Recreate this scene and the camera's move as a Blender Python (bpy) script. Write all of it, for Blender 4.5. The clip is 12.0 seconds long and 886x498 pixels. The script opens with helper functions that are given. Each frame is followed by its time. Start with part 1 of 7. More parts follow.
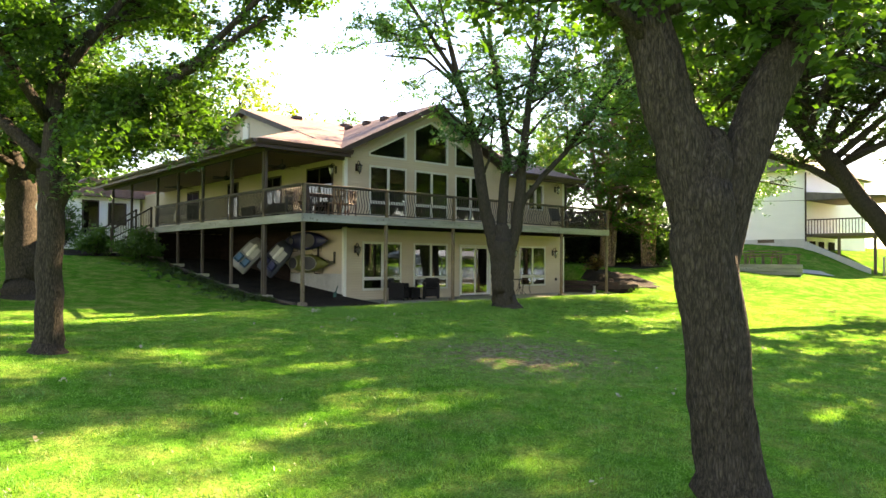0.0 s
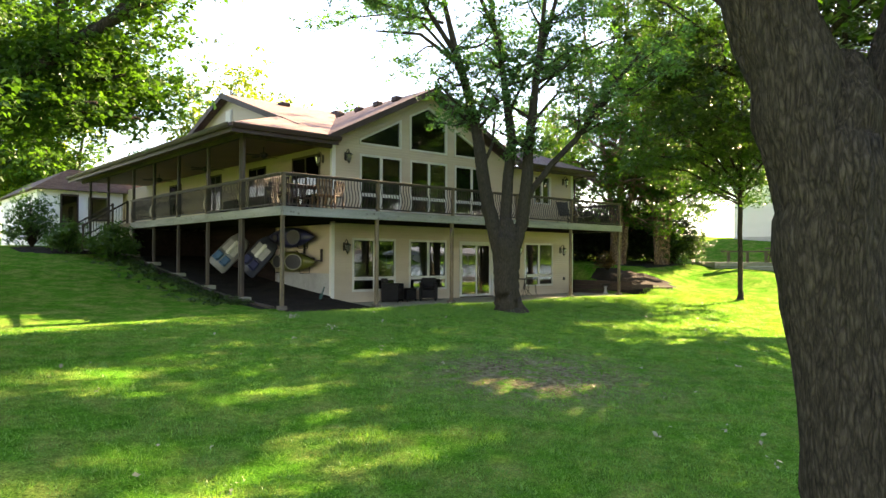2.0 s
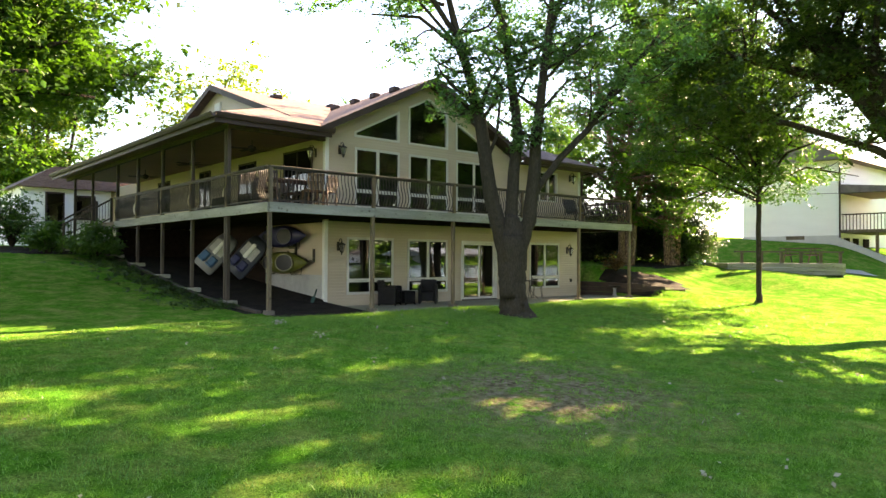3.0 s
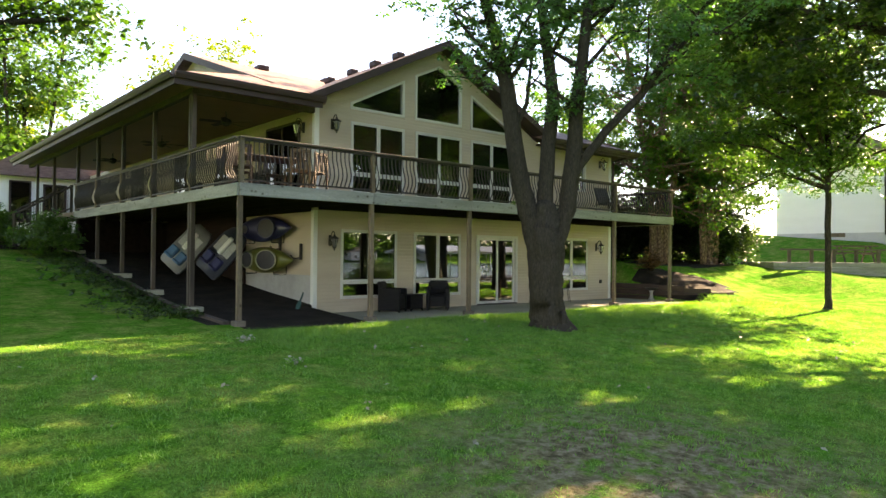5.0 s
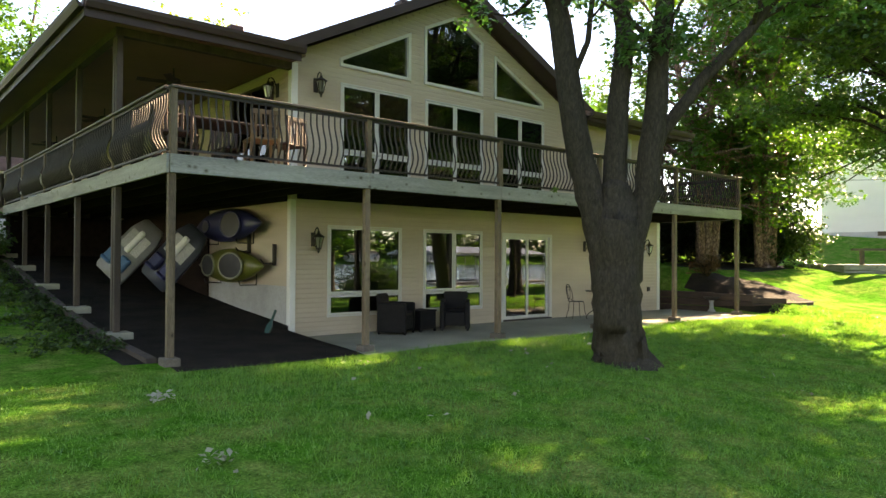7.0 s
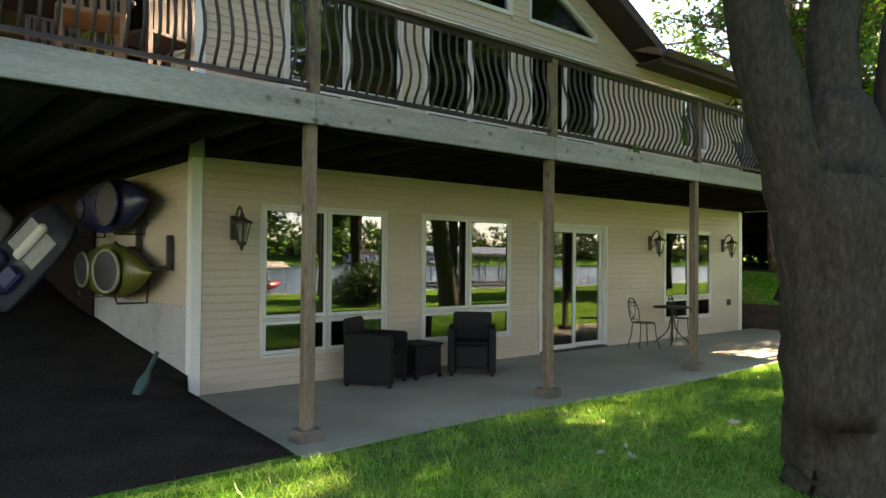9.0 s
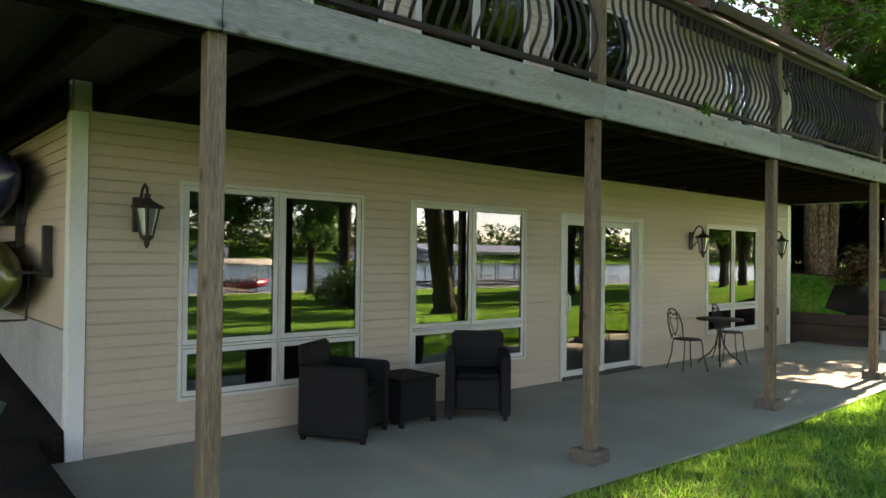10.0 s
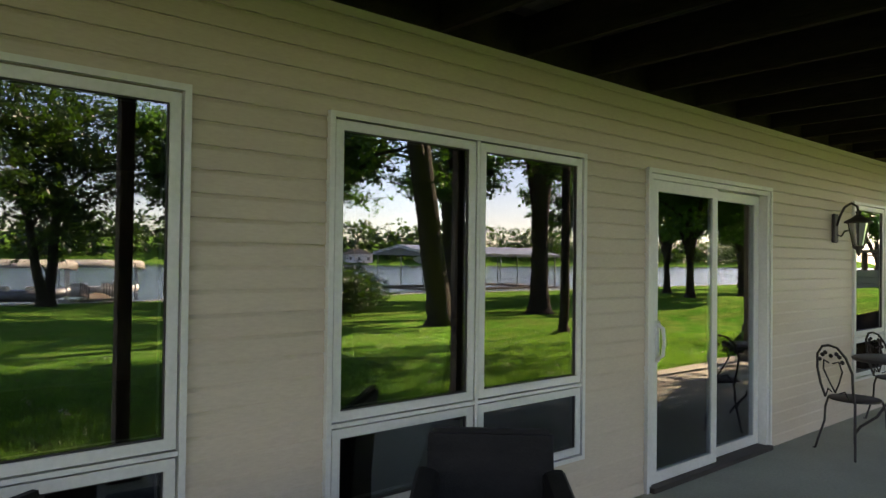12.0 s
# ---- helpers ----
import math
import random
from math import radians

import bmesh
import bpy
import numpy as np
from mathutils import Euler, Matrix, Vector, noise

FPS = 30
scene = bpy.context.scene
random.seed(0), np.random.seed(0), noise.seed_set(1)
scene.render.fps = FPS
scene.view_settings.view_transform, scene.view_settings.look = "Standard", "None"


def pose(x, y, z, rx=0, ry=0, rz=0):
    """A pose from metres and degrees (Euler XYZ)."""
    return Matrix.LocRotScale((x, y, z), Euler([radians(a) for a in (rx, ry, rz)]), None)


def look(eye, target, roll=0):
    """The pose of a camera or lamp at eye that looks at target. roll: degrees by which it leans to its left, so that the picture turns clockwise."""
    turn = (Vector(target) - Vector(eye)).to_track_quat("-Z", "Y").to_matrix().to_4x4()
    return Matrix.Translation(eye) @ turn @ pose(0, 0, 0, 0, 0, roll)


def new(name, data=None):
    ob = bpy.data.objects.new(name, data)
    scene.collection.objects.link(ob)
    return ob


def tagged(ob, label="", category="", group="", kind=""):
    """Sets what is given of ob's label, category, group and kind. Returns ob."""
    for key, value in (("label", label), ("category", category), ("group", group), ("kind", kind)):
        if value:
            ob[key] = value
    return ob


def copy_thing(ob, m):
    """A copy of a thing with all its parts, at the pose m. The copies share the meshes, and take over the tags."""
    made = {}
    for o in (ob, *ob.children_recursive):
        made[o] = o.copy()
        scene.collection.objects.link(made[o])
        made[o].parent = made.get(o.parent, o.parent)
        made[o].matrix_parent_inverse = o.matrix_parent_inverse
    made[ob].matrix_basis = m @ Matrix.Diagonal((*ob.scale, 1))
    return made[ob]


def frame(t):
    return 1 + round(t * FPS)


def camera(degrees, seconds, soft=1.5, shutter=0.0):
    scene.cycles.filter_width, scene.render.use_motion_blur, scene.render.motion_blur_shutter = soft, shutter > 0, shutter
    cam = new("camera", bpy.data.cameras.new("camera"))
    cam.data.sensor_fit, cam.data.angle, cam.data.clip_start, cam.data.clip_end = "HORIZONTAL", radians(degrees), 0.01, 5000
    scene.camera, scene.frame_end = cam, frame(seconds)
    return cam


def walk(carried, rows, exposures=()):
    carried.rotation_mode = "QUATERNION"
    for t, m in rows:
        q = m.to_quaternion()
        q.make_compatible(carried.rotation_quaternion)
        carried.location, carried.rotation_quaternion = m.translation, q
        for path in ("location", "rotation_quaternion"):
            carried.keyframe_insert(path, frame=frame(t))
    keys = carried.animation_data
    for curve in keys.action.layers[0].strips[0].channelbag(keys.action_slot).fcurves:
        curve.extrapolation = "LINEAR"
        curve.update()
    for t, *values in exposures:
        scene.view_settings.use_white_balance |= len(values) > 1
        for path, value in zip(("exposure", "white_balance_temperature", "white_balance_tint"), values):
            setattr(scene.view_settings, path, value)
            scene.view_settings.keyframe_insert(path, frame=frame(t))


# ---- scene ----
cam = camera(64.8, 12.0)
PATH = [
    (0, (-1.634, -2.103, 1.44), (-0.316, -0.599, 1.477), 0.3),
    (0.5, (-1.28, -1.729, 1.449), (0.036, -0.223, 1.484), 0.2),
    (1, (-0.868, -1.347, 1.435), (0.445, 0.161, 1.47), 0.4),
    (1.5, (-0.384, -0.883, 1.436), (0.928, 0.626, 1.47), 0.3),
    (2, (0.083, -0.443, 1.482), (1.393, 1.068, 1.511), 0.3),
    (2.5, (0.558, 0.072, 1.467), (1.868, 1.583, 1.496), 0.3),
    (3, (1.071, 0.693, 1.477), (2.379, 2.205, 1.508), 0.3),
    (5, (3.348, 3.746, 1.463), (4.649, 5.264, 1.488), 0.5),
    (5.5, (3.94, 4.576, 1.429), (5.241, 6.095, 1.459), 0.4),
    (6, (4.581, 5.459, 1.503), (5.879, 6.98, 1.53), 0.4),
    (6.5, (5.285, 6.413, 1.505), (6.582, 7.935, 1.533), 0.3),
    (7, (6.021, 7.397, 1.521), (7.317, 8.92, 1.55), 0.3),
    (7.5, (6.888, 8.478, 1.467), (8.184, 10.0, 1.498), 0.3),
    (7.7, (7.22, 8.891, 1.498), (8.516, 10.414, 1.528), 0.3),
    (9.3, (10.03, 12.323, 1.549), (11.326, 13.846, 1.58), 0.5),
    (9.5, (10.313, 12.667, 1.559), (11.614, 14.186, 1.591), 0.4),
    (10, (11.145, 13.638, 1.579), (12.452, 15.152, 1.603), 0.7),
    (10.5, (11.932, 14.468, 1.568), (13.238, 15.982, 1.598), 0.5),
    (11, (12.759, 15.354, 1.538), (14.065, 16.869, 1.572), 0.5),
    (11.5, (13.607, 16.278, 1.546), (14.91, 17.794, 1.583), 0.6),
    (12, (14.122, 16.834, 1.536), (15.428, 18.349, 1.568), 0.7),
]
walk(cam, [(t, look(eye, target, roll)) for t, eye, target, roll in PATH],
     exposures=[(0, 3.38, 8150, 23), (1.1, 3.38, 8150, 23), (1.5, 3.55, 8150, 23), (1.9, 3.38, 8150, 23), (7.5, 3.42, 8100, 24), (9.5, 3.56, 7550, 28), (12, 3.47, 7150, 32)])

# ---- light ----
SUN_AZ, SUN_EL = 87.0, 31.0          # degrees from +y towards +x, and above the horizon
sun_way = Vector((math.sin(radians(SUN_AZ)) * math.cos(radians(SUN_EL)), math.cos(radians(SUN_AZ)) * math.cos(radians(SUN_EL)), math.sin(radians(SUN_EL))))
world = bpy.data.worlds.new("world")
scene.world = world
world.use_nodes = True
wn = world.node_tree
sky = wn.nodes.new("ShaderNodeTexSky")
sky.sky_type, sky.sun_disc = "NISHITA", False
sky.sun_elevation, sky.sun_rotation = radians(SUN_EL), radians(SUN_AZ)
sky.air_density, sky.dust_density, sky.ozone_density = 1.0, 0.15, 1.0
wn.nodes["Background"].inputs["Strength"].default_value = 0.065
wn.links.new(sky.outputs[0], wn.nodes["Background"].inputs[0])
sun_data = bpy.data.lights.new("sun", "SUN")
sun_data.energy, sun_data.angle, sun_data.color = 5.0, radians(0.53), (1.0, 0.85, 0.58)
sun = new("sun", sun_data)
sun.matrix_world = look(sun_way * 60, (0, 0, 0))


# ---- materials ----
def node_mat(name):
    m = bpy.data.materials.new(name)
    m.use_nodes = True
    t = m.node_tree
    return m, t, t.nodes["Principled BSDF"]


def add(t, kind, **values):
    n = t.nodes.new(kind)
    for key, v in values.items():
        n.inputs[key].default_value = v
    return n


def ramp(t, source, stops):
    r = t.nodes.new("ShaderNodeValToRGB")
    e = r.color_ramp.elements
    while len(e) < len(stops):
        e.new(0.5)
    for k, (p, c) in zip(e, stops):
        k.position, k.color = p, (*c, 1)
    t.links.new(source, r.inputs[0])
    return r.outputs[0]


def blend(t, fac, a, b, mode="MIX"):
    n = t.nodes.new("ShaderNodeMix")
    n.data_type, n.blend_type = "RGBA", mode
    for sock, v in ((n.inputs[0], fac), (n.inputs[6], a), (n.inputs[7], b)):
        if isinstance(v, bpy.types.NodeSocket):
            t.links.new(v, sock)
        elif isinstance(v, (int, float)):
            sock.default_value = v
        else:
            sock.default_value = (*v, 1)
    return n.outputs[2]


def where(t, scale=(1, 1, 1)):
    g = t.nodes.new("ShaderNodeNewGeometry")
    m = t.nodes.new("ShaderNodeMapping")
    m.inputs["Scale"].default_value = scale
    t.links.new(g.outputs["Position"], m.inputs[0])
    return m.outputs[0]


def noisy(t, at, scale, detail=4.0, rough=0.55):
    n = add(t, "ShaderNodeTexNoise", Scale=scale, Detail=detail, Roughness=rough)
    t.links.new(at, n.inputs["Vector"])
    return n.outputs[0]


def bumped(t, b, height, strength, distance=0.02):
    n = add(t, "ShaderNodeBump", Strength=strength, Distance=distance)
    t.links.new(height, n.inputs["Height"])
    t.links.new(n.outputs[0], b.inputs["Normal"])


def surf(name, dark, light, scale=3.0, stretch=(1, 1, 1), rough=0.7, bump=0.2, fine=40.0, metal=0.0, vary=0.25, distance=0.01, spec=0.5):
    """Two colours mixed by broad and fine noise, a random shift from piece to piece, and fine relief."""
    m, t, b = node_mat(name)
    at = where(t, stretch)
    broad, small = noisy(t, at, scale), noisy(t, at, fine, 3.0)
    col = ramp(t, broad, [(0.3, dark), (0.7, light)])
    grain = ramp(t, small, [(0.3, (1 - vary,) * 3), (0.7, (1 + vary * 0.3,) * 3)])
    col = blend(t, 1.0, col, grain, "MULTIPLY")
    info = t.nodes.new("ShaderNodeObjectInfo")
    shift = ramp(t, info.outputs["Random"], [(0.0, (1 - vary * 0.7,) * 3), (1.0, (1, 1, 1))])
    col = blend(t, 1.0, col, shift, "MULTIPLY")
    t.links.new(col, b.inputs["Base Color"])
    b.inputs["Roughness"].default_value, b.inputs["Metallic"].default_value = rough, metal
    b.inputs["Specular IOR Level"].default_value = spec
    bumped(t, b, small, bump, distance)
    return m


def leaf_mat(name, dark, light, lit, scale=1.3):
    m, t, b = node_mat(name)
    at = where(t)
    g = t.nodes.new("ShaderNodeNewGeometry")
    col = ramp(t, g.outputs["Random Per Island"], [(0.0, dark), (1.0, light)])
    col = blend(t, 0.5, col, ramp(t, noisy(t, at, scale), [(0.35, dark), (0.65, light)]))
    t.links.new(col, b.inputs["Base Color"])
    b.inputs["Roughness"].default_value = 0.45
    tr = t.nodes.new("ShaderNodeBsdfTranslucent")
    t.links.new(blend(t, 1.0, col, lit, "MULTIPLY"), tr.inputs[0])
    mix = add(t, "ShaderNodeMixShader", Fac=0.42)
    t.links.new(b.outputs[0], mix.inputs[1])
    t.links.new(tr.outputs[0], mix.inputs[2])
    t.links.new(mix.outputs[0], t.nodes["Material Output"].inputs[0])
    return m


def glass_mat(name, mirror, tint=(0.5, 0.55, 0.55), rough=0.0):
    """A coated pane: part mirror, more so at a glance, part clear."""
    m, t, b = node_mat(name)
    clear = t.nodes.new("ShaderNodeBsdfTransparent")
    clear.inputs[0].default_value = (*tint, 1)
    gloss = t.nodes.new("ShaderNodeBsdfGlossy")
    gloss.inputs["Roughness"].default_value = rough
    gloss.inputs[0].default_value = (0.93, 0.96, 1.0, 1)
    at = where(t)
    wave = add(t, "ShaderNodeBump", Strength=0.012, Distance=0.02)
    t.links.new(noisy(t, at, 1.1, 1.0), wave.inputs["Height"])
    t.links.new(wave.outputs[0], gloss.inputs["Normal"])
    f = add(t, "ShaderNodeFresnel", IOR=1.5)
    ma = t.nodes.new("ShaderNodeMath")
    ma.operation, ma.use_clamp = "ADD", True
    ma.inputs[1].default_value = mirror
    t.links.new(f.outputs[0], ma.inputs[0])
    mix = t.nodes.new("ShaderNodeMixShader")
    t.links.new(ma.outputs[0], mix.inputs[0])
    t.links.new(clear.outputs[0], mix.inputs[1])
    t.links.new(gloss.outputs[0], mix.inputs[2])
    t.links.new(mix.outputs[0], t.nodes["Material Output"].inputs[0])
    return m


def lawn_mat():
    m, t, b = node_mat("lawn")
    at = where(t)
    broad, mid, fine = noisy(t, at, 0.25), noisy(t, at, 1.7, 5.0), noisy(t, at, 38.0, 4.0, 0.7)
    col = ramp(t, broad, [(0.3, (0.046, 0.195, 0.022)), (0.7, (0.087, 0.262, 0.04))])
    col = blend(t, ramp(t, mid, [(0.42, (0, 0, 0)), (0.7, (0.85, 0.85, 0.85))]), col, (0.21, 0.285, 0.095))
    col = blend(t, 1.0, col, ramp(t, fine, [(0.28, (0.16, 0.21, 0.14)), (0.68, (1.45, 1.3, 1.1))]), "MULTIPLY")
    col = blend(t, 1.0, col, ramp(t, noisy(t, at, 7.0, 5.0, 0.65), [(0.3, (0.5, 0.58, 0.48)), (0.65, (1.22, 1.14, 1.1))]), "MULTIPLY")
    # a worn, thin patch of turf
    d = t.nodes.new("ShaderNodeVectorMath")
    d.operation = "DISTANCE"
    flat = t.nodes.new("ShaderNodeMapping")
    flat.inputs["Scale"].default_value = (0.72, 0.8, 0)
    g = t.nodes.new("ShaderNodeNewGeometry")
    t.links.new(g.outputs["Position"], flat.inputs[0])
    t.links.new(flat.outputs[0], d.inputs[0])
    d.inputs[1].default_value = (8.9 * 0.72, 7.3 * 0.8, 0)
    near = t.nodes.new("ShaderNodeMapRange")
    near.inputs[1].default_value, near.inputs[2].default_value, near.inputs[3].default_value, near.inputs[4].default_value = 0.7, 2.3, 1.0, 0.0
    t.links.new(d.outputs["Value"], near.inputs[0])
    mul = t.nodes.new("ShaderNodeMath")
    mul.operation = "MULTIPLY"
    t.links.new(near.outputs[0], mul.inputs[0])
    t.links.new(ramp(t, noisy(t, at, 3.2, 6.0, 0.65), [(0.36, (0, 0, 0)), (0.5, (1, 1, 1))]), mul.inputs[1])
    soil = ramp(t, noisy(t, at, 9.0, 5.0, 0.7), [(0.35, (0.06, 0.055, 0.03)), (0.5, (0.14, 0.125, 0.07)), (0.66, (0.24, 0.215, 0.15))])
    col = blend(t, mul.outputs[0], col, soil)
    # thin turf on bare soil beside the patio
    strip = t.nodes.new("ShaderNodeVectorMath")
    strip.operation = "DISTANCE"
    long = t.nodes.new("ShaderNodeMapping")
    long.inputs["Scale"].default_value = (0.3, 1.3, 0)
    t.links.new(g.outputs["Position"], long.inputs[0])
    t.links.new(long.outputs[0], strip.inputs[0])
    strip.inputs[1].default_value = (14.6 * 0.3, 16.0 * 1.3, 0)
    thin = t.nodes.new("ShaderNodeMapRange")
    thin.inputs[1].default_value, thin.inputs[2].default_value, thin.inputs[3].default_value, thin.inputs[4].default_value = 0.4, 1.1, 0.8, 0.0
    t.links.new(strip.outputs["Value"], thin.inputs[0])
    both = t.nodes.new("ShaderNodeMath")
    both.operation = "MULTIPLY"
    t.links.new(thin.outputs[0], both.inputs[0])
    t.links.new(ramp(t, noisy(t, at, 4.5, 5.0), [(0.4, (0, 0, 0)), (0.55, (1, 1, 1))]), both.inputs[1])
    col = blend(t, both.outputs[0], col, (0.085, 0.075, 0.05))
    t.links.new(col, b.inputs["Base Color"])
    b.inputs["Roughness"].default_value = 1.0
    b.inputs["Specular IOR Level"].default_value = 0.0
    b.inputs["Sheen Weight"].default_value = 0.003
    b.inputs["Sheen Tint"].default_value = (1.0, 0.95, 0.4, 1)
    bumped(t, b, fine, 0.9, 0.03)
    return m


def bark_mat(name, dark, light, stretch=(21, 21, 2.2), bump=1.0, crack=0.35):
    m, t, b = node_mat(name)
    at = where(t, stretch)
    v = t.nodes.new("ShaderNodeTexVoronoi")
    v.feature = "DISTANCE_TO_EDGE"
    v.inputs["Scale"].default_value = 2.2
    n = noisy(t, at, 2.5, 6.0, 0.7)
    bend = t.nodes.new("ShaderNodeTexNoise")
    bend.inputs["Scale"].default_value, bend.inputs["Detail"].default_value = 0.9, 3.0
    t.links.new(at, bend.inputs["Vector"])
    push = t.nodes.new("ShaderNodeVectorMath")
    push.operation = "MULTIPLY_ADD"
    push.inputs[1].default_value = (1.5, 1.5, 1.5)
    t.links.new(bend.outputs["Color"], push.inputs[0])
    t.links.new(at, push.inputs[2])
    t.links.new(push.outputs[0], v.inputs["Vector"])
    col = ramp(t, n, [(0.3, dark), (0.72, light)])
    ridge = ramp(t, v.outputs[0], [(0.0, (crack, crack, crack)), (0.3, (1, 1, 1))])
    col = blend(t, 1.0, col, ridge, "MULTIPLY")
    t.links.new(col, b.inputs["Base Color"])
    b.inputs["Roughness"].default_value = 0.95
    b.inputs["Specular IOR Level"].default_value = 0.15
    mixh = blend(t, 0.5, ridge, n)
    bumped(t, b, mixh, bump, 0.04)
    return m


def water_mat():
    m, t, b = node_mat("lake_water")
    b.inputs["Base Color"].default_value = (0.02, 0.035, 0.045, 1)
    b.inputs["Roughness"].default_value = 0.12
    b.inputs["IOR"].default_value = 1.33
    at = where(t, (1, 1.6, 1))
    bumped(t, b, noisy(t, at, 1.4, 4.0, 0.6), 0.5, 0.12)
    return m


LAWN = lawn_mat()
PAD = surf("dark_stained_block", (0.09, 0.075, 0.055), (0.17, 0.145, 0.11), 3.0, rough=0.9, bump=0.4, fine=40)
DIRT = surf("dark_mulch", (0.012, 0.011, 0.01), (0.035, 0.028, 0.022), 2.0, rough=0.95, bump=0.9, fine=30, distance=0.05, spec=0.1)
SIDING = surf("cream_siding", (0.415, 0.343, 0.252), (0.475, 0.4, 0.298), 0.7, (0.5, 0.5, 2), 0.55, 0.12, 60, vary=0.07)
WHITE_SIDING = surf("white_siding", (0.8, 0.8, 0.79), (0.88, 0.88, 0.87), 0.7, (0.5, 0.5, 2), 0.55, 0.1, 60, vary=0.08)
FOUNDATION = surf("grey_concrete_wall", (0.3, 0.3, 0.29), (0.42, 0.42, 0.4), 1.4, rough=0.9, bump=0.4, fine=35)
CONCRETE = surf("patio_concrete", (0.22, 0.222, 0.165), (0.325, 0.325, 0.245), 0.8, rough=0.75, bump=0.25, fine=50, vary=0.15)
WHITE = surf("white_vinyl", (0.5, 0.5, 0.445), (0.565, 0.565, 0.51), 2.0, rough=0.4, bump=0.05, vary=0.08)
TRIM = surf("pale_corner_trim", (0.59, 0.599, 0.541), (0.656, 0.664, 0.615), 1.5, rough=0.5, bump=0.1, vary=0.08)
GREY_WOOD = surf("weathered_brown_timber", (0.128, 0.092, 0.055), (0.275, 0.212, 0.135), 1.6, (5, 5, 0.5), 0.85, 0.6, 22, vary=0.5)
FASCIA_WOOD = surf("weathered_grey_fascia_timber", (0.22, 0.228, 0.2), (0.375, 0.385, 0.34), 1.6, (0.5, 0.5, 5), 0.85, 0.5, 30, vary=0.3)
def knotty(m, stretch=(1.7, 1.7, 4.5)):
    """Dark oval knots with a soft rim, here and there along the boards."""
    t = m.node_tree
    b = t.nodes["Principled BSDF"]
    old = b.inputs["Base Color"].links[0].from_socket
    v = t.nodes.new("ShaderNodeTexVoronoi")
    v.inputs["Scale"].default_value = 1.0
    t.links.new(where(t, stretch), v.inputs["Vector"])
    t.links.new(blend(t, 1.0, old, ramp(t, v.outputs[0], [(0.07, (0.3, 0.27, 0.23)), (0.13, (0.7, 0.68, 0.62)), (0.23, (1, 1, 1))]), "MULTIPLY"), b.inputs["Base Color"])
    return m


knotty(FASCIA_WOOD, (4.6, 4.6, 6.0))
knotty(GREY_WOOD, (7.0, 7.0, 4.2))
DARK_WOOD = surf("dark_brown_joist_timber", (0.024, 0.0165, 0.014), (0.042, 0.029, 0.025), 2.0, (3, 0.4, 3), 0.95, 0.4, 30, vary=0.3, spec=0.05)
DECK_BOARD = surf("stained_deck_boards", (0.09, 0.065, 0.055), (0.14, 0.1, 0.085), 2.0, (3, 0.4, 3), 0.85, 0.4, 30, vary=0.3)
PORCH_WOOD = surf("brown_porch_timber", (0.042, 0.031, 0.0235), (0.09, 0.068, 0.05), 1.8, (3, 3, 0.5), 0.8, 0.4, 30, vary=0.3)
RAIL_WOOD = surf("brown_rail_timber", (0.06, 0.047, 0.036), (0.115, 0.092, 0.07), 1.8, (1, 1, 3), 0.7, 0.4, 30, vary=0.3)
IRON = surf("dark_bronze_metal", (0.018, 0.015, 0.013), (0.04, 0.033, 0.028), 4.0, rough=0.6, bump=0.1, metal=0.2, vary=0.2)
ROOFING = surf("red_brown_shingles", (0.128, 0.0723, 0.0638), (0.23, 0.145, 0.128), 2.2, (1.5, 1.5, 6), 0.75, 0.7, 22, vary=0.4, distance=0.02)
GUTTER = surf("dark_brown_gutter", (0.036, 0.023, 0.021), (0.058, 0.038, 0.034), 1.0, spec=0.3, rough=0.6, bump=0.05, vary=0.15)
SOFFIT = surf("tan_porch_ceiling", (0.16, 0.085, 0.055), (0.21, 0.115, 0.075), 0.8, rough=0.6, bump=0.08, vary=0.1)
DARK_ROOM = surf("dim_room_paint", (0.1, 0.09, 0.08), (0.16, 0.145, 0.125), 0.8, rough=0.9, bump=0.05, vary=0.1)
PANE = glass_mat("coated_window_glass", 0.11)
PORCH_PANE = glass_mat("screened_porch_glass", 0.0, (0.25, 0.22, 0.2))
LAMP_GLASS = glass_mat("seeded_lantern_glass", 0.16, (0.5, 0.5, 0.5), 0.35)
WICKER = surf("black_resin_wicker", (0.005, 0.005, 0.006), (0.012, 0.0115, 0.012), 6.0, (1, 1, 3), 0.65, 0.8, 90, vary=0.4, distance=0.006, spec=0.2)
BARK = bark_mat("grey_brown_bark", (0.018, 0.0145, 0.011), (0.1, 0.083, 0.062), (15, 15, 3.6), 1.0, 0.45)
BIRCH = bark_mat("peeling_birch_bark", (0.1, 0.05, 0.03), (0.52, 0.36, 0.26), (6, 6, 2.4), 1.2)
SMOOTH_BARK = bark_mat("smooth_grey_bark", (0.026, 0.0225, 0.016), (0.062, 0.054, 0.039), (9, 9, 3.2), 0.35, 0.72)
LEAF = leaf_mat("maple_leaves", (0.03, 0.088, 0.014), (0.07, 0.16, 0.026), (1.55, 1.65, 0.6))
LEAF_COOL = leaf_mat("blue_green_maple_leaves", (0.03, 0.095, 0.03), (0.066, 0.172, 0.054), (1.6, 1.8, 0.7))
# brighter copy of LEAF, with sunlight put into the colour
LEAF_SUNNY = leaf_mat("sunlit_maple_leaves", (0.042, 0.11, 0.016), (0.1, 0.205, 0.03), (1.9, 1.85, 0.6))
LEAF_DARK = leaf_mat("dark_leaves", (0.017, 0.0425, 0.0085), (0.0382, 0.085, 0.0136), (1.4, 1.5, 0.6))
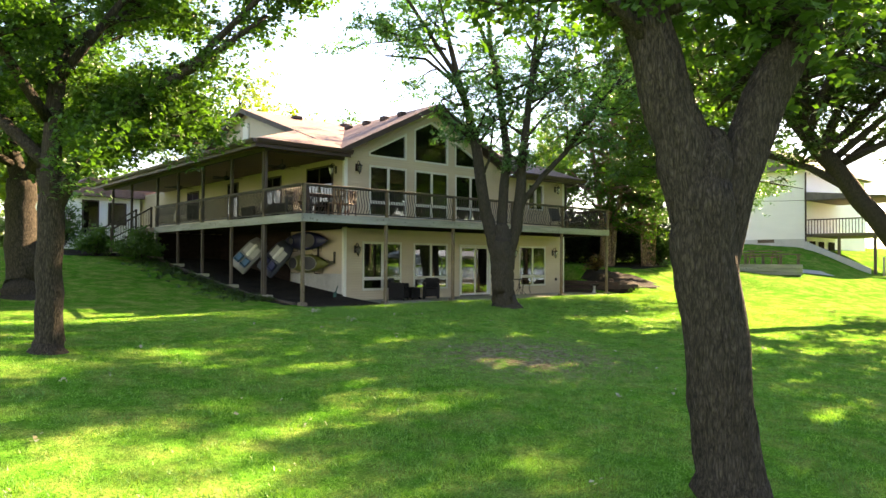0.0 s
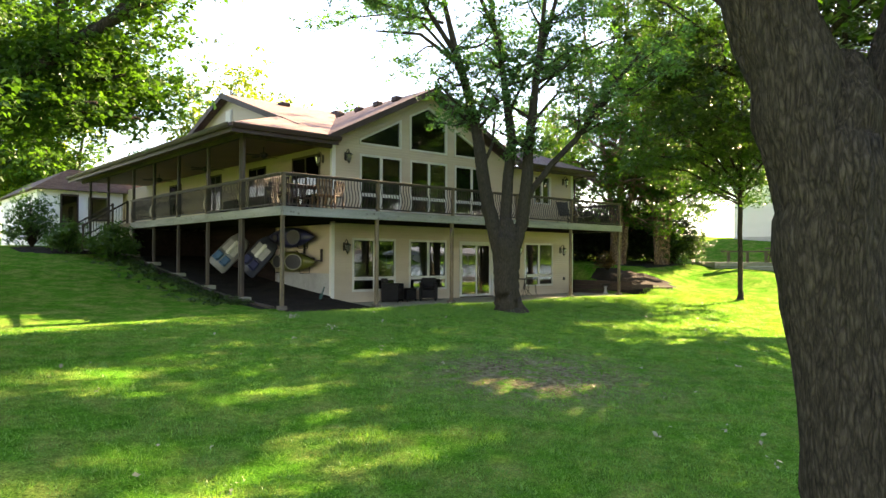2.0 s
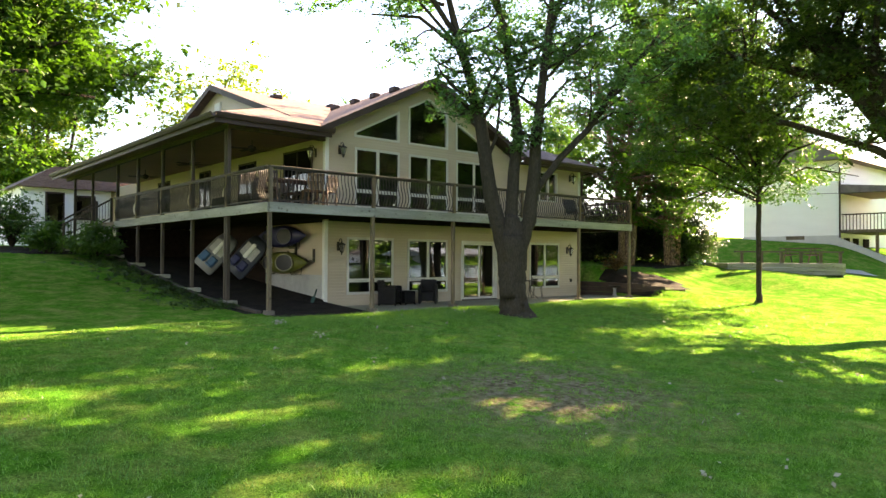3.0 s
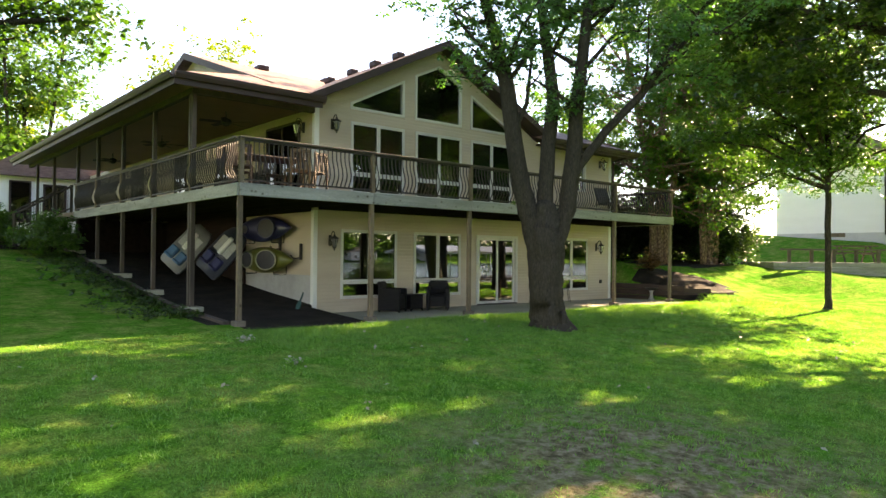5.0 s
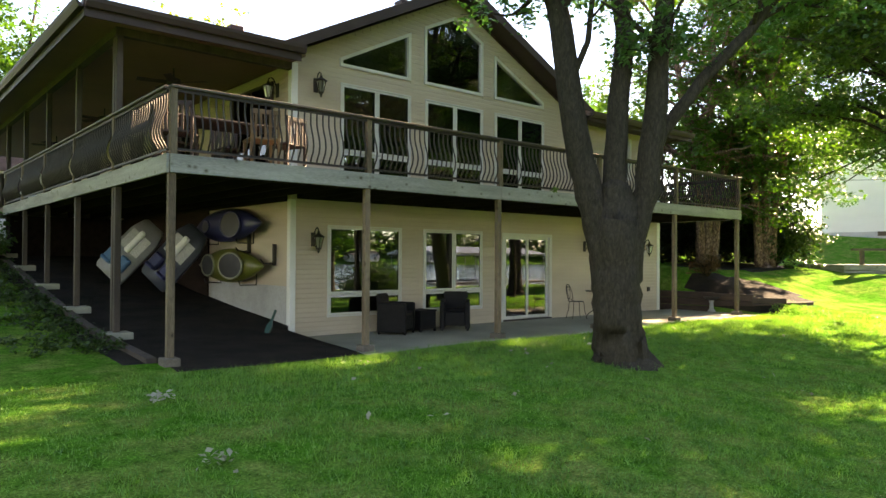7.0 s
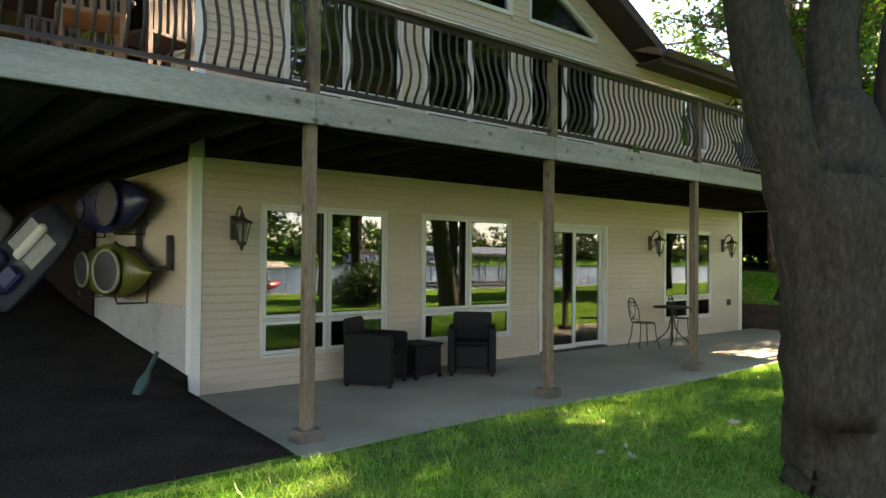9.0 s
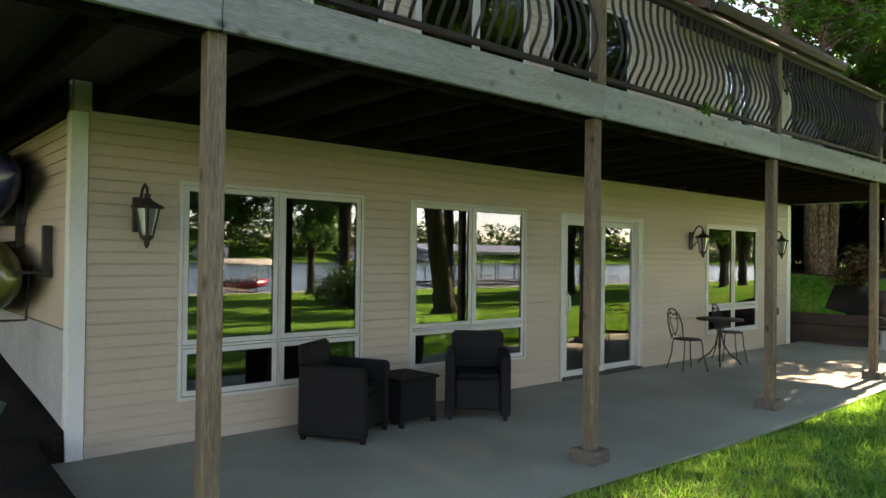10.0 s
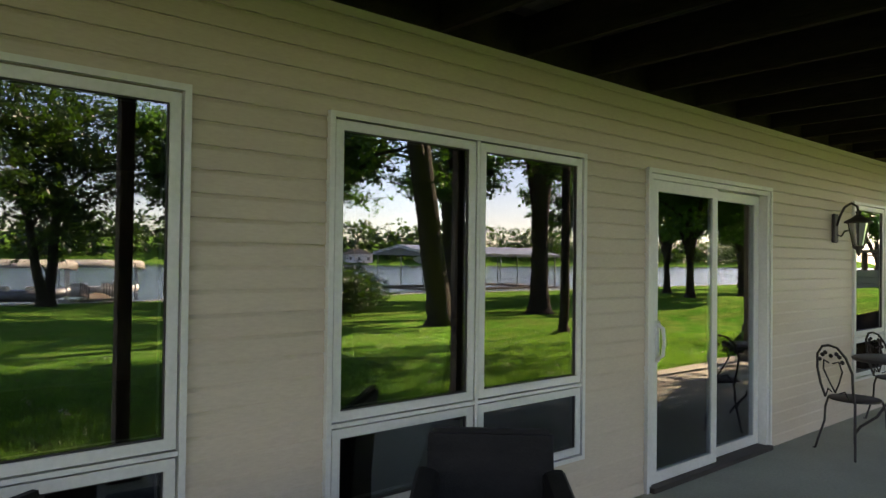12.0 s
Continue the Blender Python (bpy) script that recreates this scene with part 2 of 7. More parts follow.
LEAF_BIRCH = leaf_mat("birch_leaves", (0.028, 0.085, 0.013), (0.064, 0.15, 0.023), (2.3, 2.1, 0.6))
LEAF_LIGHT = leaf_mat("yellow_green_leaves", (0.09, 0.16, 0.018), (0.17, 0.25, 0.03), (1.7, 1.6, 0.6))
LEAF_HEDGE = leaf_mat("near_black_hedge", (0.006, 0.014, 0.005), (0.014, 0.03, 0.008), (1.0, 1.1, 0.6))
# darker copy of LEAF, with crown shade put into the colour
LEAF_SHADE = leaf_mat("shaded_maple_leaves", (0.024, 0.072, 0.013), (0.058, 0.138, 0.024), (1.6, 1.7, 0.6))
LEAF_RED = leaf_mat("rust_shrub_leaves", (0.09, 0.05, 0.02), (0.16, 0.1, 0.03), (1.3, 1.0, 0.6))
GRASS = leaf_mat("grass_blades", (0.018, 0.11, 0.012), (0.134, 0.315, 0.062), (2.35, 1.9, 0.8), 5.0)
WATER = water_mat()


# ---- building tools ----
def box(bm, x0, x1, y0, y1, z0, z1):
    vs = [bm.verts.new((x, y, z)) for z in (z0, z1) for y in (y0, y1) for x in (x0, x1)]
    for f in ((0, 2, 3, 1), (4, 5, 7, 6), (0, 1, 5, 4), (2, 6, 7, 3), (0, 4, 6, 2), (1, 3, 7, 5)):
        bm.faces.new([vs[i] for i in f])
    return vs


def boxed(*spans, bevel=0.0):
    bm = bmesh.new()
    for s in spans:
        box(bm, *s)
    if bevel:
        bmesh.ops.bevel(bm, geom=bm.edges[:], offset=bevel, segments=1, affect="EDGES")
    return bm


def ring(bm, x0, x1, z0, z1, w, y0, y1):
    """A rectangular frame in one piece, w wide, standing in the xz plane."""
    loops = [[bm.verts.new((x, y, z)) for x, z in ((x0 + d, z0 + d), (x1 - d, z0 + d), (x1 - d, z1 - d), (x0 + d, z1 - d))] for d, y in ((0, y0), (w, y0), (w, y1), (0, y1))]
    for a, b in zip(loops, loops[1:] + loops[:1]):
        for i in range(4):
            bm.faces.new((a[i], a[(i + 1) % 4], b[(i + 1) % 4], b[i]))
    bmesh.ops.recalc_face_normals(bm, faces=bm.faces[:])


def prism(bm, outline, axis, a, b):
    """An outline of 2D points drawn out along axis ('x', 'y' or 'z') from a to b."""
    def at(p, w):
        return {"x": (w, p[0], p[1]), "y": (p[0], w, p[1]), "z": (p[0], p[1], w)}[axis]
    lo, hi = [bm.verts.new(at(p, a)) for p in outline], [bm.verts.new(at(p, b)) for p in outline]
    n = len(outline)
    bm.faces.new(lo), bm.faces.new(hi[::-1])
    for i in range(n):
        bm.faces.new((lo[i], hi[i], hi[(i + 1) % n], lo[(i + 1) % n]))
    bmesh.ops.recalc_face_normals(bm, faces=bm.faces[:])
    return bm


def tube(bm, pts, radii, sides=8, cap=True, rough=0.0, rnd=None):
    """A tube along pts; rough gives it ridges that run along it."""
    pts = [Vector(p) for p in pts]
    ridge = [rnd.uniform(-rough, rough) if rnd else 0.0 for _ in range(sides)]
    rings, side = [], None
    for i, p in enumerate(pts):
        d = (pts[min(i + 1, len(pts) - 1)] - pts[max(i - 1, 0)]).normalized()
        if side is None:
            side = d.orthogonal().normalized()
        side = (side - d * side.dot(d)).normalized()
        up, r = d.cross(side), radii[i] if isinstance(radii, (list, tuple)) else radii
        ring = []
        for k in range(sides):
            a = 2 * math.pi * k / sides
            rr = r * (1 + (ridge[(k + i // 5) % sides] * 0.8 + rnd.uniform(-rough, rough) * 0.35 if rnd else 0))
            ring.append(bm.verts.new(p + (side * math.cos(a) + up * math.sin(a)) * rr))
        rings.append(ring)
    for a, b in zip(rings, rings[1:]):
        for k in range(sides):
            bm.faces.new((a[k], a[(k + 1) % sides], b[(k + 1) % sides], b[k]))
    if cap:
        bm.faces.new(rings[0][::-1]), bm.faces.new(rings[-1])
    return bm


def lathe(bm, profile, steps=16, at=(0, 0, 0)):
    rings = []
    for r, z in profile:
        rings.append([bm.verts.new((at[0] + r * math.cos(2 * math.pi * k / steps), at[1] + r * math.sin(2 * math.pi * k / steps), at[2] + z)) for k in range(steps)])
    for a, b in zip(rings, rings[1:]):
        for k in range(steps):
            bm.faces.new((a[k], a[(k + 1) % steps], b[(k + 1) % steps], b[k]))
    bm.faces.new(rings[0][::-1]), bm.faces.new(rings[-1])
    return bm


def meshed(name, bm, material, smooth=False):
    me = bpy.data.meshes.new(name)
    bm.to_mesh(me)
    bm.free()
    me.materials.append(material)
    if smooth:
        me.polygons.foreach_set("use_smooth", [True] * len(me.polygons))
    return me


def part(name, bm, material, parent=None, label="", smooth=False):
    ob = new(name, meshed(name, bm, material, smooth) if isinstance(bm, bmesh.types.BMesh) else bm)
    ob.parent = parent
    return tagged(ob, label)


def thing(name, label, category, at=(0, 0, 0), turn=0.0, group="", kind=""):
    ob = new(name)
    ob.empty_display_size = 0.2
    ob.matrix_basis = pose(*at, 0, 0, turn)
    return tagged(ob, label, category, group, kind)


def single(name, bm, material, label, category, group="", kind="", at=(0, 0, 0), turn=0.0, smooth=False):
    ob = new(name, meshed(name, bm, material, smooth))
    ob.matrix_basis = pose(*at, 0, 0, turn)
    return tagged(ob, label, category, group, kind)


def raw(name, verts, faces, material):
    me = bpy.data.meshes.new(name)
    me.from_pydata(verts, [], faces)
    me.materials.append(material)
    return me


# ---- ground ----
SOUTH_Y = [-400, -330, -310, -300, -30, -28, -27, -26.5, -24, -8, 1, 4.7, 7.7, 11.2, 13.5, 16.0, 16.6]
SOUTH_Z = [14, 5, -1.0, -3.5, -3.5, -3.0, -2.2, -1.5, -1.42, -1.1, -0.77, -0.6, -0.4, -0.14, 0.01, 0.01, 0.0]
LEFT_Y, LEFT_Z = [16.6, 16.9, 19.4, 21.9, 24.8, 27.5, 30.25, 34, 40, 70, 400], [0.02, 0.06, 0.2, 0.45, 0.81, 1.22, 1.56, 1.9, 2.05, 2.4, 6]
NEAR_Y, NEAR_Z = [12, 15, 16.4, 18, 19.5, 22, 30, 60, 400], [0.02, 0.1, 0.28, 0.75, 1.2, 1.33, 1.7, 3.2, 9]
FAR_Y, FAR_Z = [8, 12, 16, 21, 30, 60, 400], [-0.1, 0.5, 1.0, 1.35, 2.1, 3.4, 9]


def smooth01(v):
    v = np.clip(v, 0, 1)
    return v * v * (3 - 2 * v)


def height(x, y):
    x, y = np.asarray(x, float), np.asarray(y, float)
    south = np.interp(y, SOUTH_Y, SOUTH_Z)
    left = np.interp(y, LEFT_Y, LEFT_Z)
    right = np.interp(y, NEAR_Y, NEAR_Z) * (1 - smooth01((x - 30.5) / 4)) + np.interp(y, FAR_Y, FAR_Z) * smooth01((x - 30.5) / 4)
    base = np.where(y < 16.6, south, left) + 0.14 * smooth01((4 - x) / 4) * smooth01((y - 0) / 8) * smooth01((18 - y) / 5)
    k = smooth01((x - 25.6) / 0.8)
    east = np.where(y > 8, np.maximum(south, -0.25 + 0 * y) * (1 - smooth01((y - 8) / 5)) + right * smooth01((y - 8) / 5), south)
    z = base * (1 - k) + east * k
    z = z + 1.45 * smooth01((x - 41) / 8) * smooth01((y - 13) / 6)
    inside = (x > 12.26) & (x < 25.7) & (y > 16.62) & ((y < 19.5) | (x > 12.55))
    z = np.where(inside, -0.25, z)
    return z + np.where(inside | (y < -26), 0, 0.025 * np.sin(x * 0.9 + 1.3 * np.sin(y * 0.5)) * np.sin(y * 0.8 + 0.7))


gx = np.unique(np.concatenate([np.linspace(-400, -60, 18), np.linspace(-60, -6, 28), np.arange(-6, 12.4, 0.4), [9.32, 12.23, 12.28, 12.5, 12.58], np.arange(12.8, 25.6, 0.4), [25.68, 25.72], np.arange(26, 46, 0.5), np.linspace(46, 110, 33), np.linspace(110, 1100, 26)]))
gy = np.unique(np.concatenate([np.linspace(-420, -300, 10), np.linspace(-290, -40, 8), np.arange(-32, -24, 0.5), np.arange(-24, -3, 1.0), np.arange(-3, 16.4, 0.4), [16.58, 16.64, 19.48, 19.52], np.arange(16.8, 34, 0.4), np.linspace(34, 80, 24), np.linspace(80, 400, 14)]))
XX, YY = np.meshgrid(gx, gy)
ZZ = height(XX, YY)
nx, ny = len(gx), len(gy)
quads = [(j * nx + i, j * nx + i + 1, (j + 1) * nx + i + 1, (j + 1) * nx + i) for j in range(ny - 1) for i in range(nx - 1)]
gm = raw("ground", np.stack([XX, YY, ZZ], -1).reshape(-1, 3).tolist(), quads, LAWN)
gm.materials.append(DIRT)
mx = 0.5 * (gx[:-1] + gx[1:])[None, :] + 0 * gy[:-1, None]
my = 0.5 * (gy[:-1] + gy[1:])[:, None] + 0 * gx[None, :-1]
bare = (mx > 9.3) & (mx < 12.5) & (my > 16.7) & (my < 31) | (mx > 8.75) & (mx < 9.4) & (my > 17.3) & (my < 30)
bed = (mx > 25.7) & (((mx - 27.0) / 2.0) ** 2 + ((my - 17.6) / 1.7) ** 2 < 1) | (((mx - 32.2) / 3.4) ** 2 + ((my - 20.9) / 1.8) ** 2 < 1)
bed |= ((mx - 7.6) / 2.2) ** 2 + ((my - 33.2) / 2.6) ** 2 < 1
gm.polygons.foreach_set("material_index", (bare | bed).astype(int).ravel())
gm.polygons.foreach_set("use_smooth", [True] * len(gm.polygons))
tagged(new("ground", gm), "mown green lawn sloping from the house to the lake", "lawn", kind="structure")


def zg(x, y):
    return float(height(x, y))


bm = bmesh.new()
for v in ((-400, -308), (1100, -308), (1100, -26.6), (-400, -26.6)):
    bm.verts.new((*v, -1.75))
bm.faces.new(bm.verts[:])
single("water", bm, WATER, "calm grey-blue lake water beyond the lawn", "lake", kind="structure")

# ---- the house ----
WX0, WX1, WY = 12.48, 25.05, 19.5         # corners and front plane of the walls
RIDGE_X, RIDGE_Z, EAVE_Z, EAVE_X = 16.6, 7.65, 5.45, 12.2
PITCH = (RIDGE_Z - EAVE_Z) / (RIDGE_X - EAVE_X)
house = thing("house", "two-storey cream clapboard lake house with a red-brown roof", "house")


def cut(lo, hi, holes):
    """What is left of lo..hi when the spans in holes are taken out."""
    spans = [(lo, hi)]
    for a, b in holes:
        spans = [s for x0, x1 in spans for s in ((x0, min(x1, a)), (max(x0, b), x1)) if s[1] - s[0] > 0.02]
    return spans


def gable_top(x):
    return EAVE_Z - 0.1 + PITCH * (RIDGE_X - EAVE_X - abs(x - RIDGE_X)) if EAVE_X < x < 2 * RIDGE_X - EAVE_X else EAVE_Z - 0.1


# openings in the front wall: x0, x1, z0, z1
LOWER = [(13.324, 15.078, 0.395, 2.148), (15.772, 17.489, 0.395, 2.146), (18.237, 19.997, 0.02, 2.155), (21.922, 23.661, 0.4, 2.142)]
UPPER = [(13.606, 15.309, 3.2, 5.046), (15.802, 17.489, 3.2, 5.046), (17.972, 19.666, 3.2, 5.046), (22.5, 23.55, 3.9, 5.06)]
SLOPED = [[(13.568, 5.445), (15.327, 5.445), (15.327, 6.447), (13.568, 5.573)], [(15.762, 5.445), (17.51, 5.445), (17.51, 6.688), (16.636, 7.1), (15.762, 6.688)],
          [(17.941, 5.445), (19.68, 5.445), (19.68, 5.573), (17.941, 6.437)]]


def wall_front():
    """The wall's core behind the boards, with the openings cut through it."""
    bm = bmesh.new()
    xs = sorted({WX0, WX1, RIDGE_X, 2 * RIDGE_X - EAVE_X} | {v for o in LOWER + UPPER for v in o[:2]} | {p[0] for s in SLOPED for p in s})
    for a, b in zip(xs, xs[1:]):
        m = 0.5 * (a + b)
        tops = [(gable_top(a + 1e-4), gable_top(b - 1e-4))]
        holes = sorted((o[2], o[2], o[3], o[3]) for o in LOWER + UPPER if o[0] < m < o[1])
        for s in SLOPED:
            if min(p[0] for p in s) < m < max(p[0] for p in s):
                up = sorted(p for p in s if p[1] > s[0][1] + 0.01)
                tx, tz = [p[0] for p in up], [p[1] for p in up]
                holes.append((s[0][1], s[0][1], float(np.interp(a, tx, tz)), float(np.interp(b, tx, tz))))
        low = (-0.25, -0.25)
        for h0, h1, t0, t1 in sorted(holes) + [(*tops[0], 0, 0)]:
            if h0 > low[0] + 0.01 or h1 > low[1] + 0.01:
                prism(bm, [(a, low[0]), (b, low[1]), (b, h1), (a, h0)], "y", WY, WY + 0.16)
            low = (t0, t1)
    return bm


front = part("wall", wall_front(), SIDING, house, "cream clapboard front wall")
side_top = 5.29
bm = boxed((WX0, WX0 + 0.16, WY + 0.16, 44, -0.3, side_top))
side = part("wall", bm, SIDING, house, "cream clapboard side wall under the porch")
part("foundation", boxed((WX0 - 0.03, WX0, WY + 0.1, 30, -0.25, 0.98)), FOUNDATION, side, "grey concrete foundation strip")
bm = boxed((WX1 - 0.16, WX1, WY + 0.16, 40, -0.3, 5.3), (WX0 + 0.16, WX1 - 0.16, 39.8, 40, -0.3, 5.3))
part("wall", bm, SIDING, house)
# upper gable end, facing the side yard
bm = bmesh.new()
prism(bm, [(20.2, 5.4), (33.8, 5.4), (33.8, 5.75), (27.0, 8.06), (20.2, 5.75)], "x", 12.2, 12.35)
gable = part("wall", bm, SIDING, house, "cream clapboard gable end")
bm = boxed((12.15, 12.2, 26.72, 27.28, 6.85, 7.55))
vent = part("gable_vent", bm, WHITE, gable, "white louvred vent")
for k in range(7):
    part("slat", boxed((12.13, 12.16, 26.78, 27.22, 6.9 + 0.09 * k, 6.96 + 0.09 * k)), WHITE, vent)
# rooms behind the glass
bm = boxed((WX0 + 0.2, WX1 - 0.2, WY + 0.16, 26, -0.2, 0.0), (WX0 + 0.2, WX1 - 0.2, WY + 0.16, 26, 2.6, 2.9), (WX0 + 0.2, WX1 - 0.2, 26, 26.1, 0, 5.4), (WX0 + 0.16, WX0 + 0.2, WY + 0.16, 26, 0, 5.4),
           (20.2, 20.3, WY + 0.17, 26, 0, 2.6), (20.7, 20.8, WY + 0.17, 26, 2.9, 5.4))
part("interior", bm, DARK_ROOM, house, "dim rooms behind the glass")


# clapboards: each course a tapered board, thicker at its lower edge
def board(x0, x1, z0, h, slope0=0.0, slope1=0.0):
    bm = bmesh.new()
    rows = ((0.0, WY - 0.0185), (0.8, WY - 0.014), (0.92, WY - 0.0095), (1.0, WY - 0.006))
    back = [[bm.verts.new((x, WY + 0.002, z0 + f * h)) for x in (x0, x1)] for f in (0, 1)]
    line = [[bm.verts.new((x + k * f, y, z0 + f * h)) for x, k in ((x0, slope0), (x1, slope1))] for f, y in rows]
    for p, q in zip(line, line[1:]):
        bm.faces.new((p[0], p[1], q[1], q[0]))
    bm.faces.new((back[0][0], back[0][1], line[0][1], line[0][0]))
    bm.faces.new((line[3][0], line[3][1], back[1][1], back[1][0]))
    for e in (0, 1):
        bm.faces.new([back[0][e], *[r[e] for r in line], back[1][e]])
    bmesh.ops.recalc_face_normals(bm, faces=bm.faces[:])
    return bm


COURSE = 0.094
z, courses = 0.0, []
while z < RIDGE_Z - 0.1:
    if not 2.66 < z < 2.9:
        mid = z + COURSE / 2
        holes = [(o[0] - 0.043, o[1] + 0.043) for o in LOWER + UPPER if o[2] - 0.03 < mid < o[3] + 0.04]
        for s in SLOPED:
            top = max(p[1] for p in s)
            if s[0][1] - 0.04 < mid < top + 0.03:
                xs = [min(p[0] for p in s) + k * 0.02 for k in range(int((max(p[0] for p in s) - min(p[0] for p in s)) / 0.02) + 1)]
                up = sorted(p for p in s if p[1] > s[0][1] + 0.01)
                ins = [x for x in xs if np.interp(x, [p[0] for p in up], [p[1] for p in up]) + 0.05 > mid]
                if ins:
                    holes.append((min(ins) - 0.04, max(ins) + 0.04))
        lo, hi = WX0 + 0.1, WX1 - 0.1
        if z > EAVE_Z - 0.2:
            run = (z + COURSE - EAVE_Z + 0.1) / PITCH
            lo, hi = max(lo, EAVE_X + run), 2 * RIDGE_X - EAVE_X - run
        for a, b in cut(lo, hi, holes):
            courses.append((a, b, z))
    z += COURSE


# window and door frames; every opening gets casing, sashes and panes of its own
def sash(bm, x0, x1, z0, z1, w, y0, y1):
    ring(bm, x0, x1, z0, z1, w, y0, y1)


def pane(x0, x1, z0, z1, parent, y=WY + 0.05):
    g = part("pane", boxed((x0, x1, y, y + 0.006, z0, z1)), PANE, parent, "reflecting window glass")
    return g


def picture_window(x0, x1, z0, z1, split):
    bm = bmesh.new()
    sash(bm, x0 - 0.042, x1 + 0.042, z0 - 0.042, z1 + 0.042, 0.026, WY - 0.04, WY + 0.1)
    win = part("window", bm, WHITE, house, "white vinyl window over a low lights row")
    xm = 0.5 * (x0 + x1)
    part("mullion", boxed((xm - 0.009, xm + 0.009, WY - 0.036, WY + 0.1, z0 - 0.015, z1 + 0.015)), WHITE, win)
    for a, b in ((x0 - 0.015, xm - 0.009), (xm + 0.009, x1 + 0.015)):
        part("transom", boxed((a, b, WY - 0.034, WY + 0.1, split - 0.009, split + 0.009)), WHITE, win)
        for c, d in ((z0 - 0.015, split - 0.009), (split + 0.009, z1 + 0.015)):
            bm = bmesh.new()
            sash(bm, a + 0.008, b - 0.008, c + 0.008, d - 0.008, 0.042, WY - 0.03, WY + 0.07)
            s = part("sash", bm, WHITE, win)
            bm = bmesh.new()
            ring(bm, a + 0.0495, b - 0.0495, c + 0.0495, d - 0.0495, 0.006, WY - 0.022, WY + 0.02)
            part("gasket", bm, IRON, s, "thin dark glazing bead")
            pane(a + 0.052, b - 0.052, c + 0.052, d - 0.052, s, WY - 0.014)
    return win


for x0, x1, z0, z1 in [LOWER[0], LOWER[1], LOWER[3]]:
    picture_window(x0, x1, z0, z1, 0.8)
for x0, x1, z0, z1 in UPPER[:3]:
    picture_window(x0, x1, z0, z1, 3.69)
x0, x1, z0, z1 = UPPER[3]
bm = bmesh.new()
sash(bm, x0 - 0.03, x1 + 0.03, z0 - 0.03, z1 + 0.03, 0.06, WY - 0.035, WY + 0.1)
win = part("window", bm, WHITE, house, "small white upper window")
part("mullion", boxed((0.5 * (x0 + x1) - 0.03, 0.5 * (x0 + x1) + 0.03, WY - 0.02, WY + 0.08, z0, z1)), WHITE, win)
for a, b in ((x0, 0.5 * (x0 + x1) - 0.03), (0.5 * (x0 + x1) + 0.03, x1)):
    pane(a, b, z0, z1, win)


def sloped_window(outline):
    """A pane with a raked head, in a frame that follows its outline."""
    cx, cz = sum(p[0] for p in outline) / len(outline), sum(p[1] for p in outline) / len(outline)
    n = len(outline)

    def offset(d):
        res = []
        for i in range(n):
            p, q, r = Vector(outline[i - 1]), Vector(outline[i]), Vector(outline[(i + 1) % n])
            e1, e2 = (q - p).normalized(), (r - q).normalized()
            n1, n2 = Vector((-e1.y, e1.x)), Vector((-e2.y, e2.x))
            k = (n1 + n2) / max(0.35, 1 + n1.dot(n2))
            res.append(q + k * d)
        return res
    bm = bmesh.new()
    out, inn = offset(-0.025), offset(0.04)
    rings = [[bm.verts.new((p.x, y, p.y)) for p in ring] for ring, y in ((out, WY - 0.035), (inn, WY - 0.035), (inn, WY + 0.08), (out, WY + 0.08))]
    for a, b in zip(rings, rings[1:] + rings[:1]):
        for i in range(n):
            bm.faces.new((a[i], a[(i + 1) % n], b[(i + 1) % n], b[i]))
    bmesh.ops.recalc_face_normals(bm, faces=bm.faces[:])
    win = part("window", bm, WHITE, house, "white-framed raked gable window")
    bm = bmesh.new()
    prism(bm, [tuple(p) for p in offset(0.03)], "y", WY + 0.03, WY + 0.036)
    part("pane", bm, PANE, win, "reflecting window glass")


for s in SLOPED:
    sloped_window(s)

# sliding patio door
x0, x1, z0, z1 = LOWER[2]
bm = bmesh.new()
prism(bm, [(x0 - 0.04, 0.0), (x0 - 0.012, 0.0), (x0 - 0.012, z1 - 0.01), (x1 + 0.012, z1 - 0.01), (x1 + 0.012, 0.0), (x1 + 0.04, 0.0), (x1 + 0.04, z1 + 0.02), (x0 - 0.04, z1 + 0.02)], "y", WY - 0.04, WY + 0.12)
door = part("door", bm, WHITE, house, "white sliding glass patio door, closed")
bm = bmesh.new()
prism(bm, [(x0 - 0.008, 0.0), (x0 + 0.03, 0.0), (x0 + 0.03, z1 - 0.05), (x1 - 0.03, z1 - 0.05), (x1 - 0.03, 0.0), (x1 + 0.008, 0.0), (x1 + 0.008, z1 - 0.014), (x0 - 0.008, z1 - 0.014)], "y", WY - 0.025, WY + 0.12)
part("jamb", bm, WHITE, door)
part("threshold", boxed((x0, x1, WY - 0.07, WY + 0.1, 0.0, 0.035)), IRON, door, "dark metal threshold")
xm = 0.5 * (x0 + x1)
for a, b, y in ((x0 + 0.034, xm + 0.04, WY - 0.015), (xm - 0.04, x1 - 0.034, WY + 0.045)):
    bm = bmesh.new()
    ring(bm, a, b, 0.04, z1 - 0.054, 0.075, y, y + 0.05)
    leaf = part("door_leaf", bm, WHITE, door)
    pane(a + 0.07, b - 0.07, 0.11, z1 - 0.125, leaf, y + 0.01)
bm = bmesh.new()
tube(bm, [(x0 + 0.105, WY - 0.012, 0.88), (x0 + 0.105, WY - 0.06, 0.91), (x0 + 0.105, WY - 0.07, 1.0), (x0 + 0.105, WY - 0.06, 1.09), (x0 + 0.105, WY - 0.012, 1.12)], 0.014, 8)
box(bm, x0 + 0.08, x0 + 0.13, WY - 0.022, WY - 0.008, 0.86, 1.14)
part("door_handle", bm, WHITE, door, "white pull handle", True)

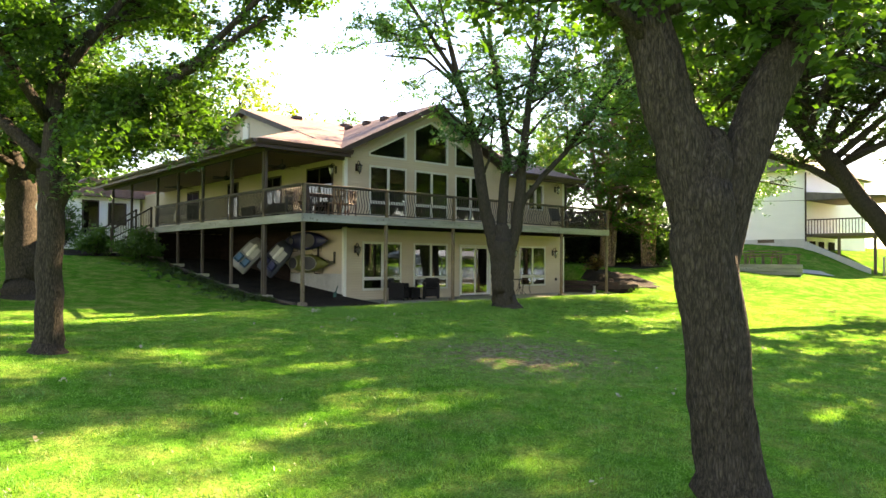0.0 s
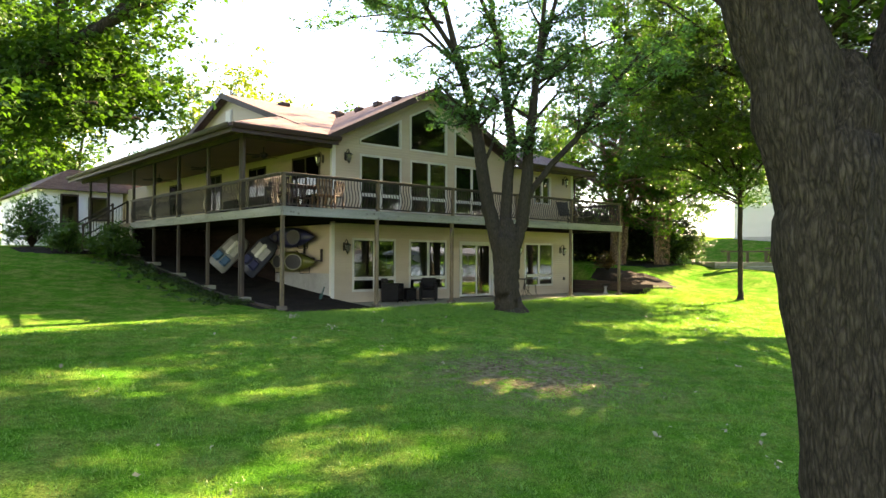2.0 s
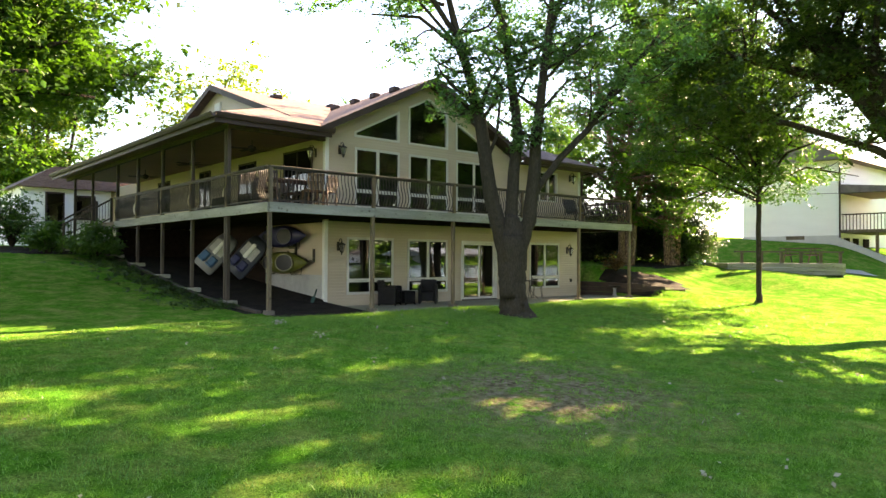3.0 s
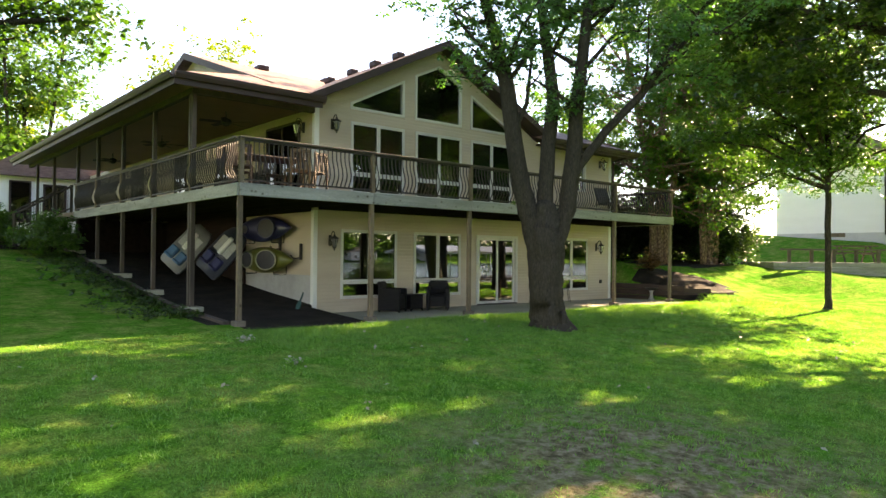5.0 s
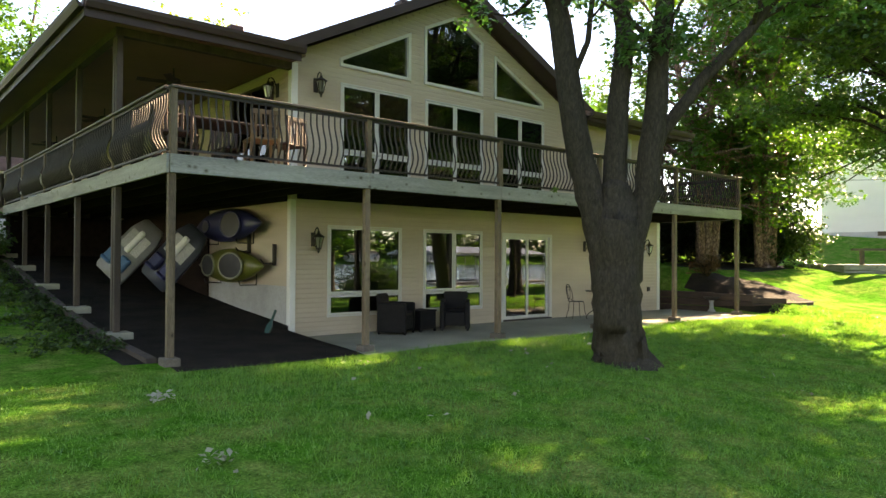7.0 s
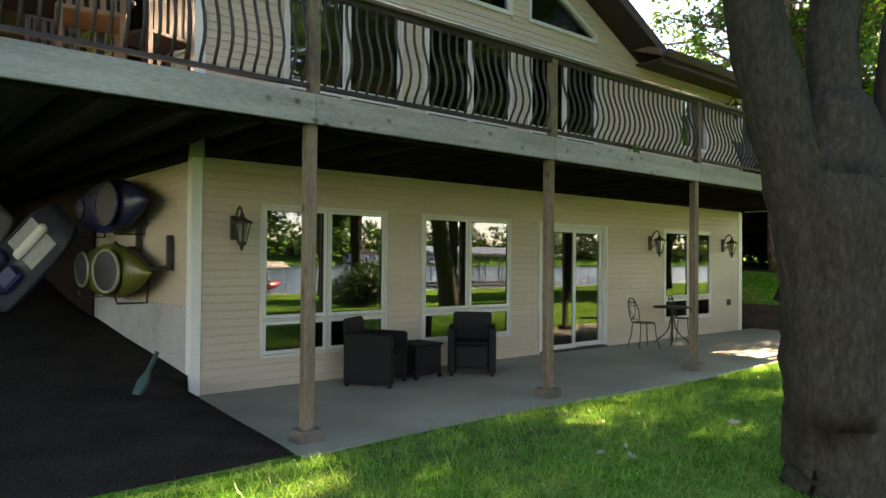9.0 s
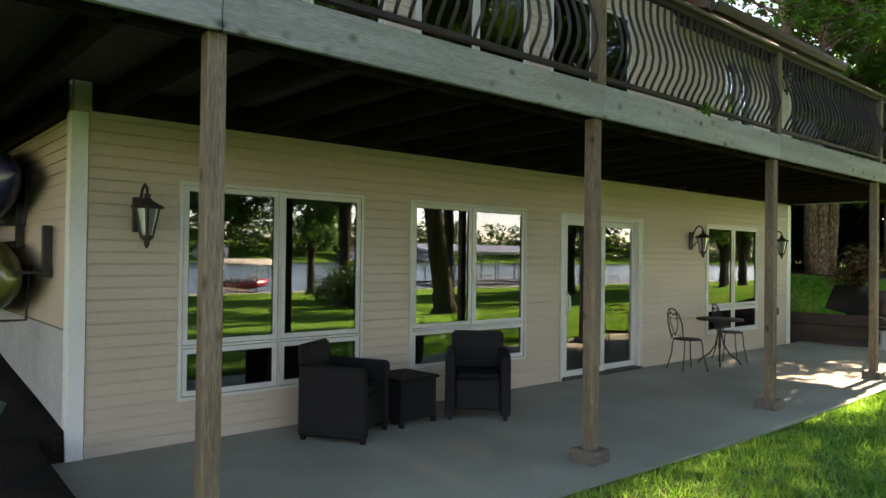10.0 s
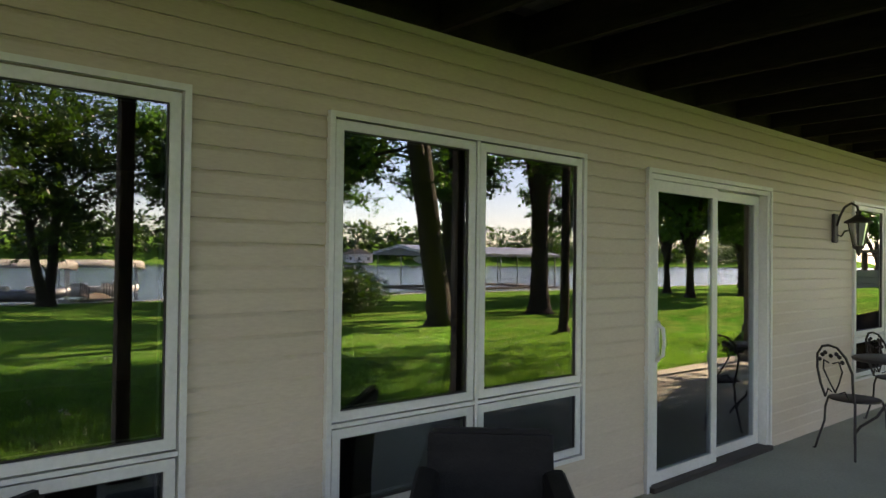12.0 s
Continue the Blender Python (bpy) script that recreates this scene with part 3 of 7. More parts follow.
# corner and band trim
part("corner_trim", boxed((WX0 - 0.03, WX0 + 0.095, WY - 0.028, WY, -0.02, 2.66), (WX0 - 0.03, WX0, WY, WY + 0.1, -0.02, 2.66), bevel=0.004), TRIM, house, "pale painted corner board")
part("corner_trim", boxed((WX0 - 0.028, WX0 + 0.11, WY - 0.028, WY, 2.97, 5.3), (WX0 - 0.028, WX0, WY, WY + 0.1, 2.97, 5.3)), TRIM, house)
part("corner_trim", boxed((WX1 - 0.11, WX1 + 0.028, WY - 0.028, WY, -0.02, 2.66), (WX1, WX1 + 0.028, WY, WY + 0.1, -0.02, 2.66)), TRIM, house)
part("corner_trim", boxed((WX1 - 0.11, WX1 + 0.028, WY - 0.028, WY, 2.97, 5.34), (WX1, WX1 + 0.028, WY, WY + 0.1, 2.97, 5.34)), TRIM, house)
part("outlet", boxed((24.4, 24.52, WY - 0.06, WY - 0.015, 0.58, 0.71), bevel=0.008), IRON, house, "dark outdoor socket box")

# side wall openings on the porch
for y0, y1, za, zb, kind in ((20.3, 22.1, 2.98, 5.0, "door"), (24.3, 25.6, 3.6, 4.95, "window"), (28.4, 29.4, 2.98, 5.0, "door"), (33.0, 34.4, 3.6, 4.95, "window")):
    bm = bmesh.new()
    ring(bm, y0 - 0.06, y1 + 0.06, za - 0.05, zb + 0.07, 0.06, 0.002, 0.05)
    bmesh.ops.rotate(bm, verts=bm.verts[:], cent=(0, 0, 0), matrix=Matrix.Rotation(math.pi / 2, 3, "Z"))
    bmesh.ops.translate(bm, verts=bm.verts[:], vec=(WX0, 0, 0))
    f = part(kind, bm, GUTTER, house, "dark brown framed porch " + kind)
    part("mullion", boxed((WX0 - 0.05, WX0 - 0.002, 0.5 * (y0 + y1) - 0.03, 0.5 * (y0 + y1) + 0.03, za, zb)), GUTTER, f)
    part("pane", boxed((WX0 - 0.034, WX0 - 0.028, y0, y1, za, zb)), PORCH_PANE, f)
    part("backing", boxed((WX0 - 0.026, WX0 - 0.02, y0, y1, za, zb)), DARK_ROOM, f)

# ---- roof ----
MAIN_EAVE_Y, MAIN_RIDGE_Y, MAIN_RIDGE_Z = 18.9, 27.0, 8.2
SLOPE = (MAIN_RIDGE_Z - EAVE_Z) / (MAIN_RIDGE_Y - MAIN_EAVE_Y)


def slab(points, thick=0.12):
    """A sloping roof plane with thickness."""
    bm = bmesh.new()
    top = [bm.verts.new(p) for p in points]
    low = [bm.verts.new((p[0], p[1], p[2] - thick)) for p in points]
    bm.faces.new(top), bm.faces.new(low[::-1])
    n = len(points)
    for i in range(n):
        bm.faces.new((top[i], low[i], low[(i + 1) % n], top[(i + 1) % n]))
    bmesh.ops.recalc_face_normals(bm, faces=bm.faces[:])
    return bm


def south_z(y):
    return EAVE_Z + SLOPE * (y - MAIN_EAVE_Y)


XL, XR = 8.68, 25.95
roof = part("roof", slab([(XL, MAIN_EAVE_Y, EAVE_Z), (12.32, MAIN_EAVE_Y, EAVE_Z), (12.32, 19.7, south_z(19.7)), (20.8, 19.7, south_z(19.7)), (20.8, MAIN_EAVE_Y, EAVE_Z), (XR, MAIN_EAVE_Y, EAVE_Z),
                          (XR, MAIN_RIDGE_Y, MAIN_RIDGE_Z), (12.0, MAIN_RIDGE_Y, MAIN_RIDGE_Z), (12.0, MAIN_EAVE_Y + 12.0 - XL, south_z(MAIN_EAVE_Y + 12.0 - XL))]), ROOFING, house, "red-brown asphalt shingle roof")
part("roof_plane", slab([(12.0, MAIN_RIDGE_Y, MAIN_RIDGE_Z), (XR, MAIN_RIDGE_Y, MAIN_RIDGE_Z), (XR, 35.1, EAVE_Z), (12.0, 35.1, EAVE_Z)]), ROOFING, roof)
hip = MAIN_EAVE_Y + 12.35 - XL
part("roof_plane", slab([(XL, MAIN_EAVE_Y, EAVE_Z), (12.35, hip, south_z(hip)), (12.35, 38, south_z(hip)), (XL, 38, EAVE_Z)]), ROOFING, roof)
gy0 = 18.98
for sgn in (-1, 1):
    e = RIDGE_X + sgn * (RIDGE_X - EAVE_X + 0.15)
    part("roof_plane", slab([(RIDGE_X, gy0, RIDGE_Z + 0.14), (RIDGE_X, 26.2, RIDGE_Z + 0.14), (e, 26.2, RIDGE_Z + 0.14 - PITCH * (RIDGE_X - EAVE_X + 0.15)), (e, gy0, RIDGE_Z + 0.14 - PITCH * (RIDGE_X - EAVE_X + 0.15))]), ROOFING, roof)
    bm = bmesh.new()
    t0, t1 = RIDGE_Z + 0.13, RIDGE_Z + 0.13 - PITCH * (RIDGE_X - EAVE_X + 0.15)
    prism(bm, [(RIDGE_X, t0), (e, t1), (e, t1 - 0.2), (RIDGE_X, t0 - 0.22)], "y", gy0 - 0.03, gy0)
    part("rake_board", bm, GUTTER, roof, "dark brown rake board")
    bm = bmesh.new()
    prism(bm, [(RIDGE_X, t0 - 0.13), (e, t1 - 0.13), (e, t1 - 0.15), (RIDGE_X, t0 - 0.15)], "y", gy0, WY)
    part("rake_soffit", bm, GUTTER, roof)
# rakes of the upper gable end
for ya, za, yb, zb in ((20.6, south_z(20.6), 27.0, MAIN_RIDGE_Z), (27.0, MAIN_RIDGE_Z, 33.4, south_z(20.6))):
    bm = bmesh.new()
    prism(bm, [(ya, za + 0.02), (yb, zb + 0.02), (yb, zb - 0.2), (ya, za - 0.2)], "x", 11.82, 11.86)
    part("rake_board", bm, GUTTER, roof)
    part("roof_plane", slab([(11.86, ya, za + 0.004), (12.0, ya, za + 0.004), (12.0, yb, zb + 0.004), (11.86, yb, zb + 0.004)] if ya < yb else []), ROOFING, roof)
# box vents near the ridge
for x in (14.0, 16.6, 19.0):
    part("roof_vent", boxed((x, x + 0.4, 25.9, 26.3, south_z(26.0), south_z(26.0) + 0.17), bevel=0.03), GUTTER, roof, "dark box vent")
for y in (20.3, 21.5, 22.8, 24.2):
    part("roof_vent", boxed((15.72, 16.0, y, y + 0.34, 7.38, 7.58), bevel=0.03), GUTTER, roof)


def gutter(pts, parent):
    bm = bmesh.new()
    for a, b in zip(pts, pts[1:]):
        a, b = Vector(a), Vector(b)
        d = (b - a).normalized()
        n = Vector((d.y, -d.x, 0))
        prof = [(0, 0), (0.0, -0.13), (0.08, -0.14), (0.12, -0.06), (0.13, 0), (0.11, 0), (0.09, -0.06), (0.02, -0.11)]
        lo = [bm.verts.new(a + n * u + Vector((0, 0, v))) for u, v in prof]
        hi = [bm.verts.new(b + n * u + Vector((0, 0, v))) for u, v in prof]
        for i in range(len(prof)):
            j = (i + 1) % len(prof)
            bm.faces.new((lo[i], lo[j], hi[j], hi[i]))
        bm.faces.new(lo[::-1]), bm.faces.new(hi)
    bmesh.ops.recalc_face_normals(bm, faces=bm.faces[:])
    part("gutter", bm, GUTTER, parent, "dark brown metal gutter")


gutter([(XL, 38, EAVE_Z - 0.01), (XL, MAIN_EAVE_Y - 0.0, EAVE_Z - 0.01)], roof)
gutter([(XL, MAIN_EAVE_Y, EAVE_Z - 0.01), (12.4, MAIN_EAVE_Y, EAVE_Z - 0.01)], roof)
gutter([(20.9, MAIN_EAVE_Y, EAVE_Z - 0.01), (XR, MAIN_EAVE_Y, EAVE_Z - 0.01)], roof)
part("fascia", boxed((XL, XL + 0.03, MAIN_EAVE_Y, 38, EAVE_Z - 0.28, EAVE_Z - 0.12)), GUTTER, roof)
part("fascia", boxed((XL + 0.03, 12.35, MAIN_EAVE_Y, MAIN_EAVE_Y + 0.03, EAVE_Z - 0.28, EAVE_Z - 0.12)), GUTTER, roof)
part("fascia", boxed((20.9, XR, MAIN_EAVE_Y, MAIN_EAVE_Y + 0.03, EAVE_Z - 0.25, EAVE_Z - 0.12)), GUTTER, roof)
part("soffit", boxed((XL + 0.03, WX0 - 0.03, MAIN_EAVE_Y + 0.03, 38, EAVE_Z - 0.17, EAVE_Z - 0.125)), SOFFIT, roof, "tan boarded porch ceiling")
part("soffit", boxed((20.9, XR, MAIN_EAVE_Y + 0.03, WY - 0.02, EAVE_Z - 0.2, EAVE_Z - 0.16), (WX1 + 0.03, XR, WY - 0.02, 39, EAVE_Z - 0.2, EAVE_Z - 0.16)), GUTTER, roof)
bm = bmesh.new()
tube(bm, [(WX1 + 0.75, 18.85, 5.4), (WX1 + 0.3, 19.2, 5.2), (WX1 + 0.08, WY - 0.08, 5.1), (WX1 + 0.08, WY - 0.08, 3.0)], 0.04, 8)
part("downspout", bm, GUTTER, roof, "dark brown downspout")

# far wing in white siding, with its own door and windows
wing = thing("garage_wing", "white sided wing at the end of the porch", "house wing")
part("wall", boxed((8.2, 12.3, 41.5, 41.7, 1.6, 5.1), (8.0, 8.2, 41.5, 52, 1.6, 5.1)), WHITE_SIDING, wing)
bm = bmesh.new()
prism(bm, [(7.7, 5.1), (16, 5.1), (14, 6.2), (9.4, 6.2)], "y", 41.1, 52.4)
part("roof", bm, ROOFING, wing)
for a, b, za, zb in ((9.1, 10.0, 2.95, 4.9), (10.5, 11.5, 3.5, 4.8)):
    w = part("window", boxed((a, b, 41.4, 41.5, za, zb)), GUTTER, wing)
    part("pane", boxed((a + 0.08, b - 0.08, 41.385, 41.398, za + 0.08, zb - 0.08)), PANE, w)
# ---- deck ----
DX, DY, DR, DL = 9.3, 16.96, 25.17, 30.05     # outer lines: side, front, far end, back end
FB, FT, RT = 2.675, 2.93, 3.865               # fascia bottom and top, rail top
FRONT_POSTS = [9.35, 12.54, 15.61, 18.73, 21.87, 25.09]
SIDE_POSTS = [19.55, 22.18, 24.82, 27.42, 29.9]
deck = thing("deck", "wraparound timber deck on weathered posts", "deck")
pad_group = "deck post pads"


def post_mesh(h, w=0.098):
    bm = boxed((-w / 2, w / 2, -w / 2, w / 2, 0, h))
    bmesh.ops.bevel(bm, geom=[e for e in bm.edges if abs(e.verts[0].co.z - e.verts[1].co.z) > 0.1], offset=0.008, segments=1, affect="EDGES")
    return bm


for x in FRONT_POSTS:
    z0 = max(zg(x, DY + 0.06), 0.0) if x < 12 else 0.0
    pad = single("post_pad", boxed((-0.115, 0.115, -0.115, 0.115, -0.12, 0.1), bevel=0.014), PAD, "square dark block under a deck post", "post pad", pad_group, at=(x, DY + 0.06, z0))
    part("support_post", post_mesh(FB - z0 - 0.1), GREY_WOOD, deck, "weathered square timber post").location = (x, DY + 0.06, z0 + 0.1)
for y in SIDE_POSTS:
    z0 = zg(DX + 0.05, y)
    single("post_pad", boxed((-0.22, 0.22, -0.2, 0.2, -0.15, 0.1), bevel=0.015), CONCRETE, "square concrete pad under a deck post", "post pad", pad_group, at=(DX + 0.06, y, z0))
    part("support_post", post_mesh(FB - z0 - 0.1), PORCH_WOOD, deck).location = (DX + 0.06, y, z0 + 0.1)
    part("porch_post", post_mesh(EAVE_Z - 0.3 - FT, 0.1), PORCH_WOOD, deck, "brown porch post").location = (DX + 0.06, y, FT)
for dy in (0.14,):
    z0 = zg(DX + 0.05, SIDE_POSTS[0] + dy)
    part("support_post", post_mesh(FB - z0 - 0.1), PORCH_WOOD, deck).location = (DX + 0.06, SIDE_POSTS[0] + dy, z0 + 0.1)
    part("porch_post", post_mesh(EAVE_Z - 0.3 - FT, 0.1), PORCH_WOOD, deck).location = (DX + 0.06, SIDE_POSTS[0] + dy, FT)
for y in (33.5, 36.5):
    part("porch_post", post_mesh(EAVE_Z - 0.3 - zg(9.3, y), 0.1), PORCH_WOOD, deck).location = (DX + 0.06, y, zg(9.3, y))
part("porch_beam", boxed((DX - 0.02, DX + 0.12, SIDE_POSTS[0] - 0.1, 37.9, EAVE_Z - 0.3, EAVE_Z - 0.17), (DX + 0.12, WX0 - 0.03, SIDE_POSTS[0] - 0.1, SIDE_POSTS[0] + 0.04, EAVE_Z - 0.3, EAVE_Z - 0.17)), PORCH_WOOD, deck, "brown porch beam")
cuts = [DX] + FRONT_POSTS[1:-1] + [DR]
for a, b in zip(cuts, cuts[1:]):
    part("fascia_board", boxed((a + 0.002, b - 0.002, DY - 0.04, DY, FB, FT), bevel=0.005), FASCIA_WOOD, deck, "knotty weathered fascia board")
cuts = [DY] + SIDE_POSTS[1:-1:2] + [DL]
for a, b in zip(cuts, cuts[1:]):
    part("fascia_board", boxed((DX - 0.04, DX, a + 0.002, b - 0.002, FB, FT), bevel=0.005), FASCIA_WOOD, deck)
part("fascia_board", boxed((DR, DR + 0.04, DY, WY - 0.03, FB, FT), bevel=0.005), FASCIA_WOOD, deck)
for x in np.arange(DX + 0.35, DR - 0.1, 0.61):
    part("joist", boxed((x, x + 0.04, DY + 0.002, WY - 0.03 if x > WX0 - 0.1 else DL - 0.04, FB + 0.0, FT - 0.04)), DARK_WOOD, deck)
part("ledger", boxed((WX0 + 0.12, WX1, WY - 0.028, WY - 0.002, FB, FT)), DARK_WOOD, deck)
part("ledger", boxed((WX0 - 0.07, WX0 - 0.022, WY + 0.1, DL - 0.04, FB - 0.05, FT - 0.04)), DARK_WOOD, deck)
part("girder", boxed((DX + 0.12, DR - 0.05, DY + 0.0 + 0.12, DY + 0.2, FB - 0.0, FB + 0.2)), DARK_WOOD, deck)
y = DY + 0.0
while y < WY - 0.15:
    part("deck_board", boxed((DX, DR, y, y + 0.136, FT - 0.036, FT + 0.002)), DECK_BOARD, deck)
    y += 0.142
x = DX
while x < WX0 - 0.1:
    part("deck_board", boxed((x, x + 0.136, y + 0.002, DL, FT - 0.036, FT + 0.002)), DECK_BOARD, deck)
    x += 0.142
part("deck_board", boxed((x, DR, y + 0.0, WY - 0.03, FT - 0.036, FT + 0.001)), DECK_BOARD, deck)
part("deck_board", boxed((x, WX0 - 0.03, WY - 0.028, DL, FT - 0.036, FT + 0.001)), DECK_BOARD, deck)


def baluster_mesh():
    """A flat-bar baluster with a rounded belly low down."""
    bm = bmesh.new()
    pts = [(0, 0, 0), (0, -0.02, 0.05), (0, -0.075, 0.14), (0, -0.095, 0.24), (0, -0.075, 0.36), (0, -0.03, 0.48), (0, 0.0, 0.58), (0, 0.006, 0.68), (0, 0, 0.78)]
    return tube(bm, pts, 0.014, 5)


BAL = meshed("baluster", baluster_mesh(), IRON, True)


def railing(a, b, posts, label):
    """A railing from a to b on the deck; balusters belly outwards to the right of the way from a to b."""
    a, b = Vector(a), Vector(b)
    d = (b - a).normalized()
    turn = math.degrees(math.atan2(d.y, d.x))
    rail = thing("deck_railing", label, "railing", tuple(a), turn, "deck railings")
    n = (b - a).length
    part("top_rail", boxed((0, n, -0.06, 0.075, RT - FT - 0.04, RT - FT), bevel=0.006), RAIL_WOOD, rail, "brown timber handrail")
    part("upper_rail", boxed((0, n, -0.015, 0.03, RT - FT - 0.085, RT - FT - 0.04)), IRON, rail)
    part("bottom_rail", boxed((0, n, -0.015, 0.03, 0.05, 0.085)), IRON, rail)
    for p in posts:
        part("rail_post", boxed((p - 0.045, p + 0.045, -0.03, 0.06, 0.0, RT - FT - 0.04), bevel=0.005), GREY_WOOD, rail)
    s = 0.1
    while s < n - 0.05:
        if all(abs(s - p) > 0.07 for p in posts):
            part("baluster", BAL, None, rail).location = (s, 0.0, 0.085)
        s += 0.108
    return rail


railing((DX + 0.0, DY, FT), (DR, DY, FT), [x - DX for x in FRONT_POSTS], "long front deck railing with dark bellied balusters")
railing((DX, DL, FT), (DX, DY + 0.08, FT), [DL - y for y in SIDE_POSTS], "side deck railing with dark bellied balusters")
railing((DR, DY + 0.08, FT), (DR, WY - 0.2, FT), [2.3], "short end deck railing with dark bellied balusters")

# patio slab and the edging below the side posts
bm = boxed((12.25, 25.66, 16.6, WY - 0.002, -0.2, 0.0), bevel=0.01)
single("patio", bm, CONCRETE, "smooth grey concrete patio slab under the deck", "patio", kind="structure")
for y in np.arange(17.2, 31, 1.5):
    z0, z1 = zg(9.2, y), zg(9.2, y + 1.5)
    bm = bmesh.new()
    prism(bm, [(y, z0 - 0.15), (y + 1.47, z1 - 0.15), (y + 1.47, z1 + 0.07), (y, z0 + 0.07)], "x", 9.1, 9.24)
    single("edging_timber", bm, PORCH_WOOD, "dark weathered edging timber along the deck", "edging", "edging timbers")

# porch stairs down to the side yard
stairs = thing("porch_stairs", "dark timber porch steps with handrails", "stairs")
for k in range(5):
    part("step", boxed((DX - 0.35 - 0.3 * k, DX - 0.02 - 0.3 * k, 30.6, 32.6, FT - 0.2 * k - 0.22, FT - 0.2 * k - 0.17)), PORCH_WOOD, stairs)
    part("riser", boxed((DX - 0.06 - 0.3 * k, DX - 0.03 - 0.3 * k, 30.6, 32.6, FT - 0.2 * k - 0.36, FT - 0.2 * k - 0.22)), WHITE, stairs)
part("landing", boxed((DX, WX0 - 0.03, DL + 0.02, 33.3, FT - 0.2, FT)), GREY_WOOD, stairs)
for y in (30.55, 32.65):
    bm = bmesh.new()
    tube(bm, [(DX, y, FT + 0.9), (DX - 1.7, y, FT - 0.15)], 0.04, 6), tube(bm, [(DX, y, FT + 0.15), (DX - 1.7, y, FT - 0.85)], 0.03, 6)
    tube(bm, [(DX - 1.7, y, FT - 1.2), (DX - 1.7, y, FT - 0.1)], 0.05, 6), tube(bm, [(DX, y, FT), (DX, y, FT + 0.95)], 0.05, 6)
    part("handrail", bm, PORCH_WOOD, stairs)
    for k in range(14):
        x = DX - 0.11 * (k + 1)
        bm = bmesh.new()
        tube(bm, [(x, y, FT - 0.62 * (DX - x) + 0.15), (x, y, FT - 0.62 * (DX - x) + 0.88)], 0.009, 5)
        part("baluster", bm, IRON, stairs)

# ---- trees ----
def leaf_cloud(points, count, spread, size, rnd, name, material, flat=0.42, spray=9):
    """Small folded leaves in flat sprays of a few, scattered round the points; one mesh."""
    pts = np.array(points)
    m = max(1, count // spray)
    count = m * spray
    heart = pts[rnd.integers(0, len(pts), m)] + rnd.normal(0, 1, (m, 3)) * spread * np.array([1, 1, 0.7])
    up = np.concatenate([rnd.normal(0, flat, (m, 2)), np.ones((m, 1))], 1)
    heart, up = np.repeat(heart, spray, 0), np.repeat(up, spray, 0) + rnd.normal(0, 0.28, (count, 3))
    up /= np.linalg.norm(up, axis=1)[:, None]
    a, far = rnd.uniform(0, 2 * np.pi, count), size * np.abs(rnd.normal(0.9, 0.75, count))
    u = np.stack([np.cos(a), np.sin(a), 0 * a], 1)
    u -= up * np.sum(u * up, 1)[:, None]
    c = heart + u * far[:, None] + up * (rnd.normal(0, 0.35, count) * size)[:, None]
    u = u + np.stack([rnd.normal(0, 0.35, count), rnd.normal(0, 0.35, count), rnd.normal(-0.3, 0.3, count)], 1)
    u /= np.linalg.norm(u, axis=1)[:, None]
    side = np.cross(u, up)
    side /= np.linalg.norm(side, axis=1)[:, None] + 1e-9
    nrm = np.cross(side, u)
    s = size * rnd.uniform(0.6, 1.3, count)[:, None]
    v = np.stack([c - u * s * 0.5, c + side * s * 0.4 + nrm * s * 0.1, c + u * s * 0.65, c - side * s * 0.4 + nrm * s * 0.1], 1).reshape(-1, 3)
    i = np.arange(count)[:, None] * 4
    me = bpy.data.meshes.new(name)
    me.vertices.add(len(v))
    me.vertices.foreach_set("co", v.ravel())
    faces = np.concatenate([i + [0, 1, 2], i + [0, 2, 3]], 1).reshape(-1, 3)
    me.loops.add(len(faces) * 3)
    me.loops.foreach_set("vertex_index", faces.ravel())
    me.polygons.add(len(faces))
    me.polygons.foreach_set("loop_start", np.arange(len(faces)) * 3)
    me.update(calc_edges=True)
    me.materials.append(material)
    return me


def wander(start, way, length, r0, r1, rnd, steps=6, bend=0.25, lift=0.05):
    pts, radii, p, d = [Vector(start)], [r0], Vector(start), Vector(way).normalized()
    for k in range(steps):
        d = (d + Vector(rnd.normal(0, bend, 3)) * 0.5 + Vector((0, 0, lift))).normalized()
        p = p + d * (length / steps)
        pts.append(p.copy())
        radii.append(r0 + (r1 - r0) * (k + 1) / steps)
    return pts, radii


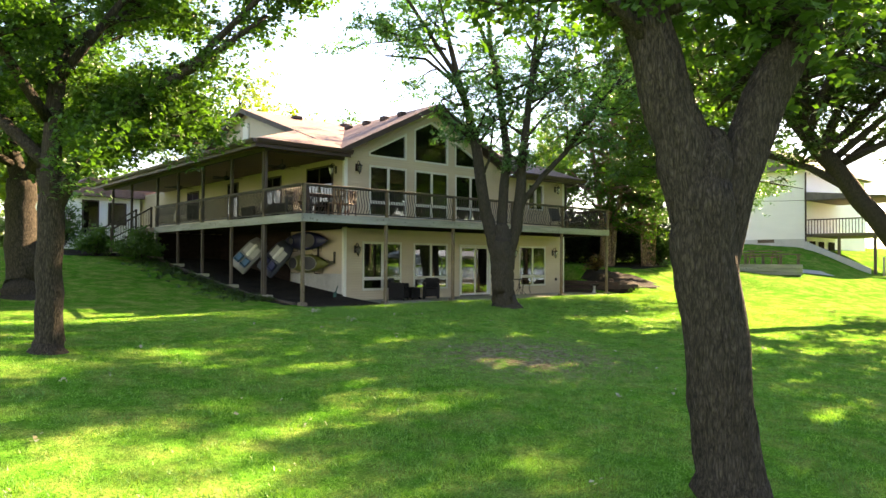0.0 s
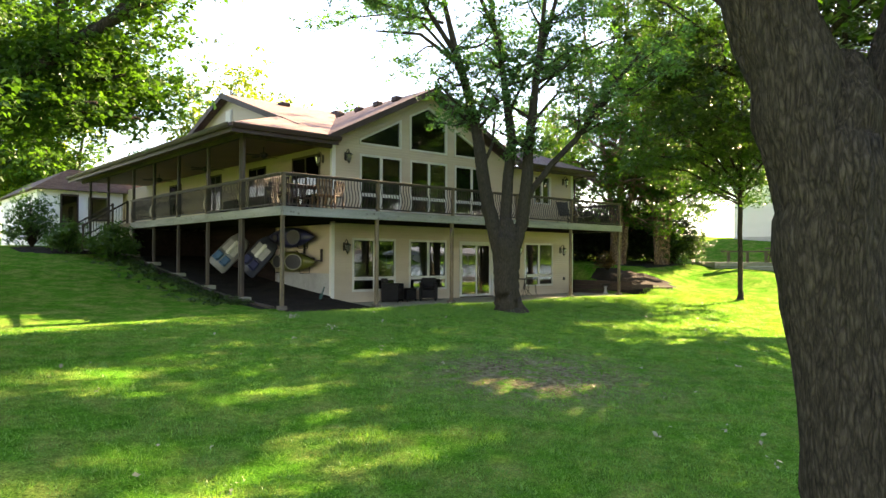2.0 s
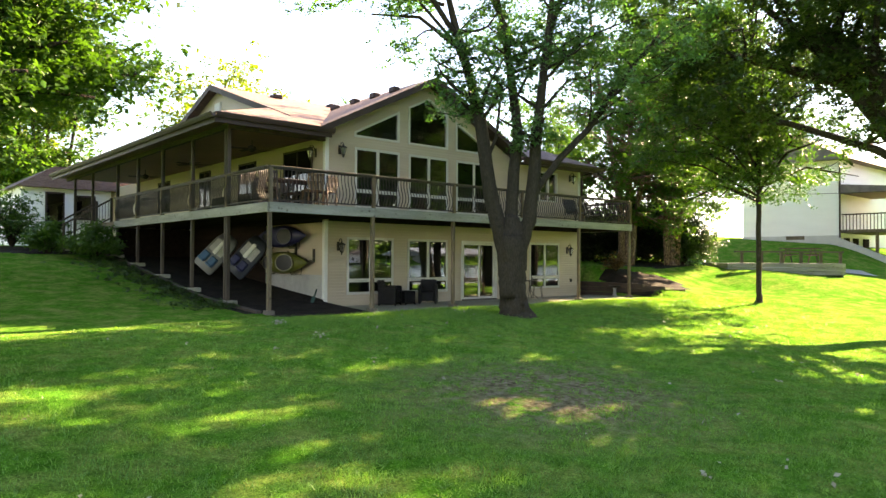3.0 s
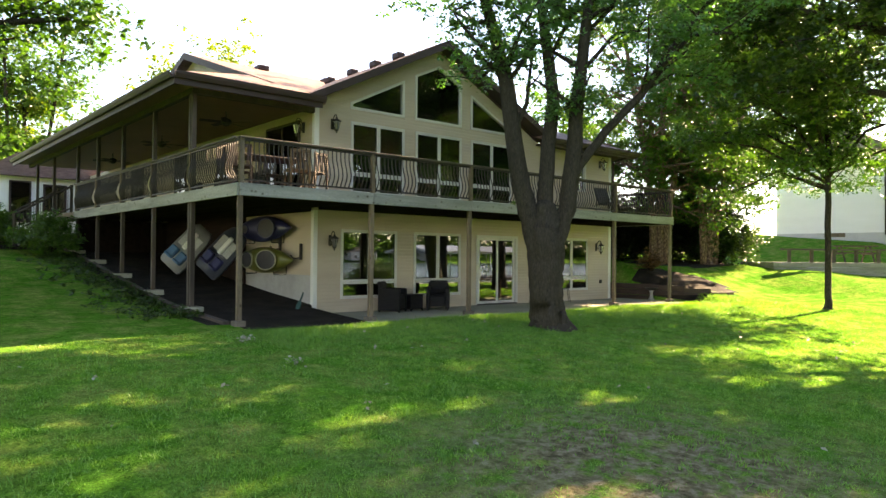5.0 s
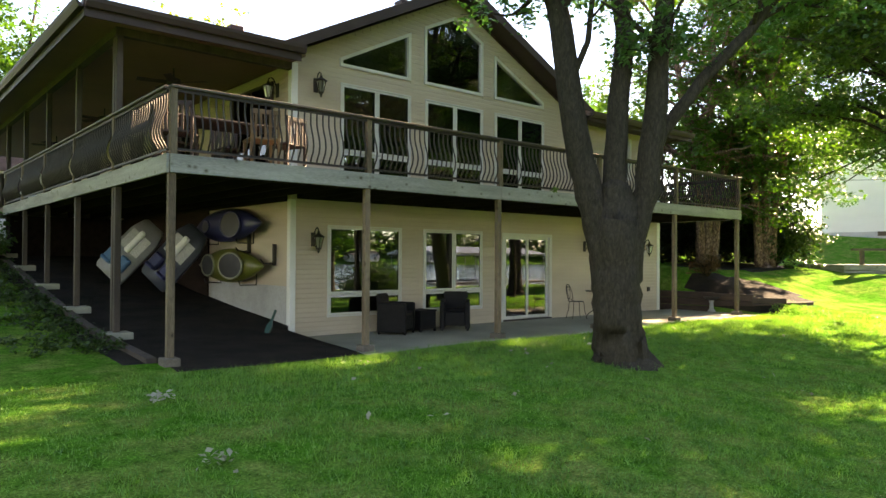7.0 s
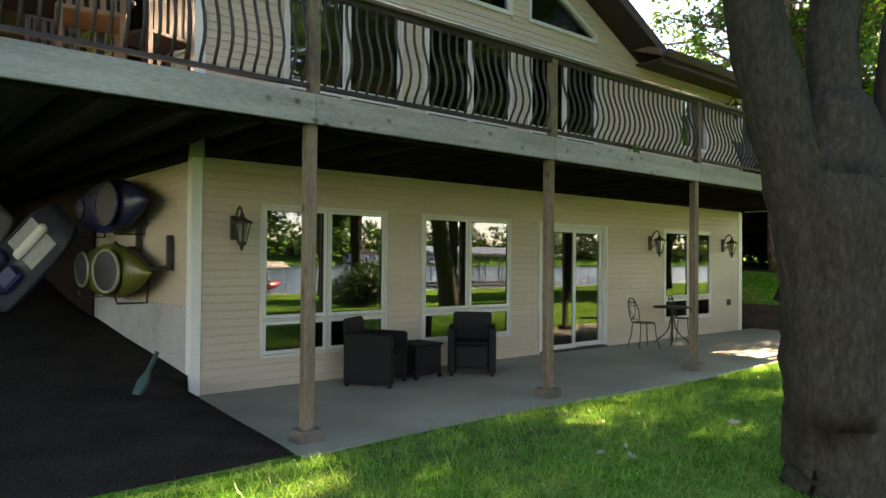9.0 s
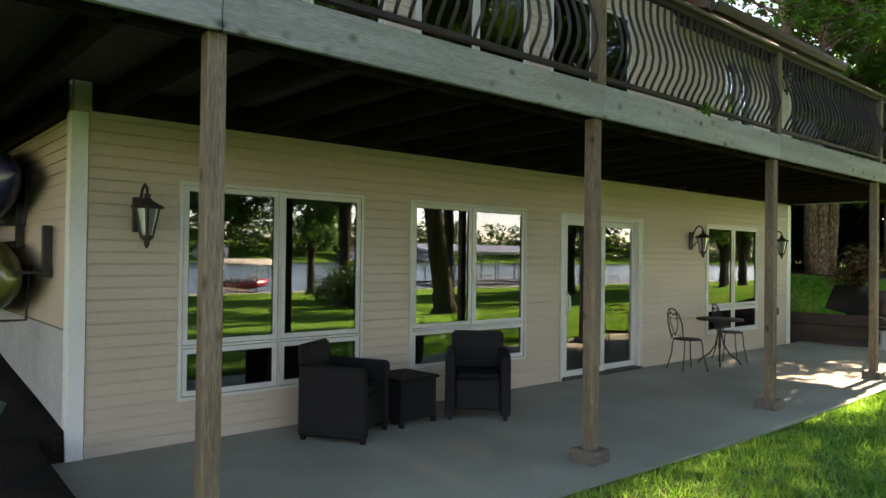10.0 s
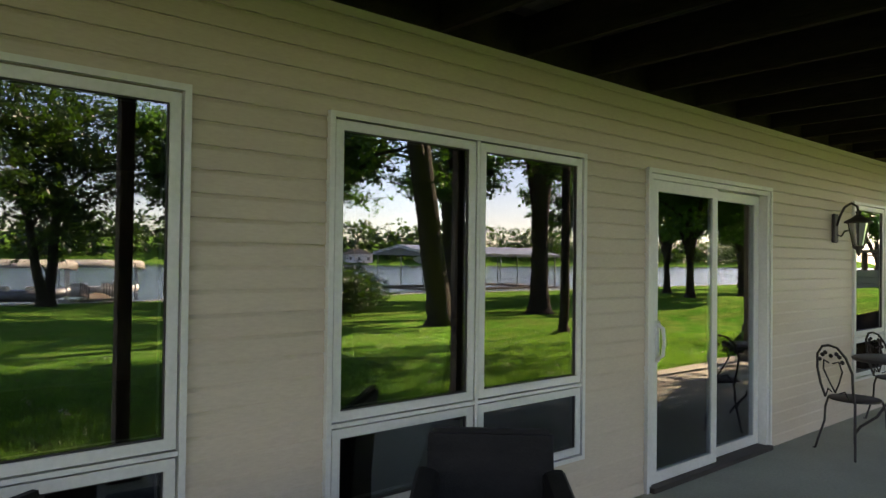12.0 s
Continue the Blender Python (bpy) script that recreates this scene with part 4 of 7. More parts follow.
def tree(name, label, base, limbs, seed, leaves=15000, size=0.14, spread=0.35, bark=None, leaf=None, twigs=7, reach=2.2, low=0.35, sides=14, category="tree", droop=0.0, group="", clumps=0, scale=1.0):
    """limbs: lists of (x, y, z, radius) from the base, in metres from the foot; the first is the trunk."""
    rnd = np.random.default_rng(seed)
    t = thing(name, label, category, base, 0, group)
    bm, anchors = bmesh.new(), []
    for n, limb in enumerate(limbs):
        pts, radii = [Vector(p[:3]) * scale for p in limb], [p[3] * scale for p in limb]
        fine, fr = [], []
        for i in range(len(pts) - 1):
            m = 4 if n == 0 else 3
            for k in range(m):
                f = k / m
                fine.append(pts[i].lerp(pts[i + 1], f) + Vector(rnd.normal(0, 0.06, 3)) * radii[i] * (0 if (i == 0 and k == 0) else 1))
                fr.append(radii[i] * (1 - f) + radii[i + 1] * f)
        fine.append(pts[-1]), fr.append(radii[-1])
        if n == 0:
            fine[1:1] = [pts[0].lerp(pts[1], 0.12), pts[0].lerp(pts[1], 0.19)]
            fr[1:1] = [radii[0] * 1.08, radii[0] * 0.99]
            fr[0] *= 1.28
            fine.insert(0, pts[0] + Vector((0, 0, -0.2))), fr.insert(0, radii[0] * 1.7)
        tube(bm, fine, fr, sides, True, 0.09 if sides > 16 else 0.07, random.Random(seed * 31 + n))
        total = sum((b - a).length for a, b in zip(fine, fine[1:]))
        count = max(2, int(total / 8 * twigs)) if n else 0
        for _ in range(count):
            f = rnd.uniform(low if n < 5 else low * 0.45, 1.0)
            i = min(int(f * (len(fine) - 1)), len(fine) - 2)
            p = fine[i].lerp(fine[i + 1], rnd.uniform())
            d = (fine[i + 1] - fine[i]).normalized()
            a = rnd.uniform(0, 2 * math.pi)
            out = (d * 0.35 + Vector((math.cos(a), math.sin(a), rnd.uniform(-0.25, 0.5) - droop))).normalized()
            r = min(fr[i] * 0.5, 0.07)
            bp, br = wander(p, out, reach * rnd.uniform(0.6, 1.3), r, r * 0.25, rnd, 6, 0.3, 0.03 - droop * 0.25)
            tube(bm, bp, br, 6, True)
            anchors += [v[:] for v in bp[2:]]
            for _ in range(3):
                j = int(rnd.integers(1, len(bp)))
                a = rnd.uniform(0, 2 * math.pi)
                o2 = Vector((math.cos(a), math.sin(a), rnd.uniform(-0.4, 0.5) - droop)).normalized()
                sp, sr = wander(bp[j], o2, reach * 0.5 * rnd.uniform(0.6, 1.3), r * 0.4, r * 0.12, rnd, 4, 0.35, -droop * 0.2)
                tube(bm, sp, sr, 4, True)
                anchors += [v[:] for v in sp[1:]] * 2
        if n:
            anchors += [p[:] for p in fine[-3:]]
    if clumps:
        anchors = [anchors[i] for i in rnd.integers(0, len(anchors), clumps)]
    part("trunk", bm, bark or BARK, t, "rough barked trunk and limbs", True)
    part("crown", leaf_cloud(anchors, leaves, spread, size, rnd, "crown", leaf or LEAF), None, t, "leafy green crown")
    return t


R, L = Vector((0.765, -0.645, 0)), Vector((0.645, 0.765, 0))      # across and along the camera's way


def limb(*rows):
    """Rows of (across, along, up, radius) turned into the world."""
    return [(*(R * a + L * b + Vector((0, 0, c))), r) for a, b, c, r in rows]


tree("maple_tree", "big forked maple with dark furrowed bark on the lawn", (4.53, 0.96, zg(4.53, 0.96)), [
    limb((0.05, 0, 0, 0.36), (0, 0, 0.35, 0.31), (-0.1, 0, 1.3, 0.29), (-0.25, 0, 2.5, 0.3), (-0.28, 0, 3.1, 0.28), (-0.17, 0, 3.45, 0.2), (-0.12, 0, 3.7, 0.08)),
    limb((-0.2, 0, 1.7, 0.16), (-0.32, 0, 2.7, 0.24), (-0.48, 0.05, 3.6, 0.26), (-0.68, 0.1, 4.4, 0.24), (-0.8, 0.2, 5.0, 0.22), (-1.4, 0.6, 7.0, 0.15), (-2.2, 1.4, 9.5, 0.07)),
    limb((-0.2, 0, 1.9, 0.16), (0.03, 0, 3.1, 0.2), (0.36, 0.05, 4.0, 0.21), (0.8, 0.1, 4.85, 0.2), (1.6, 0.2, 6.5, 0.13), (3.0, -0.2, 8.6, 0.06)),
    limb((-0.85, 0.2, 5.2, 0.14), (-2.2, 0.9, 7.2, 0.1), (-4.0, 1.5, 8.9, 0.05)),
    limb((0.6, 0.1, 4.8, 0.12), (1.5, 1.6, 6.8, 0.09), (2.4, 3.4, 8.2, 0.04)),
    limb((0.9, 0, 5.2, 0.12), (1.4, -1.6, 7.0, 0.08), (2.2, -3.4, 8.2, 0.04)),
    limb((-1.0, 0.3, 5.9, 0.12), (-0.9, 2.0, 7.5, 0.08), (-0.4, 3.6, 8.8, 0.04)),
    limb((0.8, 0.1, 5.0, 0.1), (2.2, 1.4, 5.9, 0.07), (4.2, 2.6, 6.2, 0.03)),
    limb((1.2, 0.1, 5.8, 0.1), (3.2, 2.8, 7.0, 0.06), (5.2, 5.0, 7.6, 0.03)),
], 11, 40000, 0.09, 0.26, reach=2.0, low=0.5, sides=40, leaf=LEAF_SHADE, scale=0.935)

tree("maple_tree", "multi-stemmed maple standing before the deck", (14.74, 13.64, zg(14.74, 13.64)), [
    limb((0.1, 0, 0, 0.44), (0.04, 0, 0.3, 0.38), (0.0, 0, 0.8, 0.36), (-0.02, 0, 1.3, 0.37), (-0.04, 0, 1.9, 0.4), (-0.02, 0, 2.3, 0.36), (0.0, 0, 2.7, 0.2)),
    limb((-0.12, 0, 1.5, 0.2), (-0.3, 0, 2.1, 0.22), (-0.48, 0, 2.8, 0.2), (-0.66, 0, 3.55, 0.18), (-0.86, 0, 5.1, 0.165), (-1.1, 0.09, 6.2, 0.13), (-1.75, 0.18, 8.6, 0.08), (-2.2, 0.27, 10.6, 0.036)),
    limb((-0.08, 0, 1.6, 0.2), (-0.05, 0.04, 2.6, 0.18), (0.02, 0.09, 3.4, 0.165), (0.16, 0.15, 5.1, 0.14), (-0.1, 0.3, 7.2, 0.1), (-0.4, 0.36, 8.8, 0.07), (-0.6, 0.45, 11.0, 0.027)),
    limb((0.08, 0, 1.5, 0.2), (0.32, 0, 2.2, 0.2), (0.48, 0, 2.8, 0.19), (0.55, -0.03, 3.55, 0.175), (0.66, -0.09, 5.1, 0.14), (0.9, -0.18, 7.4, 0.09), (1.2, -0.27, 10.4, 0.027)),
    limb((0.5, 0, 3.1, 0.1), (0.72, 0, 3.55, 0.1), (1.28, 0, 4.3, 0.09), (2.05, 0, 5.1, 0.08), (2.7, 0, 6.1, 0.07), (4.2, 0.18, 8.0, 0.036)),
    limb((-0.74, 0, 4.2, 0.054), (-0.45, 0, 4.9, 0.045), (-0.3, 0, 6.4, 0.027)),
    limb((-1.3, 0.09, 7.2, 0.063), (-2.6, 0.63, 8.4, 0.045), (-4.0, 0.99, 8.6, 0.0225)),
    limb((2.2, 0, 5.4, 0.05), (3.0, -0.4, 6.3, 0.04), (3.8, -0.6, 6.3, 0.02)),
    limb((0.0, 0.3, 7.6, 0.08), (-1.2, 0.8, 10.6, 0.05), (-2.6, 1.2, 12.8, 0.02)),
    limb((0.8, -0.2, 7.0, 0.08), (1.8, 0.6, 10.4, 0.05), (2.8, 1.2, 12.6, 0.02)),
    limb((-1.5, 0.15, 7.6, 0.08), (-3.2, -0.6, 10.0, 0.05), (-4.4, -1.2, 11.6, 0.02)),
    limb((0.75, -0.1, 5.6, 0.05), (1.6, 0.5, 6.6, 0.035), (2.6, 1.0, 6.9, 0.015)),
    limb((0.8, -0.1, 6.4, 0.05), (1.9, -0.5, 7.5, 0.035), (3.0, -0.8, 7.9, 0.015)),
    limb((2.1, 0, 5.2, 0.045), (2.9, 0.5, 5.7, 0.03), (3.9, 0.8, 5.7, 0.012)),
    limb((-1.5, 0.1, 7.4, 0.05), (-2.8, -0.4, 8.7, 0.035), (-4.6, -0.6, 9.1, 0.015)),
    limb((-1.9, 0.2, 8.6, 0.05), (-3.2, 0.5, 9.0, 0.03), (-4.8, 0.7, 8.9, 0.012)),
    limb((0.1, 0.2, 6.0, 0.045), (0.9, 0.9, 7.6, 0.03), (1.4, 1.3, 8.6, 0.012)),
], 12, 52000, 0.08, 0.2, reach=1.5, low=0.6, twigs=11, sides=36, scale=0.98, leaf=LEAF_COOL, bark=SMOOTH_BARK)

tree("maple_tree", "maple with low spreading limbs at the side of the lawn", (1.05, 10.75, zg(1.05, 10.75)), [
    limb((0, 0, 0, 0.24), (0.02, 0, 0.4, 0.21), (0, 0, 1.5, 0.2), (0.05, 0, 2.6, 0.2), (0.0, 0, 3.0, 0.2)),
    limb((0, 0, 2.7, 0.17), (0.02, 0, 3.6, 0.15), (0.1, 0.1, 5.0, 0.12), (-0.3, 0.3, 7.4, 0.06)),
    limb((0.1, 0, 2.4, 0.14), (0.5, 0, 3.2, 0.12), (0.95, 0, 3.8, 0.1), (2.4, 0, 4.75, 0.075), (3.5, 0.1, 5.6, 0.03)),
    limb((0.0, 0, 3.0, 0.12), (-1.0, 0, 4.0, 0.09), (-2.8, 0.2, 5.0, 0.04)),
    limb((0.4, 0.0, 3.2, 0.07), (1.1, 0.3, 3.8, 0.05), (2.2, 0.6, 4.1, 0.02)),
    limb((0.0, 0.1, 3.6, 0.09), (0.0, 1.6, 4.6, 0.06), (0.3, 3.2, 5.2, 0.03)),
    limb((0.0, -0.1, 3.8, 0.09), (-0.2, -1.6, 5.0, 0.06), (0.1, -3.0, 5.8, 0.03)),
    limb((0.05, 0, 4.4, 0.08), (1.0, 0.2, 5.8, 0.06), (2.2, 0.3, 6.8, 0.03)),
    limb((0.9, 0, 3.8, 0.07), (1.7, 0.8, 4.9, 0.05), (2.6, 1.4, 5.5, 0.02)),
    limb((2.2, 0, 4.65, 0.06), (3.4, 0.2, 6.0, 0.05), (4.6, 0.4, 6.6, 0.02)),
    limb((0.1, 0.1, 5.0, 0.07), (1.6, 1.0, 6.4, 0.05), (3.4, 1.6, 7.2, 0.02)),
    limb((0.25, 0, 2.7, 0.06), (1.2, -0.2, 3.5, 0.04), (2.2, -0.3, 3.5, 0.02)),
    limb((0.2, 0.1, 2.9, 0.06), (0.9, 1.2, 3.7, 0.04), (1.7, 2.2, 3.8, 0.02)),
], 13, 76000, 0.075, 0.22, reach=1.3, low=0.35, twigs=10, leaf=LEAF_SHADE)

tree("maple_tree", "old maple up the slope of the side yard", (2.6, 21.3, zg(2.6, 21.3)), [
    limb((0, 0, 0, 0.55), (0, 0, 0.5, 0.46), (-0.1, 0, 2.4, 0.42), (-0.1, 0, 3.4, 0.4)),
    limb((-0.1, 0, 3.2, 0.25), (-0.8, 0.2, 5.0, 0.2), (-1.6, 0.4, 8.4, 0.1)),
    limb((0, 0, 3.2, 0.24), (0.7, 0, 4.8, 0.2), (2.2, 0.1, 7.6, 0.1), (3.6, 0, 9.5, 0.05)),
    limb((0.5, 0, 4.4, 0.14), (2.2, 0.2, 5.3, 0.1), (4.8, 0.4, 5.6, 0.04)),
    limb((0.2, 0, 4.0, 0.12), (0.5, -2.0, 5.4, 0.08), (1.2, -4.2, 5.6, 0.04)),
    limb((-0.5, 0.1, 4.4, 0.12), (-2.0, -1.0, 5.6, 0.08), (-4.0, -1.6, 6.0, 0.04)),
    limb((0.2, 0.0, 3.6, 0.12), (1.6, -1.2, 4.6, 0.08), (3.2, -2.2, 4.8, 0.04)),
    limb((-0.3, 0.0, 3.8, 0.12), (-1.4, -2.4, 5.0, 0.08), (-2.0, -4.6, 5.2, 0.04)),
], 14, 52000, 0.11, 0.34, reach=2.4, low=0.35, twigs=9, leaf=LEAF_SHADE)
tree("maple_tree", "old maple up the slope of the side yard", (2.6, 29.5, zg(2.6, 29.5)), [
    limb((0, 0, 0, 0.42), (0, 0, 0.5, 0.35), (0, 0, 3.4, 0.3)),
    limb((0, 0, 3.2, 0.22), (-1.0, 0.2, 5.5, 0.15), (-2.0, 0.4, 9, 0.07)),
    limb((0, 0, 3.2, 0.22), (1.0, 0.2, 5.5, 0.15), (2.4, 0.4, 9, 0.07)),
    limb((0, 0, 3.6, 0.14), (0.4, -2.0, 5.0, 0.1), (0.9, -4.0, 5.6, 0.05)),
], 15, 9000, 0.16, 0.6, reach=2.8, low=0.25)

tree("leaning_tree", "dark tree leaning out over the sunny lawn", (29.0, 4.8, zg(29.0, 4.8)), [
    limb((0, 0, 0, 0.473), (-0.556, 0, 0.973, 0.389), (-2.78, 0, 3.75, 0.334), (-5, 0, 6.39, 0.306)),
    limb((-4.73, 0, 6.12, 0.278), (-6.39, 0.417, 8.34, 0.208), (-7.51, 0.834, 11.4, 0.0973)),
    limb((-3.61, 0, 4.73, 0.167), (-5.14, 0.139, 5.56, 0.125), (-7.78, 0.278, 6.39, 0.0834), (-10.3, 0.417, 6.53, 0.0417)),
    limb((-4.73, 0, 6.12, 0.195), (-3.61, 0.556, 8.34, 0.139), (-1.39, 1.11, 11.1, 0.0695)),
    limb((-5.84, 0.139, 7.51, 0.167), (-8.9, 1.67, 8.9, 0.111), (-12, 2.5, 9.17, 0.0556)),
    limb((-5.28, 0, 6.67, 0.167), (-5.84, -2.78, 8.62, 0.111), (-6.67, -5.84, 9.73, 0.0556)),
    limb((-4.17, 0, 5.56, 0.139), (-2.22, 0.417, 6.95, 0.0973), (0.834, 0.695, 7.23, 0.0417)),
    limb((-5.6, 0.1, 7.2, 0.12), (-5.2, 2.4, 8.6, 0.08), (-4.4, 4.4, 8.8, 0.03)),
    limb((-5.4, -0.1, 6.9, 0.12), (-6.2, -1.6, 8.8, 0.08), (-6.9, -3.0, 10.4, 0.03)),
    limb((-6.0, 0.2, 7.8, 0.12), (-6.6, -0.4, 9.6, 0.08), (-7.2, -1.2, 11.2, 0.03)),
    # limbs from here on are out of view, added to shade the lawn
    limb((-6.4, 0.4, 8.3, 0.14), (-6.2, -0.6, 11.5, 0.09), (-5.8, -1.0, 15.0, 0.03)),
    limb((-6.6, 0.5, 8.6, 0.14), (-8.0, -0.5, 11.5, 0.09), (-9.5, -1.2, 14.2, 0.03)),
    limb((-6.0, 0.4, 8.0, 0.14), (-4.2, 1.2, 12.0, 0.09), (-3.0, 2.0, 15.5, 0.03)),
    limb((-6.4, 0.5, 8.4, 0.12), (-9.4, 0.6, 11.0, 0.08), (-11.8, 0.8, 13.0, 0.03)),
    limb((-4.4, 0, 5.8, 0.14), (-1.6, -1.6, 8.6, 0.09), (1.6, -2.6, 10.4, 0.04)),
    limb((-4.6, 0, 6.1, 0.14), (-2.0, -2.4, 9.6, 0.09), (0.6, -4.4, 12.6, 0.04)),
    limb((-3.6, 0.5, 8.4, 0.14), (0.2, -0.6, 11.6, 0.09), (3.2, -1.2, 14.4, 0.03)),
    limb((-4.2, 0, 5.6, 0.13), (-0.6, -3.0, 7.8, 0.09), (2.4, -5.6, 8.8, 0.03)),
    limb((-5.2, -0.4, 7.4, 0.13), (-3.2, -3.8, 10.6, 0.08), (-1.4, -6.4, 12.8, 0.03)),
    limb((-1.4, 0.2, 10.2, 0.1), (1.4, -1.8, 12.4, 0.07), (4.2, -3.6, 13.6, 0.03)),
], 16, 140000, 0.118, 0.27, reach=2.8, low=0.3, twigs=12, leaf=LEAF_DARK, clumps=1180)

tree("slender_tree", "slim straight tree with a high crown on the open lawn", (26.15, 12.27, zg(26.15, 12.27)), [
    [(0, 0, 0, 0.12), (0.02, 0, 0.3, 0.095), (0, 0.02, 2.6, 0.09), (0.03, 0, 5.0, 0.08)],
    [(0.03, 0, 4.8, 0.08), (0.3, 0.3, 7.4, 0.06), (0.2, 0.5, 11.0, 0.02)],
    [(0.0, 0, 4.2, 0.05), (-1.2, 0.6, 5.6, 0.04), (-3.2, 1.4, 6.6, 0.015)],
    [(0.0, 0, 4.6, 0.05), (1.2, -0.8, 6.0, 0.04), (3.0, -1.6, 6.8, 0.015)],
    [(0.0, 0, 4.0, 0.05), (-0.5, -1.2, 5.2, 0.04), (-1.2, -3.4, 5.6, 0.015)],
    [(0.1, 0.1, 6.0, 0.05), (-1.4, -0.8, 7.6, 0.04), (-3.4, -1.6, 8.4, 0.015)],
    [(0.1, 0.1, 6.2, 0.05), (1.2, 1.4, 7.6, 0.04), (2.4, 3.2, 8.2, 0.015)],
    [(0.2, 0.2, 7.2, 0.05), (-1.0, 1.6, 8.8, 0.03), (-2.0, 3.0, 9.6, 0.015)],
    [(0.2, 0.4, 8.6, 0.04), (0.4, 2.4, 10.4, 0.03), (0.6, 4.4, 11.0, 0.012)],
    [(0.1, 0.3, 6.6, 0.04), (-0.2, 2.2, 8.0, 0.03), (0.0, 4.2, 8.4, 0.012)],
    # four limbs that raise the crown above view, added to shade the lawn
    [(0.2, 0.4, 9.5, 0.04), (0.4, 0.3, 12.0, 0.03), (0.3, 0.5, 15.0, 0.012)],
    [(0.2, 0.4, 9.0, 0.04), (-1.4, -0.8, 11.4, 0.03), (-2.6, -2.4, 12.6, 0.012)],
    [(0.2, 0.4, 9.6, 0.04), (1.4, -0.6, 12.0, 0.03), (2.6, -1.8, 13.6, 0.012)],
    [(0.3, 0.4, 10.6, 0.04), (-1.0, 0.6, 13.0, 0.03), (-2.4, 0.4, 14.4, 0.012)],
    [(0.0, 0, 3.9, 0.05), (1.3, 1.2, 4.8, 0.04), (2.8, 2.6, 4.7, 0.015)],
    [(0.0, 0, 3.8, 0.05), (-1.4, 1.4, 4.9, 0.04), (-2.9, 2.8, 5.2, 0.015)],
    [(0.0, 0, 4.3, 0.05), (0.2, 2.0, 5.6, 0.04), (-0.2, 4.0, 5.9, 0.015)],
    [(0.0, 0, 4.1, 0.05), (1.6, -1.0, 4.9, 0.04), (3.2, -2.2, 4.6, 0.015)],
    [(0.0, 0, 4.6, 0.05), (-1.9, -0.2, 5.9, 0.04), (-3.9, -0.6, 6.2, 0.015)],
    [(0.1, 0.1, 5.4, 0.05), (1.9, 0.6, 6.6, 0.04), (3.9, 1.2, 6.7, 0.015)],
    # from here on, limbs reaching towards +y are added for shade before the patio
    [(0.1, 0.1, 5.4, 0.05), (0.3, 2.6, 7.4, 0.04), (0.6, 4.6, 8.2, 0.015)],
    [(0.2, 0.3, 7.0, 0.05), (-0.6, 2.8, 9.0, 0.04), (-0.8, 4.8, 9.6, 0.015)],
    [(0.2, 0.2, 6.2, 0.05), (1.8, 2.8, 7.8, 0.04), (2.6, 4.6, 8.8, 0.015)],
    [(0.2, 0.4, 9.0, 0.05), (0.9, 2.8, 11.2, 0.04), (1.6, 5.0, 12.6, 0.015)],
    [(0.2, 0.4, 9.6, 0.05), (-0.9, 2.6, 11.8, 0.04), (-1.6, 4.6, 13.2, 0.015)],
    [(0.1, 0.2, 5.8, 0.05), (1.4, 2.6, 6.9, 0.04), (2.4, 4.8, 7.0, 0.015)],
    [(0.1, 0.2, 5.6, 0.05), (2.6, 1.4, 6.4, 0.04), (5.0, 2.4, 6.0, 0.015)],
    [(0.1, 0.2, 6.6, 0.05), (2.8, 0.2, 8.0, 0.04), (5.2, 0.4, 8.4, 0.015)],
    [(0.2, 0.3, 7.6, 0.05), (0.5, 2.6, 9.4, 0.04), (0.6, 4.8, 10.6, 0.015)],
    [(0.2, 0.3, 7.4, 0.05), (-0.9, 2.6, 8.8, 0.04), (-1.8, 5.0, 9.6, 0.015)],
    [(0.2, 0.3, 8.2, 0.05), (1.4, 2.8, 10.2, 0.04), (2.2, 5.0, 11.4, 0.015)],
    [(0.2, 0.4, 9.4, 0.05), (0.2, 2.6, 11.0, 0.04), (0.2, 4.9, 11.8, 0.015)],
    [(0.2, 0.4, 9.8, 0.05), (0.6, 2.8, 12.0, 0.04), (0.9, 4.8, 13.4, 0.015)],
    [(0.1, 0.1, 5.0, 0.05), (2.2, 2.2, 5.6, 0.04), (4.2, 3.6, 5.0, 0.015)],
    [(0.1, 0.2, 6.4, 0.05), (2.6, 2.6, 7.6, 0.04), (4.6, 4.6, 7.8, 0.015)],
    [(0.2, 0.3, 7.6, 0.05), (2.6, 1.8, 9.2, 0.04), (4.6, 3.4, 10.0, 0.015)],
    [(0.0, 0, 3.6, 0.04), (0.6, 1.8, 4.4, 0.03), (0.8, 3.4, 3.8, 0.012)],
    [(0.0, 0, 3.7, 0.04), (1.8, 2.0, 4.4, 0.03), (3.4, 3.6, 3.9, 0.012)],
], 17, 144000, 0.088, 0.25, reach=1.9, low=0.3, twigs=12, sides=10, clumps=1150, leaf=LEAF_SHADE)

